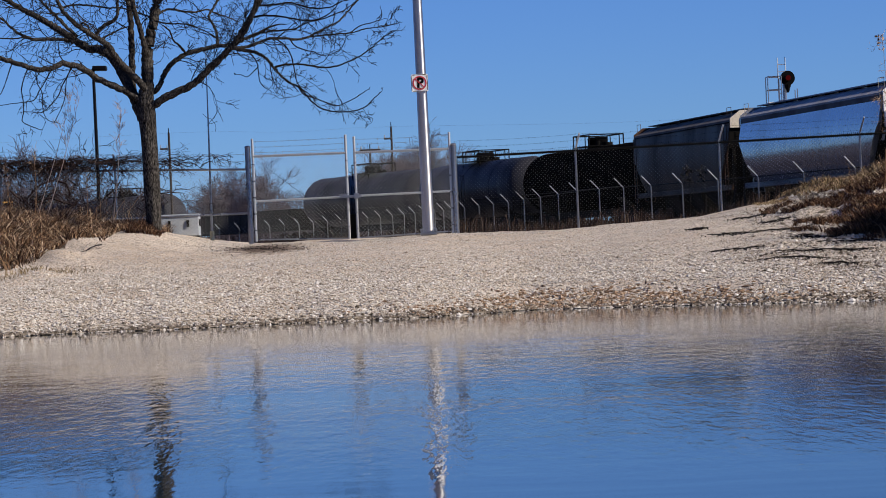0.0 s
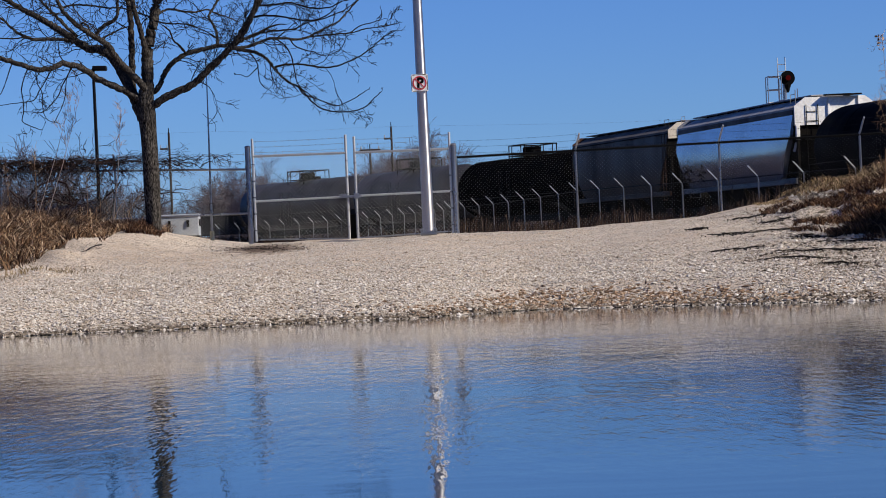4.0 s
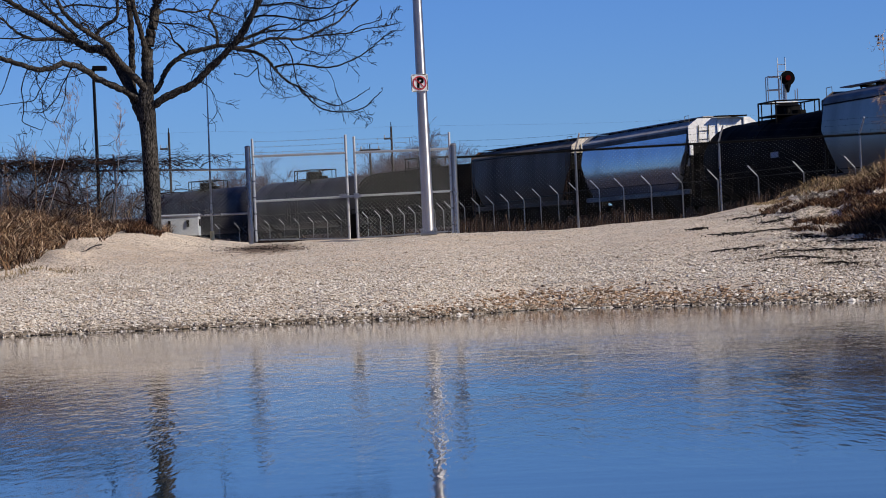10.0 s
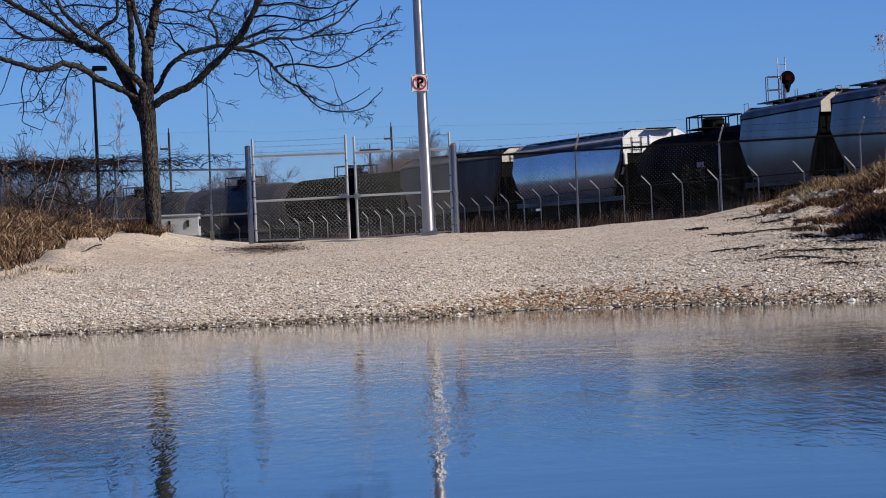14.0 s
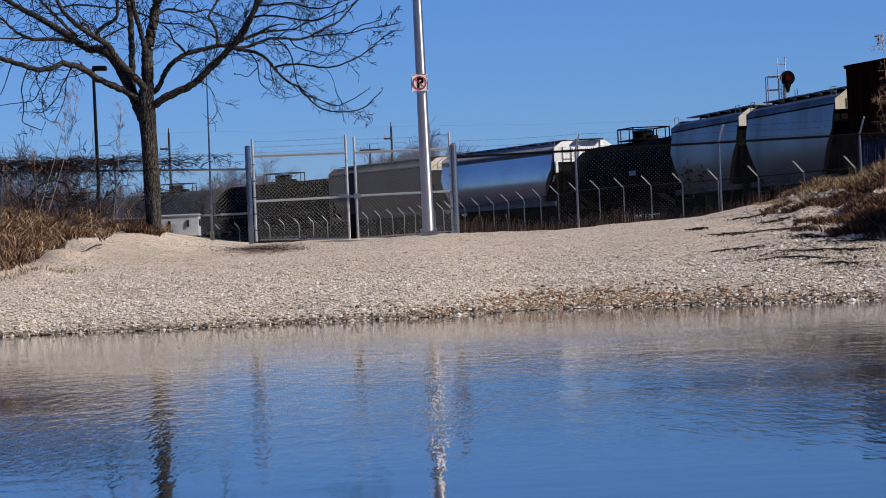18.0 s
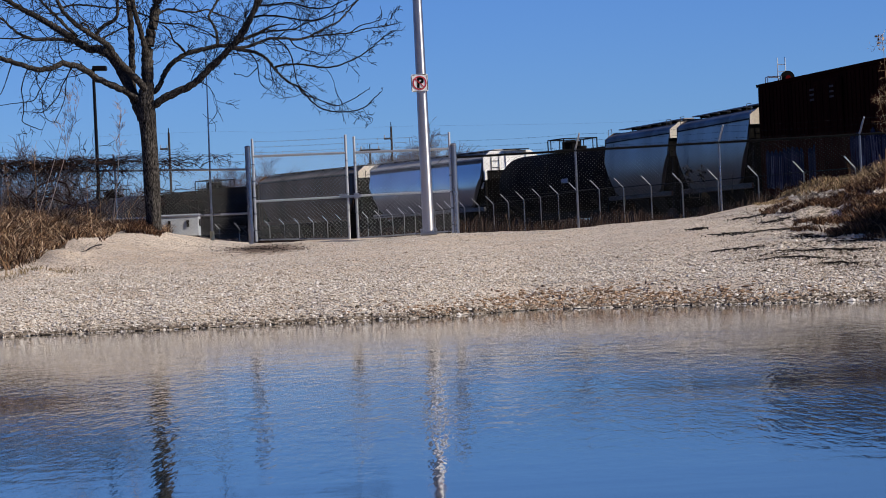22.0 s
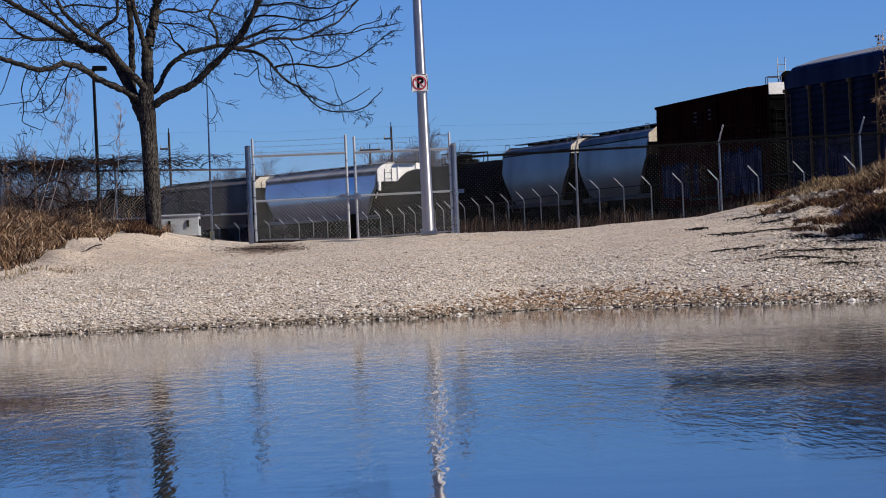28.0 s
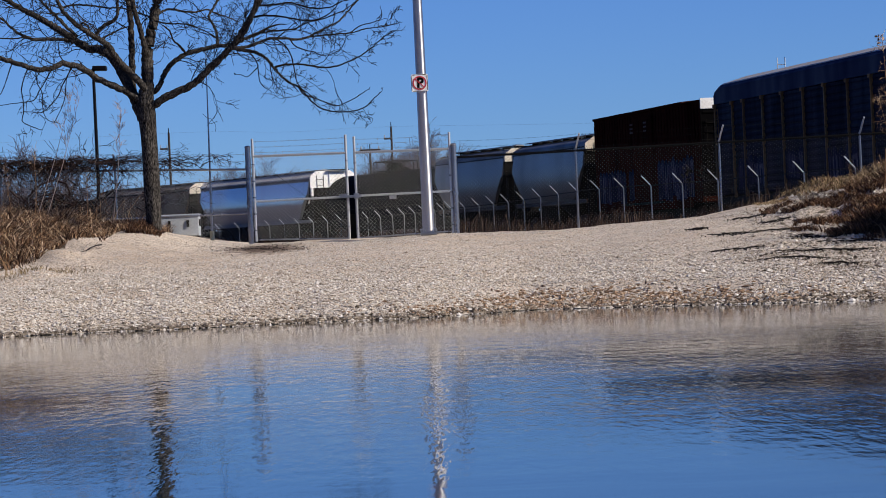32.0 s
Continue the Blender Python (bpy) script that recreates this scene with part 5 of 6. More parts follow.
ladder(sig, -0.18, 0.32, 0.0, 8.12 - b0, 0.32, False, GALV_BRIGHT, 0.023, 0.30)


# ---- bare trees and shrubs ----
def bend(rng, amount):
    return Vector((rng.uniform(-1, 1), rng.uniform(-1, 1), rng.uniform(-1, 1))) * amount


def sprout(V, F, rng, p, d, length, r, depth, droop=0.0, n=4, kids=5, spread=0.9, flat=1.0, rmin=0.0026, crook=0.2):
    """One twig and all that grows from it."""
    steps = 5 if depth > 0 else 4
    pts, rad = [p.copy()], [r]
    q = p.copy()
    d = d.normalized()
    for k in range(steps):
        d = (d + bend(rng, crook) + Vector((0, 0, -droop))).normalized()
        q = q + d * (length / steps)
        pts.append(q.copy())
        rad.append(max(rmin, r * (1 - 0.75 * (k + 1) / steps)))
    tube_into(V, F, pts, rad, n if r > 0.012 else 3)
    if depth > 0:
        for k in range(kids):
            f = rng.uniform(0.2, 1.0)
            i = min(steps - 1, int(f * steps))
            c = pts[i].lerp(pts[i + 1], f * steps - i)
            t = (pts[i + 1] - pts[i]).normalized()
            side = bend(rng, 1.0)
            side.y *= flat
            side = (side - t * side.dot(t)).normalized()
            nd = (t * rng.uniform(0.5, 1.0) + side * spread * rng.uniform(0.6, 1.1) + Vector((0, 0, 0.15))).normalized()
            sprout(V, F, rng, c, nd, length * rng.uniform(0.42, 0.72), max(rmin, rad[i] * 0.55), depth - 1, droop, n, kids, spread, flat, rmin, crook)


TY = 52.0
rng = random.Random(7)
tree = thing("tree", pose(0, 0, 0), "bare winter tree with spreading crooked limbs on the bank", "tree")
tp = smooth_line([(-4.875, TY, 1.10), (-4.895, TY, 1.45), (-4.90, TY, 1.95), (-4.906, TY, 2.44), (-4.913, TY, 2.92), (-4.93, TY, 3.40), (-4.94, TY, 3.62), (-4.94, TY, 3.80)], 12)
rings = []
for p in tp:
    flare = max(0.0, 1 - (p.z - 1.1) / 0.45)
    r = 0.136 + 0.035 * flare * flare + 0.014 * max(0.0, min(1.0, (p.z - 2.8) / 0.6)) - 0.16 * max(0.0, p.z - 3.52)
    ring = []
    for k in range(56):
        a = 2 * math.pi * k / 56
        c = Vector((math.cos(a) * 3.4, math.sin(a) * 3.4, p.z * 1.5))
        ridge = abs(noise.noise(c * 2.2)) * 0.10 + noise.noise(c * 0.7) * 0.07 + abs(noise.noise(Vector((math.cos(a) * 9, math.sin(a) * 9, p.z * 3)))) * 0.05
        rr = r * (0.95 + ridge)
        ring.append((p.x + math.cos(a) * rr, p.y + math.sin(a) * rr, p.z))
    rings.append(ring)
part("trunk", loft(rings), BARK, tree, smooth=True)
TWV, TWF = [], []


def limb(r0, r1, *pts):
    """One limb through a few points (x, depth from the trunk, z), with its side twigs."""
    line = smooth_line([(x, TY + y, z) for x, y, z in pts], 5)
    line = [p + bend(rng, min(0.010, 0.35 * r0)) if 0 < i < len(line) - 1 else p for i, p in enumerate(line)]
    m = len(line)
    r0, r1 = (r0 * 1.08, r1 * 1.15) if r0 > 0.03 else (r0 * 1.25, r1 * 1.3)
    radii = [(r0 + (r1 - r0) * (i / (m - 1)) ** (1.3 if r0 > 0.03 else 0.9)) * (1 + rng.uniform(-0.07, 0.08)) for i in range(m)]
    V, F = [], []
    tube_into(V, F, line, radii, 12 if r0 > 0.03 else 6)
    link_mesh("limb", V, F, BARK if r0 > 0.022 else TWIG, tree, smooth=True)
    total = sum((b - a).length for a, b in zip(line, line[1:]))
    for k in range(int(total * (3.9 if r0 > 0.014 else 1.5))):
        i = rng.randrange(int(m * (0.30 if r0 > 0.04 else 0.12)), m - 1)
        t = (line[i + 1] - line[i]).normalized()
        side = bend(rng, 1.0)
        side = (side - t * side.dot(t)).normalized()
        out = Vector((0.3 if line[i].x > -4.9 else -0.3, 0, 0.15 if line[i].z > 4.0 else -0.1))
        d = t * rng.uniform(0.3, 1.0) + side * rng.uniform(0.5, 1.0) + out
        size = 0.42 if r0 < 0.014 or line[i].x > -1.6 else 1.0
        sprout(TWV, TWF, rng, line[i], d, rng.uniform(0.25, 0.95) * size, min(0.012, radii[i] * 0.4 + 0.002), 2, rng.choice((-0.05, 0.0, 0.04, 0.10)), 4, 3, 0.8, 1.0, 0.0042, 0.5)
    sprout(TWV, TWF, rng, line[-1], line[-1] - line[-2], 0.5 if r1 > 0.014 else 0.07, r1, 1, -0.03, 4, 3, 0.6, 1.0, 0.0036, 0.4)


# lower left limb first, then the dark one behind it, the leader, the right-hand limbs and the hanging sprays
limb(0.054, 0.0308, (-4.98, 0.00, 3.61), (-5.22, -0.06, 3.75), (-5.43, -0.12, 3.86), (-5.60, -0.18, 3.94), (-5.74, -0.24, 4.01), (-5.85, -0.30, 4.11), (-6.01, -0.36, 4.21), (-6.17, -0.42, 4.25), (-6.29, -0.48, 4.27), (-6.44, -0.54, 4.20), (-6.64, -0.60, 4.18), (-6.82, -0.66, 4.22), (-7.02, -0.72, 4.30), (-7.20, -0.78, 4.36), (-7.41, -0.84, 4.44), (-7.82, -0.90, 4.51))
limb(0.087, 0.0289, (-5.01, 0.10, 3.29), (-5.10, 0.17, 3.53), (-5.21, 0.24, 3.81), (-5.34, 0.31, 4.09), (-5.47, 0.38, 4.33), (-5.60, 0.44, 4.47), (-5.75, 0.51, 4.55), (-5.91, 0.58, 4.56), (-6.02, 0.65, 4.63), (-6.15, 0.72, 4.71), (-6.40, 0.79, 4.90), (-6.58, 0.86, 5.02), (-6.78, 0.92, 5.15), (-6.98, 0.99, 5.26), (-7.16, 1.06, 5.37), (-7.36, 1.13, 5.50), (-7.74, 1.20, 5.70))
limb(0.058, 0.0231, (-4.93, -0.05, 3.78), (-5.03, -0.12, 3.92), (-5.21, -0.18, 4.13), (-5.33, -0.25, 4.26), (-5.41, -0.31, 4.39), (-5.48, -0.38, 4.52), (-5.58, -0.44, 4.61), (-5.68, -0.51, 4.68), (-5.80, -0.57, 4.76), (-5.95, -0.64, 4.87), (-6.10, -0.70, 5.02), (-6.22, -0.77, 5.19), (-6.29, -0.83, 5.37), (-6.37, -0.90, 5.64))
limb(0.027, 0.0163, (-5.70, -0.50, 4.69), (-5.61, -0.53, 4.81), (-5.49, -0.56, 4.89), (-5.37, -0.59, 4.94), (-5.30, -0.61, 5.02), (-5.28, -0.64, 5.15), (-5.28, -0.67, 5.30), (-5.18, -0.70, 5.54))
limb(0.027, 0.0115, (-6.13, 0.60, 4.69), (-6.33, 0.56, 4.74), (-6.52, 0.51, 4.76), (-6.71, 0.47, 4.76), (-6.87, 0.42, 4.77), (-7.00, 0.38, 4.82), (-7.12, 0.33, 4.89), (-7.25, 0.29, 5.01), (-7.34, 0.24, 5.11), (-7.57, 0.20, 5.22))
limb(0.013, 0.0077, (-6.85, 0.30, 4.77), (-6.98, 0.22, 4.79), (-7.16, 0.15, 4.77), (-7.38, 0.08, 4.78), (-7.66, 0.00, 4.74))
limb(0.023, 0.0144, (-6.01, -0.40, 4.72), (-6.19, -0.48, 4.90), (-6.32, -0.56, 5.05), (-6.45, -0.64, 5.20), (-6.58, -0.72, 5.34), (-6.69, -0.80, 5.53))
limb(0.101, 0.0577, (-4.91, 0.00, 3.57), (-4.90, 0.02, 3.88), (-4.89, 0.04, 4.17), (-4.89, 0.07, 4.40), (-4.85, 0.09, 4.58), (-4.80, 0.11, 4.80), (-4.74, 0.13, 5.04), (-4.70, 0.16, 5.28), (-4.65, 0.18, 5.54), (-4.57, 0.20, 6.05))
limb(0.042, 0.0289, (-4.89, -0.10, 4.43), (-4.94, -0.16, 4.68), (-4.99, -0.22, 4.93), (-5.04, -0.28, 5.15), (-5.09, -0.34, 5.40), (-5.16, -0.40, 5.80))
limb(0.054, 0.0385, (-5.16, 0.35, 3.62), (-5.19, 0.39, 3.91), (-5.19, 0.44, 4.16), (-5.19, 0.48, 4.42), (-5.19, 0.52, 4.70), (-5.19, 0.57, 4.97), (-5.21, 0.61, 5.24), (-5.24, 0.66, 5.49), (-5.33, 0.70, 5.90))
limb(0.063, 0.0346, (-4.89, -0.03, 3.45), (-4.76, -0.07, 3.54), (-4.62, -0.12, 3.62), (-4.42, -0.16, 3.71), (-4.22, -0.21, 3.78), (-4.02, -0.25, 3.90), (-3.87, -0.30, 4.03), (-3.71, -0.34, 4.16), (-3.56, -0.39, 4.29), (-3.41, -0.43, 4.42), (-3.31, -0.48, 4.54), (-3.21, -0.52, 4.68), (-3.10, -0.57, 4.84), (-2.99, -0.61, 5.01), (-2.87, -0.66, 5.18), (-2.66, -0.70, 5.47))
limb(0.031, 0.0192, (-3.43, -0.40, 4.40), (-3.29, -0.48, 4.51), (-3.16, -0.57, 4.66), (-3.06, -0.65, 4.83), (-3.00, -0.73, 5.01), (-2.91, -0.82, 5.22), (-2.76, -0.90, 5.49))
limb(0.044, 0.0250, (-4.85, 0.10, 3.73), (-4.70, 0.11, 3.86), (-4.63, 0.12, 4.03), (-4.53, 0.12, 4.17), (-4.38, 0.13, 4.30), (-4.20, 0.14, 4.39), (-4.03, 0.15, 4.43), (-3.85, 0.16, 4.46), (-3.68, 0.17, 4.50), (-3.50, 0.17, 4.50), (-3.35, 0.18, 4.54), (-3.15, 0.19, 4.62), (-2.98, 0.20, 4.68))
limb(0.025, 0.0135, (-3.53, 0.20, 4.49), (-3.32, 0.14, 4.41), (-3.10, 0.09, 4.36), (-2.93, 0.03, 4.29), (-2.83, -0.03, 4.20), (-2.75, -0.09, 4.09), (-2.66, -0.14, 3.98), (-2.58, -0.20, 3.88))
limb(0.014, 0.0058, (-2.58, -0.20, 3.88), (-2.48, -0.21, 3.79), (-2.33, -0.22, 3.72), (-2.22, -0.23, 3.60), (-2.12, -0.24, 3.47), (-1.98, -0.25, 3.35), (-1.79, -0.25, 3.28), (-1.56, -0.26, 3.25), (-1.36, -0.27, 3.27), (-1.19, -0.28, 3.33), (-1.07, -0.29, 3.44), (-0.93, -0.30, 3.56))
limb(0.016, 0.0058, (-2.71, -0.20, 4.07), (-2.53, -0.16, 4.10), (-2.29, -0.12, 4.10), (-2.06, -0.08, 4.06), (-1.82, -0.04, 4.03), (-1.63, 0.00, 4.06), (-1.43, 0.04, 4.13), (-1.24, 0.08, 4.22), (-1.04, 0.12, 4.36), (-0.84, 0.16, 4.52), (-0.64, 0.20, 4.62))
limb(0.024, 0.0087, (-3.38, -0.50, 4.39), (-3.12, -0.47, 4.42), (-2.93, -0.45, 4.48), (-2.78, -0.42, 4.53), (-2.55, -0.40, 4.54), (-2.31, -0.38, 4.50), (-2.12, -0.35, 4.54), (-1.96, -0.32, 4.61), (-1.78, -0.30, 4.70), (-1.58, -0.28, 4.80), (-1.44, -0.25, 4.94), (-1.29, -0.23, 5.09), (-1.16, -0.20, 5.25))
limb(0.012, 0.0058, (-2.12, -0.30, 4.54), (-1.79, -0.25, 4.57), (-1.55, -0.20, 4.58), (-1.35, -0.15, 4.60), (-1.12, -0.10, 4.66), (-0.83, -0.05, 4.68), (-0.60, 0.00, 4.73))
limb(0.009, 0.0048, (-1.41, 0.00, 4.61), (-1.21, 0.05, 4.73), (-1.02, 0.10, 4.77), (-0.88, 0.15, 4.84), (-0.87, 0.20, 4.98))
limb(0.016, 0.0058, (-3.13, -0.20, 4.59), (-2.94, -0.14, 4.66), (-2.65, -0.08, 4.69), (-2.37, -0.01, 4.71), (-2.12, 0.05, 4.82), (-1.92, 0.11, 4.86), (-1.64, 0.17, 4.95), (-1.46, 0.24, 5.04), (-1.28, 0.30, 5.18))
limb(0.015, 0.0058, (-3.06, -0.50, 4.90), (-2.81, -0.56, 4.92), (-2.52, -0.61, 4.88), (-2.24, -0.67, 4.81), (-2.03, -0.73, 4.79), (-1.81, -0.79, 4.84), (-1.61, -0.84, 4.99), (-1.55, -0.90, 5.16))
limb(0.015, 0.0058, (-2.95, -0.60, 5.08), (-2.62, -0.66, 5.09), (-2.37, -0.71, 5.10), (-2.13, -0.77, 5.02), (-1.92, -0.83, 4.98), (-1.69, -0.89, 4.99), (-1.49, -0.94, 5.07), (-1.17, -1.00, 5.11))
limb(0.022, 0.0144, (-3.69, 0.20, 4.49), (-3.70, 0.25, 4.70), (-3.75, 0.30, 4.86), (-3.83, 0.35, 5.01), (-3.77, 0.40, 5.14), (-3.67, 0.45, 5.30), (-3.58, 0.50, 5.52))
limb(0.020, 0.0077, (-4.77, 0.10, 4.98), (-4.63, 0.16, 5.11), (-4.47, 0.23, 5.16), (-4.25, 0.29, 5.12), (-4.05, 0.35, 5.10), (-3.87, 0.41, 5.14), (-3.75, 0.47, 5.09), (-3.59, 0.54, 5.03), (-3.40, 0.60, 4.95))
limb(0.012, 0.0067, (-4.71, 0.00, 4.95), (-4.47, -0.08, 4.89), (-4.22, -0.16, 4.87), (-4.02, -0.24, 4.80), (-3.83, -0.32, 4.71), (-3.67, -0.40, 4.60))
limb(0.011, 0.0058, (-2.70, -0.20, 4.57), (-2.51, -0.24, 4.41), (-2.42, -0.29, 4.23), (-2.38, -0.33, 4.04), (-2.34, -0.37, 3.79), (-2.25, -0.41, 3.66), (-2.15, -0.46, 3.58), (-2.06, -0.50, 3.48))
limb(0.010, 0.0048, (-2.44, -0.20, 4.54), (-2.35, -0.16, 4.41), (-2.19, -0.11, 4.34), (-2.04, -0.07, 4.30), (-1.90, -0.03, 4.24), (-1.71, 0.01, 4.27), (-1.57, 0.06, 4.36), (-1.50, 0.10, 4.50))
limb(0.009, 0.0048, (-3.14, 0.00, 4.34), (-3.02, -0.02, 4.18), (-3.00, -0.04, 3.98), (-2.98, -0.06, 3.84), (-2.91, -0.08, 3.74), (-2.81, -0.10, 3.68))
limb(0.007, 0.0043, (-3.00, 0.00, 4.10), (-3.09, -0.05, 4.01), (-3.19, -0.10, 3.93), (-3.28, -0.15, 3.96), (-3.34, -0.20, 3.97))
limb(0.010, 0.0048, (-2.34, -0.20, 3.73), (-2.24, -0.23, 3.58), (-2.06, -0.26, 3.51), (-1.88, -0.29, 3.43), (-1.69, -0.31, 3.36), (-1.50, -0.34, 3.42), (-1.34, -0.37, 3.49), (-1.16, -0.40, 3.60))
limb(0.010, 0.0048, (-6.15, -0.30, 4.23), (-6.19, -0.31, 4.11), (-6.30, -0.33, 3.92), (-6.38, -0.34, 3.74), (-6.51, -0.36, 3.59), (-6.66, -0.37, 3.47), (-6.84, -0.39, 3.48), (-6.97, -0.40, 3.49))
limb(0.009, 0.0058, (-6.86, -0.40, 4.23), (-6.93, -0.40, 4.08), (-6.99, -0.40, 3.87), (-6.97, -0.40, 3.68), (-6.97, -0.40, 3.49), (-7.00, -0.40, 3.33), (-6.87, -0.40, 3.25), (-6.74, -0.40, 3.19))
limb(0.009, 0.0048, (-6.48, -0.30, 4.19), (-6.58, -0.33, 4.01), (-6.69, -0.37, 3.84), (-6.79, -0.40, 3.68), (-6.98, -0.43, 3.65), (-7.16, -0.47, 3.63), (-7.39, -0.50, 3.61))
limb(0.008, 0.0043, (-6.74, -0.40, 4.20), (-6.72, -0.38, 3.96), (-6.65, -0.36, 3.79), (-6.65, -0.34, 3.51), (-6.58, -0.32, 3.34), (-6.42, -0.30, 3.28))
limb(0.008, 0.0043, (-6.09, -0.40, 4.23), (-6.21, -0.43, 4.04), (-6.25, -0.45, 3.74), (-6.31, -0.47, 3.54), (-6.43, -0.50, 3.31))
limb(0.009, 0.0048, (-7.08, -0.70, 4.32), (-7.15, -0.72, 4.13), (-7.22, -0.75, 3.94), (-7.30, -0.78, 3.78), (-7.46, -0.80, 3.67))
limb(0.018, 0.0106, (-5.97, -0.40, 4.88), (-5.90, -0.45, 4.94), (-5.81, -0.50, 4.88), (-5.76, -0.55, 4.75), (-5.69, -0.60, 4.68))
limb(0.016, 0.0096, (-6.24, -0.60, 5.19), (-6.04, -0.45, 5.25), (-5.77, -0.30, 5.24), (-5.51, -0.15, 5.20), (-5.28, 0.00, 5.20), (-5.06, 0.15, 5.13), (-4.89, 0.30, 5.07))
limb(0.014, 0.0077, (-5.60, -0.40, 4.66), (-5.42, -0.20, 4.77), (-5.31, 0.00, 4.84), (-5.18, 0.20, 4.90))
limb(0.033, 0.0192, (-5.22, 0.50, 5.38), (-5.49, 0.77, 5.61), (-5.81, 1.03, 5.74), (-6.22, 1.30, 5.93))
limb(0.029, 0.0154, (-4.68, 0.00, 5.24), (-4.44, -0.20, 5.40), (-4.13, -0.40, 5.49), (-3.73, -0.60, 5.60))
limb(0.017, 0.0077, (-4.19, -0.30, 4.35), (-4.29, -0.42, 4.48), (-4.39, -0.55, 4.59), (-4.42, -0.68, 4.72), (-4.52, -0.80, 4.81))
link_mesh("fine_twig_growth", TWV, TWF, TWIG, tree)["kind"] = "stuff"


def bare_tree(height, seed, material, r, spread, kids, depth, droop=0.0, stems=1, rmin=0.0026):
    """The meshes of a leafless tree or shrub: its trunk or main stems, and its crown of twigs."""
    rg = random.Random(seed)
    low, high = ([], []), ([], [])
    for s in range(stems):
        if stems == 1:
            pts = [Vector((0, 0, -0.3)), Vector((0.02, 0, height * 0.2)), Vector((rg.uniform(-.1, .1), 0, height * 0.35))]
            tube_into(*low, pts, [r * 1.3, r, r * 0.85], 6)
            for k in range(6):
                dd = Vector((rg.uniform(-1, 1), rg.uniform(-1, 1), rg.uniform(0.3, 1.2)))
                sprout(*high, rg, pts[1].lerp(pts[2], rg.random()), dd, height * rg.uniform(0.35, 0.6), r * 0.55, depth, droop, 4, kids, spread, 1.0, rmin, 0.3)
        else:
            d = Vector((rg.uniform(-0.4, 0.4), rg.uniform(-0.4, 0.4), 1))
            p = Vector((rg.uniform(-0.3, 0.3), rg.uniform(-0.3, 0.3), 0))
            tube_into(*low, [p - d * 0.25, p, p + d * 0.1], [r * 1.2, r * 1.1, r], 5)
            sprout(*high, rg, p - d * 0.1, d, height * rg.uniform(0.6, 1.0), r, depth, droop, 4, kids, spread, 1.0, rmin, 0.45)
    made = []
    for nm, (V, F) in (("trunk" if stems == 1 else "stems", low), ("crown", high)):
        me = bpy.data.meshes.new(nm)
        me.from_pydata(V, [], F)
        me.materials.append(material)
        made.append(me)
    return made


def plant(name, meshes, x, y, scale, turn_deg, label, category, group, z=None):
    m = pose(x, y, (gz(x, y) if z is None else z) - 0.05, 0, 0, turn_deg) @ Matrix.Diagonal((scale, scale, scale, 1))
    e = thing(name, m, label, category, group)
    for me in meshes:
        new(me.name.split(".")[0], me).parent = e
    return e


# bare shrubs close behind the overgrown fence
shrub_meshes = [bare_tree(2.4, 31 + k, VINE, 0.030, 1.0, 4, 3, 0.05, 7, 0.006) for k in range(3)]
rng = random.Random(21)
for k, (x, y, s) in enumerate([(-7.6, 57.2, 0.62), (-7.0, 58.4, 0.6), (-6.4, 57.0, 0.6), (-5.9, 58.2, 0.55), (-8.4, 58.0, 0.6)]):
    plant("bare_shrub", shrub_meshes[k % 3], x, y, s * 0.56, rng.uniform(0, 360), "leafless dark shrub with tangled stems behind the fence", "shrub", "bare shrubs")
# thickets out of view on the right, added only to cast shade
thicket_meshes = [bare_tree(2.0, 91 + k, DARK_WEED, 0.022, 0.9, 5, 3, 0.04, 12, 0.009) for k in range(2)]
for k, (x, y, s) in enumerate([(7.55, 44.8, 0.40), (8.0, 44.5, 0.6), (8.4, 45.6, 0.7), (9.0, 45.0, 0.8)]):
    plant("dead_thicket", thicket_meshes[k % 2], x, y, s, rng.uniform(0, 360), "unseen thicket of brown weed stems, added to shade the mound's foot", "shrub", "dead thickets")
far_meshes = [bare_tree(8.0, 51 + k, HAZY_TWIG, 0.085, 0.8, 8, 3, 0.0, 1, 0.012) for k in range(4)]
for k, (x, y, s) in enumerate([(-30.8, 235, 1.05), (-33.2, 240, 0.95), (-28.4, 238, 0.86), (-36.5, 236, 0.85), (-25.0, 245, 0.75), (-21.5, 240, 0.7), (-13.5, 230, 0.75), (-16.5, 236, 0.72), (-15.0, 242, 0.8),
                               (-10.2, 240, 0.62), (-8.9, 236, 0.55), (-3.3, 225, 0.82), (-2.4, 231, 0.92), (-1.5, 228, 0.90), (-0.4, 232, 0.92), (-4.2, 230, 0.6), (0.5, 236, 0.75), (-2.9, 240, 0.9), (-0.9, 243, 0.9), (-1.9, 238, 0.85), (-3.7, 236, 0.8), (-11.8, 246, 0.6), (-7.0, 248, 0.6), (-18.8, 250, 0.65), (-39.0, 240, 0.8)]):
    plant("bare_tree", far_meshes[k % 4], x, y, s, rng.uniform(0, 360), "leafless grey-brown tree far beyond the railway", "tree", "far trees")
# a low far wood that closes the horizon
V, F = [], []
rng = random.Random(77)
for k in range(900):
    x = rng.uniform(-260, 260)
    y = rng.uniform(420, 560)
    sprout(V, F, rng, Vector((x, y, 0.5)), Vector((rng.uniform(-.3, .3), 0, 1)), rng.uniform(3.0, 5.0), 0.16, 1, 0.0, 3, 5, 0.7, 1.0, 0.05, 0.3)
tagged(link_mesh("far_wood", V, F, HAZY_TWIG), "low leafless wood on the horizon", "trees", kind="stuff")

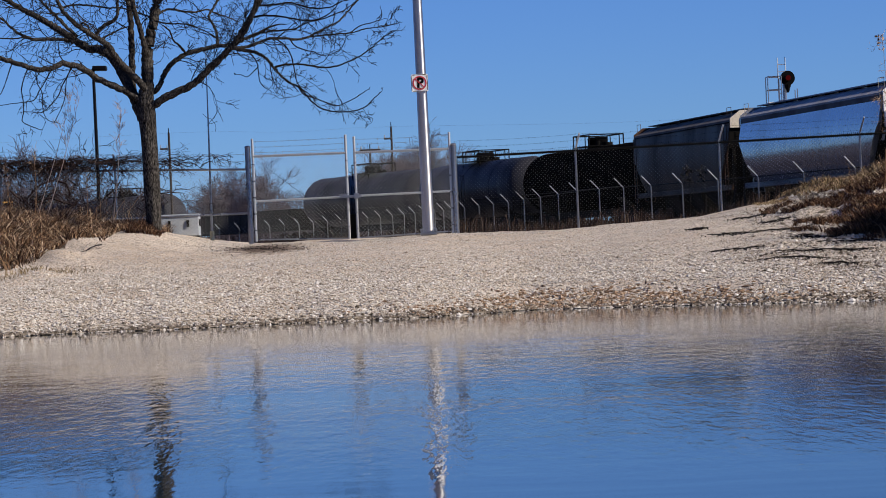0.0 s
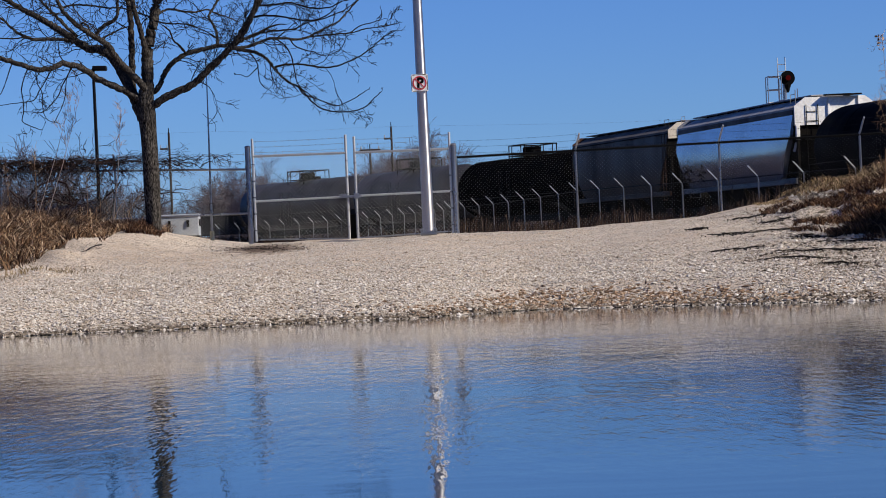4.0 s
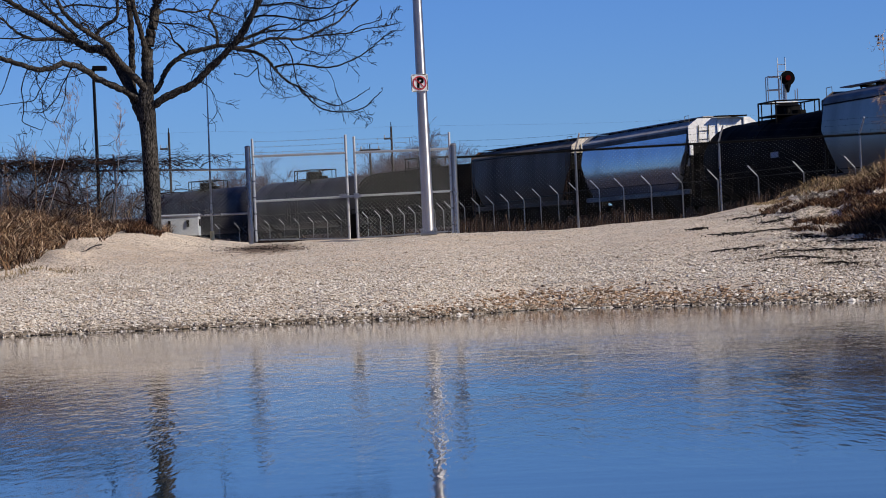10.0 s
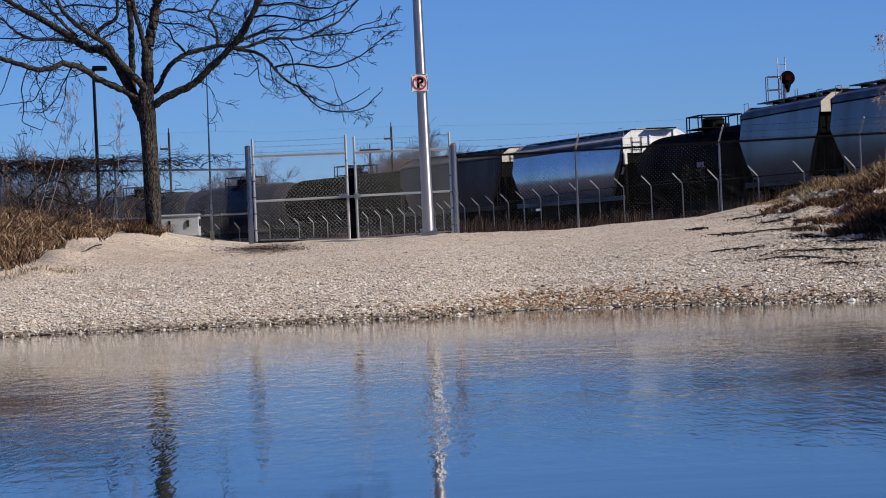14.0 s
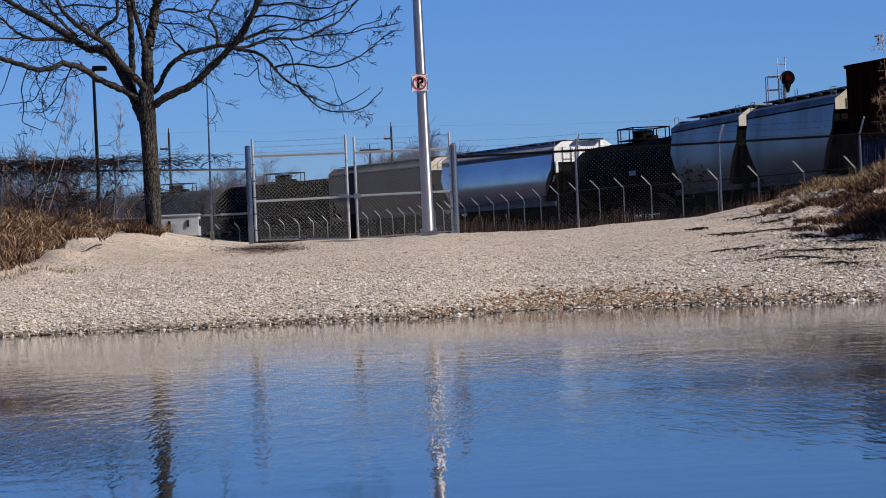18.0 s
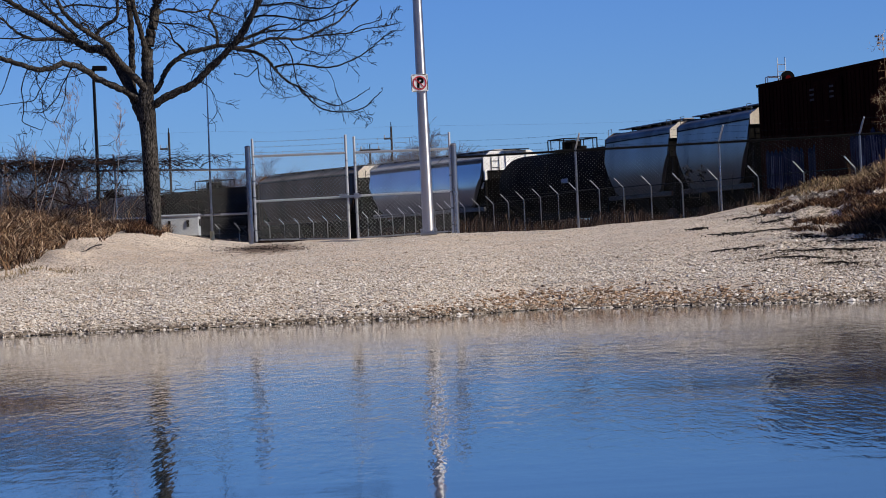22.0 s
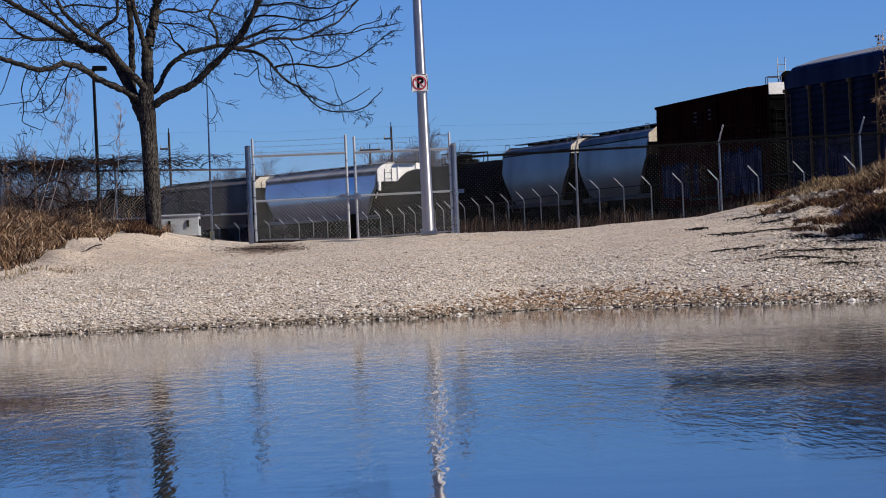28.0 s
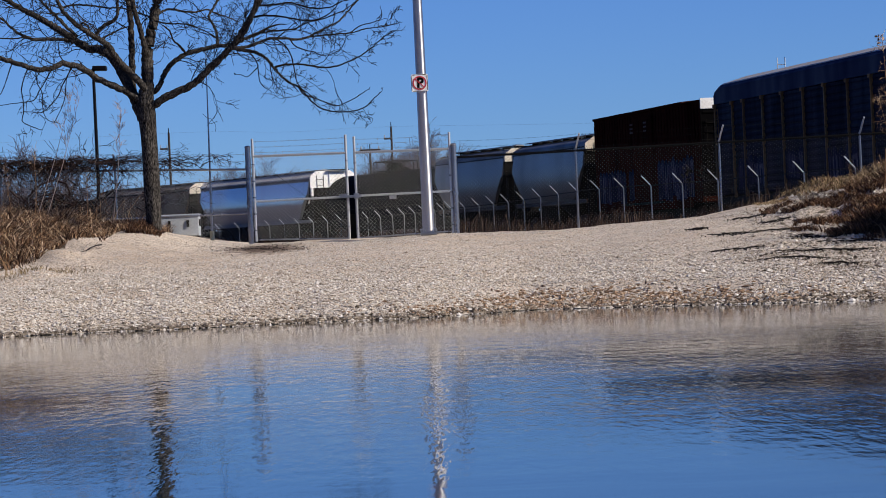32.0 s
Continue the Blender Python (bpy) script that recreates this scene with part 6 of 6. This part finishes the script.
# unseen woods, added to close the pond's near and side shores
ring_in, ring_top = [], []
for k in range(181):
    a = radians(105 + 215 * k / 180)
    rr = 95 + 14 * math.sin(k * 0.31) + 6 * math.sin(k * 1.7)
    x, y = rr * math.cos(a), 20 + rr * math.sin(a)
    hgt = 8.5 + 1.8 * math.sin(k * 0.9) + 1.2 * math.sin(k * 2.3) + rng.uniform(-0.8, 0.8)
    if math.cos(a) > 0.1:
        hgt *= 0.55
    ring_in.append((x, y, 0.0))
    ring_top.append((x, y, 0.4 + hgt))
wv, wf = ring_in + ring_top, [(i, i + 1, i + 182, i + 181) for i in range(180)]
wv += [(x * 1.08, 20 + (y - 20) * 1.08, z) for x, y, z in wv]
wf += [(i + 362, i + 363, i + 544, i + 543) for i in range(180)] + [(i + 181, i + 182, i + 544, i + 543) for i in range(180)]
tagged(link_mesh("backdrop", wv, wf, WOOD_FAR), "dark woods added out of view round the near shores of the pond", "backdrop", kind="structure")

far_line = [(-700 + 10 * k, 620 + 15 * math.sin(k * 0.7), 0.0) for k in range(141)]
far_high = [(x, y, 5.2 + 0.9 * math.sin(x * 0.13) + 0.6 * math.sin(x * 0.41) + rng.uniform(-0.3, 0.3)) for x, y, z in far_line]
wv = far_line + far_high + [(x, y + 25, z) for x, y, z in far_line + far_high]
wf = [(i, i + 1, i + 142, i + 141) for i in range(140)] + [(i + 282, i + 283, i + 424, i + 423) for i in range(140)] + [(i + 141, i + 142, i + 424, i + 423) for i in range(140)]
tagged(link_mesh("backdrop_far", wv, wf, WOOD_FAR), "low dark line of woods on the horizon", "backdrop", kind="structure")

# vines over the fence: long crooked runners, thick at the far end
V, F = [], []
rng = random.Random(5)
for k in range(400):
    x = -3.75 - 6.3 * rng.random() ** 0.8
    dens = min(1.0, max(0.0, (-x - 3.6) / 2.4))
    if rng.random() > 0.25 + 0.75 * dens:
        continue
    z = 2.72 + 0.02 * (-x - 3.6) + rng.gauss(0, 0.045 + 0.03 * dens)
    p = Vector((x, FENCE_Y + rng.uniform(-0.12, 0.10), z))
    d = Vector((rng.choice((-1, 1)), rng.uniform(-0.15, 0.15), rng.gauss(0, 0.12)))
    sprout(V, F, rng, p, d, rng.uniform(0.3, 0.8) * (0.35 + 0.55 * dens), rng.uniform(0.006, 0.013), 2, rng.uniform(0.04, 0.14), 4, 2, 0.55, 0.4, 0.004, 0.45)
for k in range(300):
    x = -5.7 - 4.2 * rng.random()
    p = Vector((x, FENCE_Y + rng.uniform(-0.15, 0.12), 2.70 + 0.02 * (-x - 3.6) + rng.gauss(0, 0.07)))
    d = Vector((rng.choice((-1, 1)), rng.uniform(-0.2, 0.2), rng.gauss(-0.1, 0.2)))
    sprout(V, F, rng, p, d, rng.uniform(0.2, 0.5), rng.uniform(0.005, 0.012), 2, 0.10, 4, 2, 0.8, 0.4, 0.004, 0.5)
V = [Vector((p.x, p.y, 2.70 + (p.z - 2.70) * (0.55 if p.z > 2.70 else 0.9))) for p in V]
for k in range(26):
    x = -5.0 - 4.6 * rng.random()
    p = Vector((x, FENCE_Y + rng.uniform(-0.08, 0.25), gz(x, FENCE_Y)))
    sprout(V, F, rng, p, Vector((rng.gauss(0, .35), rng.gauss(0, .1), 1)), rng.uniform(0.7, 1.1), rng.uniform(0.008, 0.016), 2, 0.03, 4, 3, 0.9, 0.4, 0.004, 0.45)
for k in range(27):                                  # old thick loops lower down
    x = -5.4 - 3.6 * rng.random()
    p = Vector((x, FENCE_Y + rng.uniform(-0.12, 0.3), rng.uniform(1.55, 2.45)))
    d = Vector((rng.choice((-1, 1)), rng.uniform(-0.2, 0.2), rng.gauss(0, 0.6)))
    sprout(V, F, rng, p, d, rng.uniform(0.7, 1.4), rng.uniform(0.010, 0.022), 2, rng.uniform(-0.02, 0.14), 5, 2, 0.8, 0.4, 0.005, 0.65)
tagged(link_mesh("vines", V, F, VINE), "tangle of bare dark vines over the fence", "vines", kind="stuff")

# tall dry weed stalks and saplings
weeds = [(-7.05, 52.5, 2.65, 0.9), (-6.85, 52.3, 2.2, 0.75), (-6.15, 52.8, 0.95, 0.05), (-5.77, 53.3, 2.2, 0.27), (-5.85, 52.5, 1.1, -0.05), (-6.9, 51.8, 1.3, 0.05), (-7.3, 52.0, 1.1, -0.1)]


def weed(x, y, hgt, lean, seed, heads, fork, up, curl, straw, leaves, spread_, label):
    """A dry stem with its branching seed heads and, on some, curled dead leaves."""
    rg = random.Random(seed)
    z = gz(x, y)
    w = thing("weed_stalk", pose(x, y, z), label, "weed", "tall weeds")
    base, top = Vector((0, 0, -0.1)), Vector((lean, 0, hgt))
    V, F = [], []
    tube_into(V, F, [base, base.lerp(top, 0.5) + Vector((0.03, 0, 0)), top], [0.007, 0.005, 0.002], 5)
    link_mesh("stem", V, F, straw, w)
    V, F = [], []
    for j in range(heads):
        c = base.lerp(top, fork(j, rg))
        sprout(V, F, rg, c, Vector((rg.uniform(-curl, curl), rg.uniform(-.5, .5), rg.uniform(up, 1))), rg.uniform(0.08, 0.24), 0.0030, 1, 0.0 if up > 0.5 else 0.12, 3, 4, 0.7, 1.0, 0.0026 if up > 0.5 else 0.0018, 0.2 if up > 0.5 else 0.6)
    link_mesh("seed_spray", V, F, straw, w)["kind"] = "stuff"
    V, F = [], []
    for j in range(leaves):
        c = top + Vector((rg.gauss(-0.03, spread_), rg.gauss(0, 0.03), rg.uniform(-0.28, 0.04)))
        u, v = bend(rg, 0.030), bend(rg, 0.024)
        n0 = len(V)
        V.extend((c - u, c + v, c + u * 0.8 + v * 0.5, c + u - v * 0.6, c - v))
        F.append((n0, n0 + 1, n0 + 2, n0 + 3, n0 + 4))
    if leaves:
        link_mesh("leaf_cluster", V, F, straw, w, "curled dead leaves")["kind"] = "stuff"


for k, (x, y, hgt, lean) in enumerate(weeds):
    weed(x, y, hgt, lean, 200 + k, 22 if hgt > 1.5 else 8, lambda j, rg: 0.62 + 0.38 * rg.random(), 1.0, 0.5, PALE_WEED if hgt > 1.5 else DRY_GRASS, 0, 0.0, "tall dry weed stalk with branching seed heads")
for k, (x, y, hgt, lean) in enumerate([(7.46, 50.5, 2.45, -0.05), (7.55, 50.2, 1.5, -0.28), (7.15, 49.6, 0.8, 0.1), (6.75, 49.8, 0.7, -0.1), (4.70, 58.0, 1.02, 0.02), (5.02, 58.0, 0.96, -0.02), (5.35, 57.2, 0.8, 0.15)]):
    weed(x, y, hgt, lean, 321 + k, 26 if hgt > 1 else 6, lambda j, rg: (0.55 + 0.3 * rg.random()) if j < 14 else (0.94 + 0.06 * rg.random()), -0.2, 0.8, DRY_GRASS if y < 55 else TWIG,
         16 if hgt > 2 else 30 if hgt > 0.9 and y > 55 else 0, 0.05 if hgt > 2 else 0.035, "tall dry weed stalk with curled seed heads")


# ---- dry grass ----
def grass(name, count, inside, height, lean, material, label, seed, width=0.006):
    rg = np.random.default_rng(seed)
    x, y, hf = inside(rg, count)
    n = len(x)
    z = ground_z(x, y)
    h = height * rg.uniform(0.45, 1.25, n) * hf
    a = rg.uniform(0, 2 * np.pi, n)
    b = rg.uniform(0, 2 * np.pi, n)
    l1 = lean * rg.uniform(0.2, 1.0, n) * h
    dx, dy = np.cos(a) * l1 + 0.1 * h, np.sin(a) * l1 * 0.6
    wx, wy = np.cos(b) * width, np.sin(b) * width
    P = np.zeros((n, 7, 3))
    for k, (f, fz, wd) in enumerate(((0.0, 0.0, 1.0), (0.22, 0.45, 0.85), (0.60, 0.80, 0.6))):
        for sd in (0, 1):
            sg = (1 - 2 * sd) * wd
            P[:, 2 * k + sd] = np.stack([x + wx * sg + dx * f, y + wy * sg + dy * f, z - 0.03 * (k == 0) + h * fz], -1)
    P[:, 6] = np.stack([x + dx, y + dy, z + h * (1 - 0.55 * rg.random(n))], -1)
    k = (np.arange(n) * 7)[:, None]
    quads = np.concatenate([np.array([[0, 1, 3, 2]]) + k, np.array([[2, 3, 5, 4]]) + k]).tolist()
    tris = (np.array([[4, 5, 6]]) + k).tolist()
    return tagged(link_mesh(name, P.reshape(-1, 3).tolist(), quads + tris, material), label, "grass", kind="stuff")


def left_mound(rg, n):
    x, y = rg.uniform(-9.0, -4.95, n), rg.uniform(45.6, 56.5, n)
    c = np.sin(x * 4.1) * np.sin(y * 2.7) + 0.5 * np.sin(x * 9 + y * 4)
    edge = left_edge(x) + 0.45 * np.sin(x * 7) + 0.25 * np.sin(x * 17)
    keep = (y > edge) & (c > -0.8) & (rg.random(n) < np.clip((y - edge) / 1.4 + 0.2, 0, 1))
    x, y, c = x[keep], y[keep], c[keep]
    return x, y, np.clip(0.45 + 0.35 * (-5.4 - x) + 0.3 * c, 0.35, 1.3)


def right_mound(rg, n):
    """Matted brown growth in flat streaky clumps over the slope."""
    x, y = rg.uniform(5.0, 9.0, n), rg.uniform(44.6, 51.6, n)
    c = np.sin(x * 2.3 + 0.7 * np.sin(y * 1.3)) * np.sin(y * 3.1 + 0.5 * x) + 0.6 * np.sin(x * 5.1 + y * 6.3) + 0.4 * np.sin(x * 9.7 - y * 4.1)
    rise = np.clip((x - 5.2) / 1.3, 0, 1)
    keep = (c > 1.1 - 1.2 * rise - 0.30 * np.clip(y - 49.5, 0, 2)) & (y > right_edge(x) - 0.6) & (x > 5.25)
    x, y, c = x[keep], y[keep], c[keep]
    return x, y, np.clip(0.55 + 0.30 * (x - 5.6) + 0.25 * c, 0.3, 1.2)


def right_top(rg, n):
    x, y = rg.uniform(5.5, 9.5, n), rg.uniform(50.6, 54.5, n)
    edge = 51.2 + 1.6 * np.clip(6.6 - x, 0, 1.2) + 0.35 * np.sin(x * 5.0) + 0.2 * np.sin(x * 13)
    c = np.sin(x * 6.1) * np.sin(y * 5.3) + 0.5 * np.sin(x * 13 + y * 9)
    keep = (y > edge) & (c > -0.9)
    x, y, c = x[keep], y[keep], c[keep]
    return x, y, np.clip(0.25 + 0.9 * (x - 6.2) + 0.22 * c, 0.2, 0.68)


def yard(rg, n):
    s, side = rg.uniform(-50, 70, n), rg.uniform(-11.5, -3.0, n)
    x = np.interp(s, ARC, LINE_X) + side * np.cos(np.interp(s, ARC, turn))
    y = np.interp(s, ARC, LINE_Y) + side * np.sin(np.interp(s, ARC, turn))
    c = np.sin(x * 1.7 + y * 0.6) + np.sin(y * 0.9)
    keep = c > -0.6
    return x[keep], y[keep], np.clip(0.6 + 0.3 * c[keep], 0.3, 1.2)


def behind_fence(rg, n):
    x, y = rg.uniform(0.3, 12, n), rg.uniform(56.2, 75, n)
    c = np.sin(x * 2.3) + np.sin(y * 1.1 + x)
    keep = c > -0.5
    return x[keep], y[keep], np.clip(0.5 + 0.3 * c[keep], 0.2, 1.1)


grass("dry_grass_bank", 29000, left_mound, 0.25, 1.9, DRY_GRASS, "matted straw-coloured dry grass on the bank", 41, 0.0075)
grass("dead_leaves_bank", 10000, left_mound, 0.10, 1.6, DARK_WEED, "dead brown leaves among the grass", 54, 0.018)
grass("dark_weeds_bank", 15000, left_mound, 0.25, 1.8, DARK_WEED, "dark brown dead weeds among the grass", 46, 0.007)
grass("straw_mound", 3500, right_mound, 0.13, 2.6, DRY_GRASS, "straw-coloured dead stems on the mound", 47, 0.005)
grass("dark_weeds_mound", 34000, right_mound, 0.12, 2.4, DARK_WEED, "matted dark brown dead growth on the mound", 42, 0.008)
grass("olive_grass_mound", 9000, right_top, 0.20, 1.1, GREEN_GRASS, "yellow-green grass on top of the mound", 43)
grass("straw_grass_mound", 6000, right_top, 0.21, 1.6, DRY_GRASS, "straw-coloured grass on top of the mound", 52)
grass("red_brown_weeds", 26000, yard, 0.75, 0.4, RED_WEED, "red-brown dead weeds along the railway fence", 44, 0.012)
grass("dead_weeds", 12000, behind_fence, 0.40, 0.4, RED_WEED, "red-brown dead weeds behind the fence", 45, 0.007)


def stems(rg, n):
    x, y, hf = left_mound(rg, n)
    return x, y, np.full(len(x), 1.0)


def tufts(rg, n):
    spots = np.array([(-6.1, 46.3), (-6.5, 46.0), (-5.75, 46.6)])
    p = spots[rg.integers(0, len(spots), n)] + rg.normal(0, 0.17, (n, 2))
    return p[:, 0], p[:, 1], np.full(n, 1.0)


def tree_foot(rg, n):
    x, y = rg.uniform(-5.3, -4.74, n), rg.uniform(51.3, 52.3, n)
    return x, y, np.clip((-4.6 - x) * 2.0, 0.2, 1.0)


grass("tree_foot_grass", 1600, tree_foot, 0.16, 1.6, DARK_WEED, "dead grass round the foot of the tree", 55, 0.007)
grass("pale_stems", 420, stems, 0.62, 0.7, DRY_GRASS, "long pale dead stems over the grass", 48, 0.004)
grass("green_tufts", 170, tufts, 0.09, 1.6, GREEN_GRASS, "small olive tufts between the stones", 49, 0.006)


# dense dark blades that stand in for deep shade under the overhanging weeds
def shade_growth(rg, n):
    x, y = rg.uniform(5.4, 8.2, n), rg.uniform(43.8, 47.6, n)
    c = np.sin(x * 4.3) * np.sin(y * 3.3) + 0.7 * np.sin(x * 9 + y * 7)
    keep = (c > 0.9 - 1.1 * (x - 5.6)) & (y > 46.8 - 1.7 * np.clip(x - 5.6, 0, 1.4))
    return x[keep], y[keep], np.clip(0.4 + 0.5 * (x - 5.8), 0.3, 1.2)[keep]


# shadow streaks on the right-hand gravel, drawn as dark litter and sticks
SHADOW_STREAKS = [(4.3, 44.8, 0.87, -0.3), (4.55, 47.6, 0.85, -0.2), (5.25, 43.5, 1.25, -0.5), (4.9, 42.8, 1.1, -0.5), (5.4, 41.8, 0.6, -0.45), (4.1, 49.2, 0.3, -0.1), (5.3, 47.4, 0.9, -0.4), (5.6, 45.9, 0.8, -0.5), (5.1, 50.6, 0.6, -0.1), (5.4, 49.3, 0.5, -0.3), (6.0, 44.6, 1.1, -0.3), (5.75, 46.1, 0.8, -0.3), (6.35, 45.1, 0.9, -0.2), (5.8, 43.2, 0.6, -0.3)]


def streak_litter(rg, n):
    q = np.array(SHADOW_STREAKS)[rg.integers(0, len(SHADOW_STREAKS), n)]
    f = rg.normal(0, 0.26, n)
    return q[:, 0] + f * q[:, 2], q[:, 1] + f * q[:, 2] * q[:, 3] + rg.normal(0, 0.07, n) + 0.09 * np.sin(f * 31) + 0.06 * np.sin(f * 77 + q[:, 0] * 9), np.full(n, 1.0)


def patch_litter(rg, n):
    return rg.normal(-3.02, 0.42, n), rg.normal(51.3, 0.9, n), np.full(n, 1.0)


grass("dark_low_growth", 22000, shade_growth, 0.26, 1.5, DARK_WEED, "low dark brown tangle added as deep shade at the mound's foot", 50, 0.008)
grass("streak_litter", 2600, streak_litter, 0.026, 3.0, TWIG, "dark litter laid as shadow streaks on the gravel", 53, 0.010)
grass("dark_litter", 500, patch_litter, 0.02, 3.5, TWIG, "dark plant litter before the gate", 51, 0.009)

# dark sticks on the gravel, all but the last laid as shadow streaks
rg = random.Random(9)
for x, y, a, L in [(x, y, a, L) for x, y, L, a in SHADOW_STREAKS] + [(-5.64, 49.1, 1.35, 1.0)]:
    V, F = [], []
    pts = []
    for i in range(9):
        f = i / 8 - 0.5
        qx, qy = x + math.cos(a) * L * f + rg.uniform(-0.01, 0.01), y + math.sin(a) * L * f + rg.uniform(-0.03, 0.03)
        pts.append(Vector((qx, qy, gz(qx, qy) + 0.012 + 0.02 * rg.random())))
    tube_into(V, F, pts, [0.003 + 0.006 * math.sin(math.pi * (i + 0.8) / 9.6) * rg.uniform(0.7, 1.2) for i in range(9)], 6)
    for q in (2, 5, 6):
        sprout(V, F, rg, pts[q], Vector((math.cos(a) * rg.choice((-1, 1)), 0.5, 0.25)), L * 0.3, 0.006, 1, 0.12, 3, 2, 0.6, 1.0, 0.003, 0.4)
    tagged(link_mesh("fallen_stick", V, F, TWIG), "dark crooked stick on the gravel, most laid as shadow streaks", "stick", "fallen sticks")

# the largest stones by the water, each by itself
rg = random.Random(61)
pebbles = []
for k in range(8):
    bm = bmesh.new()
    bmesh.ops.create_icosphere(bm, subdivisions=1, radius=1.0)
    sq = Vector((rg.uniform(0.9, 1.3), rg.uniform(0.8, 1.1), rg.uniform(0.55, 0.8)))
    for v in bm.verts:
        v.co = Vector((v.co.x * sq.x, v.co.y * sq.y, v.co.z * sq.z)) * rg.uniform(0.82, 1.12)
    me = bpy.data.meshes.new("stone")
    bm.to_mesh(me)
    bm.free()
    me.materials.append(PICK_STONE)
    pebbles.append(me)
for k in range(300):
    x = rg.uniform(-6.0, 5.8)
    y = float(shore_y(x)) + abs(rg.gauss(0.25, 0.45))
    r = rg.uniform(0.022, 0.042)
    o = new("stone", pebbles[k % 8])
    o.parent = ground
    o.matrix_basis = pose(x, y, gz(x, y) + r * 0.25, rg.uniform(-20, 20), rg.uniform(-20, 20), rg.uniform(0, 360)) @ Matrix.Diagonal((r, r, r, 1))

for k in range(70):
    x, y = rg.uniform(5.0, 7.4), rg.uniform(43.0, 50.0)
    if x < 5.6 and rg.random() < 0.5:
        continue
    r = rg.uniform(0.03, 0.062)
    o = new("rock", pebbles[k % 8])
    o.parent = ground
    o.matrix_basis = pose(x, y, gz(x, y) + r * 0.2, rg.uniform(-20, 20), rg.uniform(-20, 20), rg.uniform(0, 360)) @ Matrix.Diagonal((r * 1.3, r, r * 0.8, 1))


# ---- what moves: the train rolls away to the left, the ripples drift ----
def run(t):
    """How far the train has rolled at t seconds."""
    return 2.3833 * t + 0.01795 * t * t - 0.0003368 * t ** 3


def motions():
    for car, mid, length in TRAIN:
        half = length / 2 - 2.0
        rows = []
        for k in range(33):
            s = run(k) - mid
            xa, ya, _ = line_at(s + half)
            xb, yb, _ = line_at(s - half)
            h = math.atan2(-(xa - xb), ya - yb)
            rows.append((float(k), pose((xa + xb) / 2, (ya + yb) / 2, RAIL_TOP, 0, 0, math.degrees(h))))
        walk(car, rows)
    for wheel in WHEELS:
        at = wheel.matrix_basis.translation.copy()
        walk(wheel, [(k * 0.25, pose(at.x, at.y, at.z, -math.degrees(run(k * 0.25) / WHEEL_R) % 360.0)) for k in range(129)])
    walk(water, [(0.0, pose(0, 0, 0)), (16.0, pose(1.3, 0, 0)), (32.0, pose(2.6, 0, 0))])


motions()
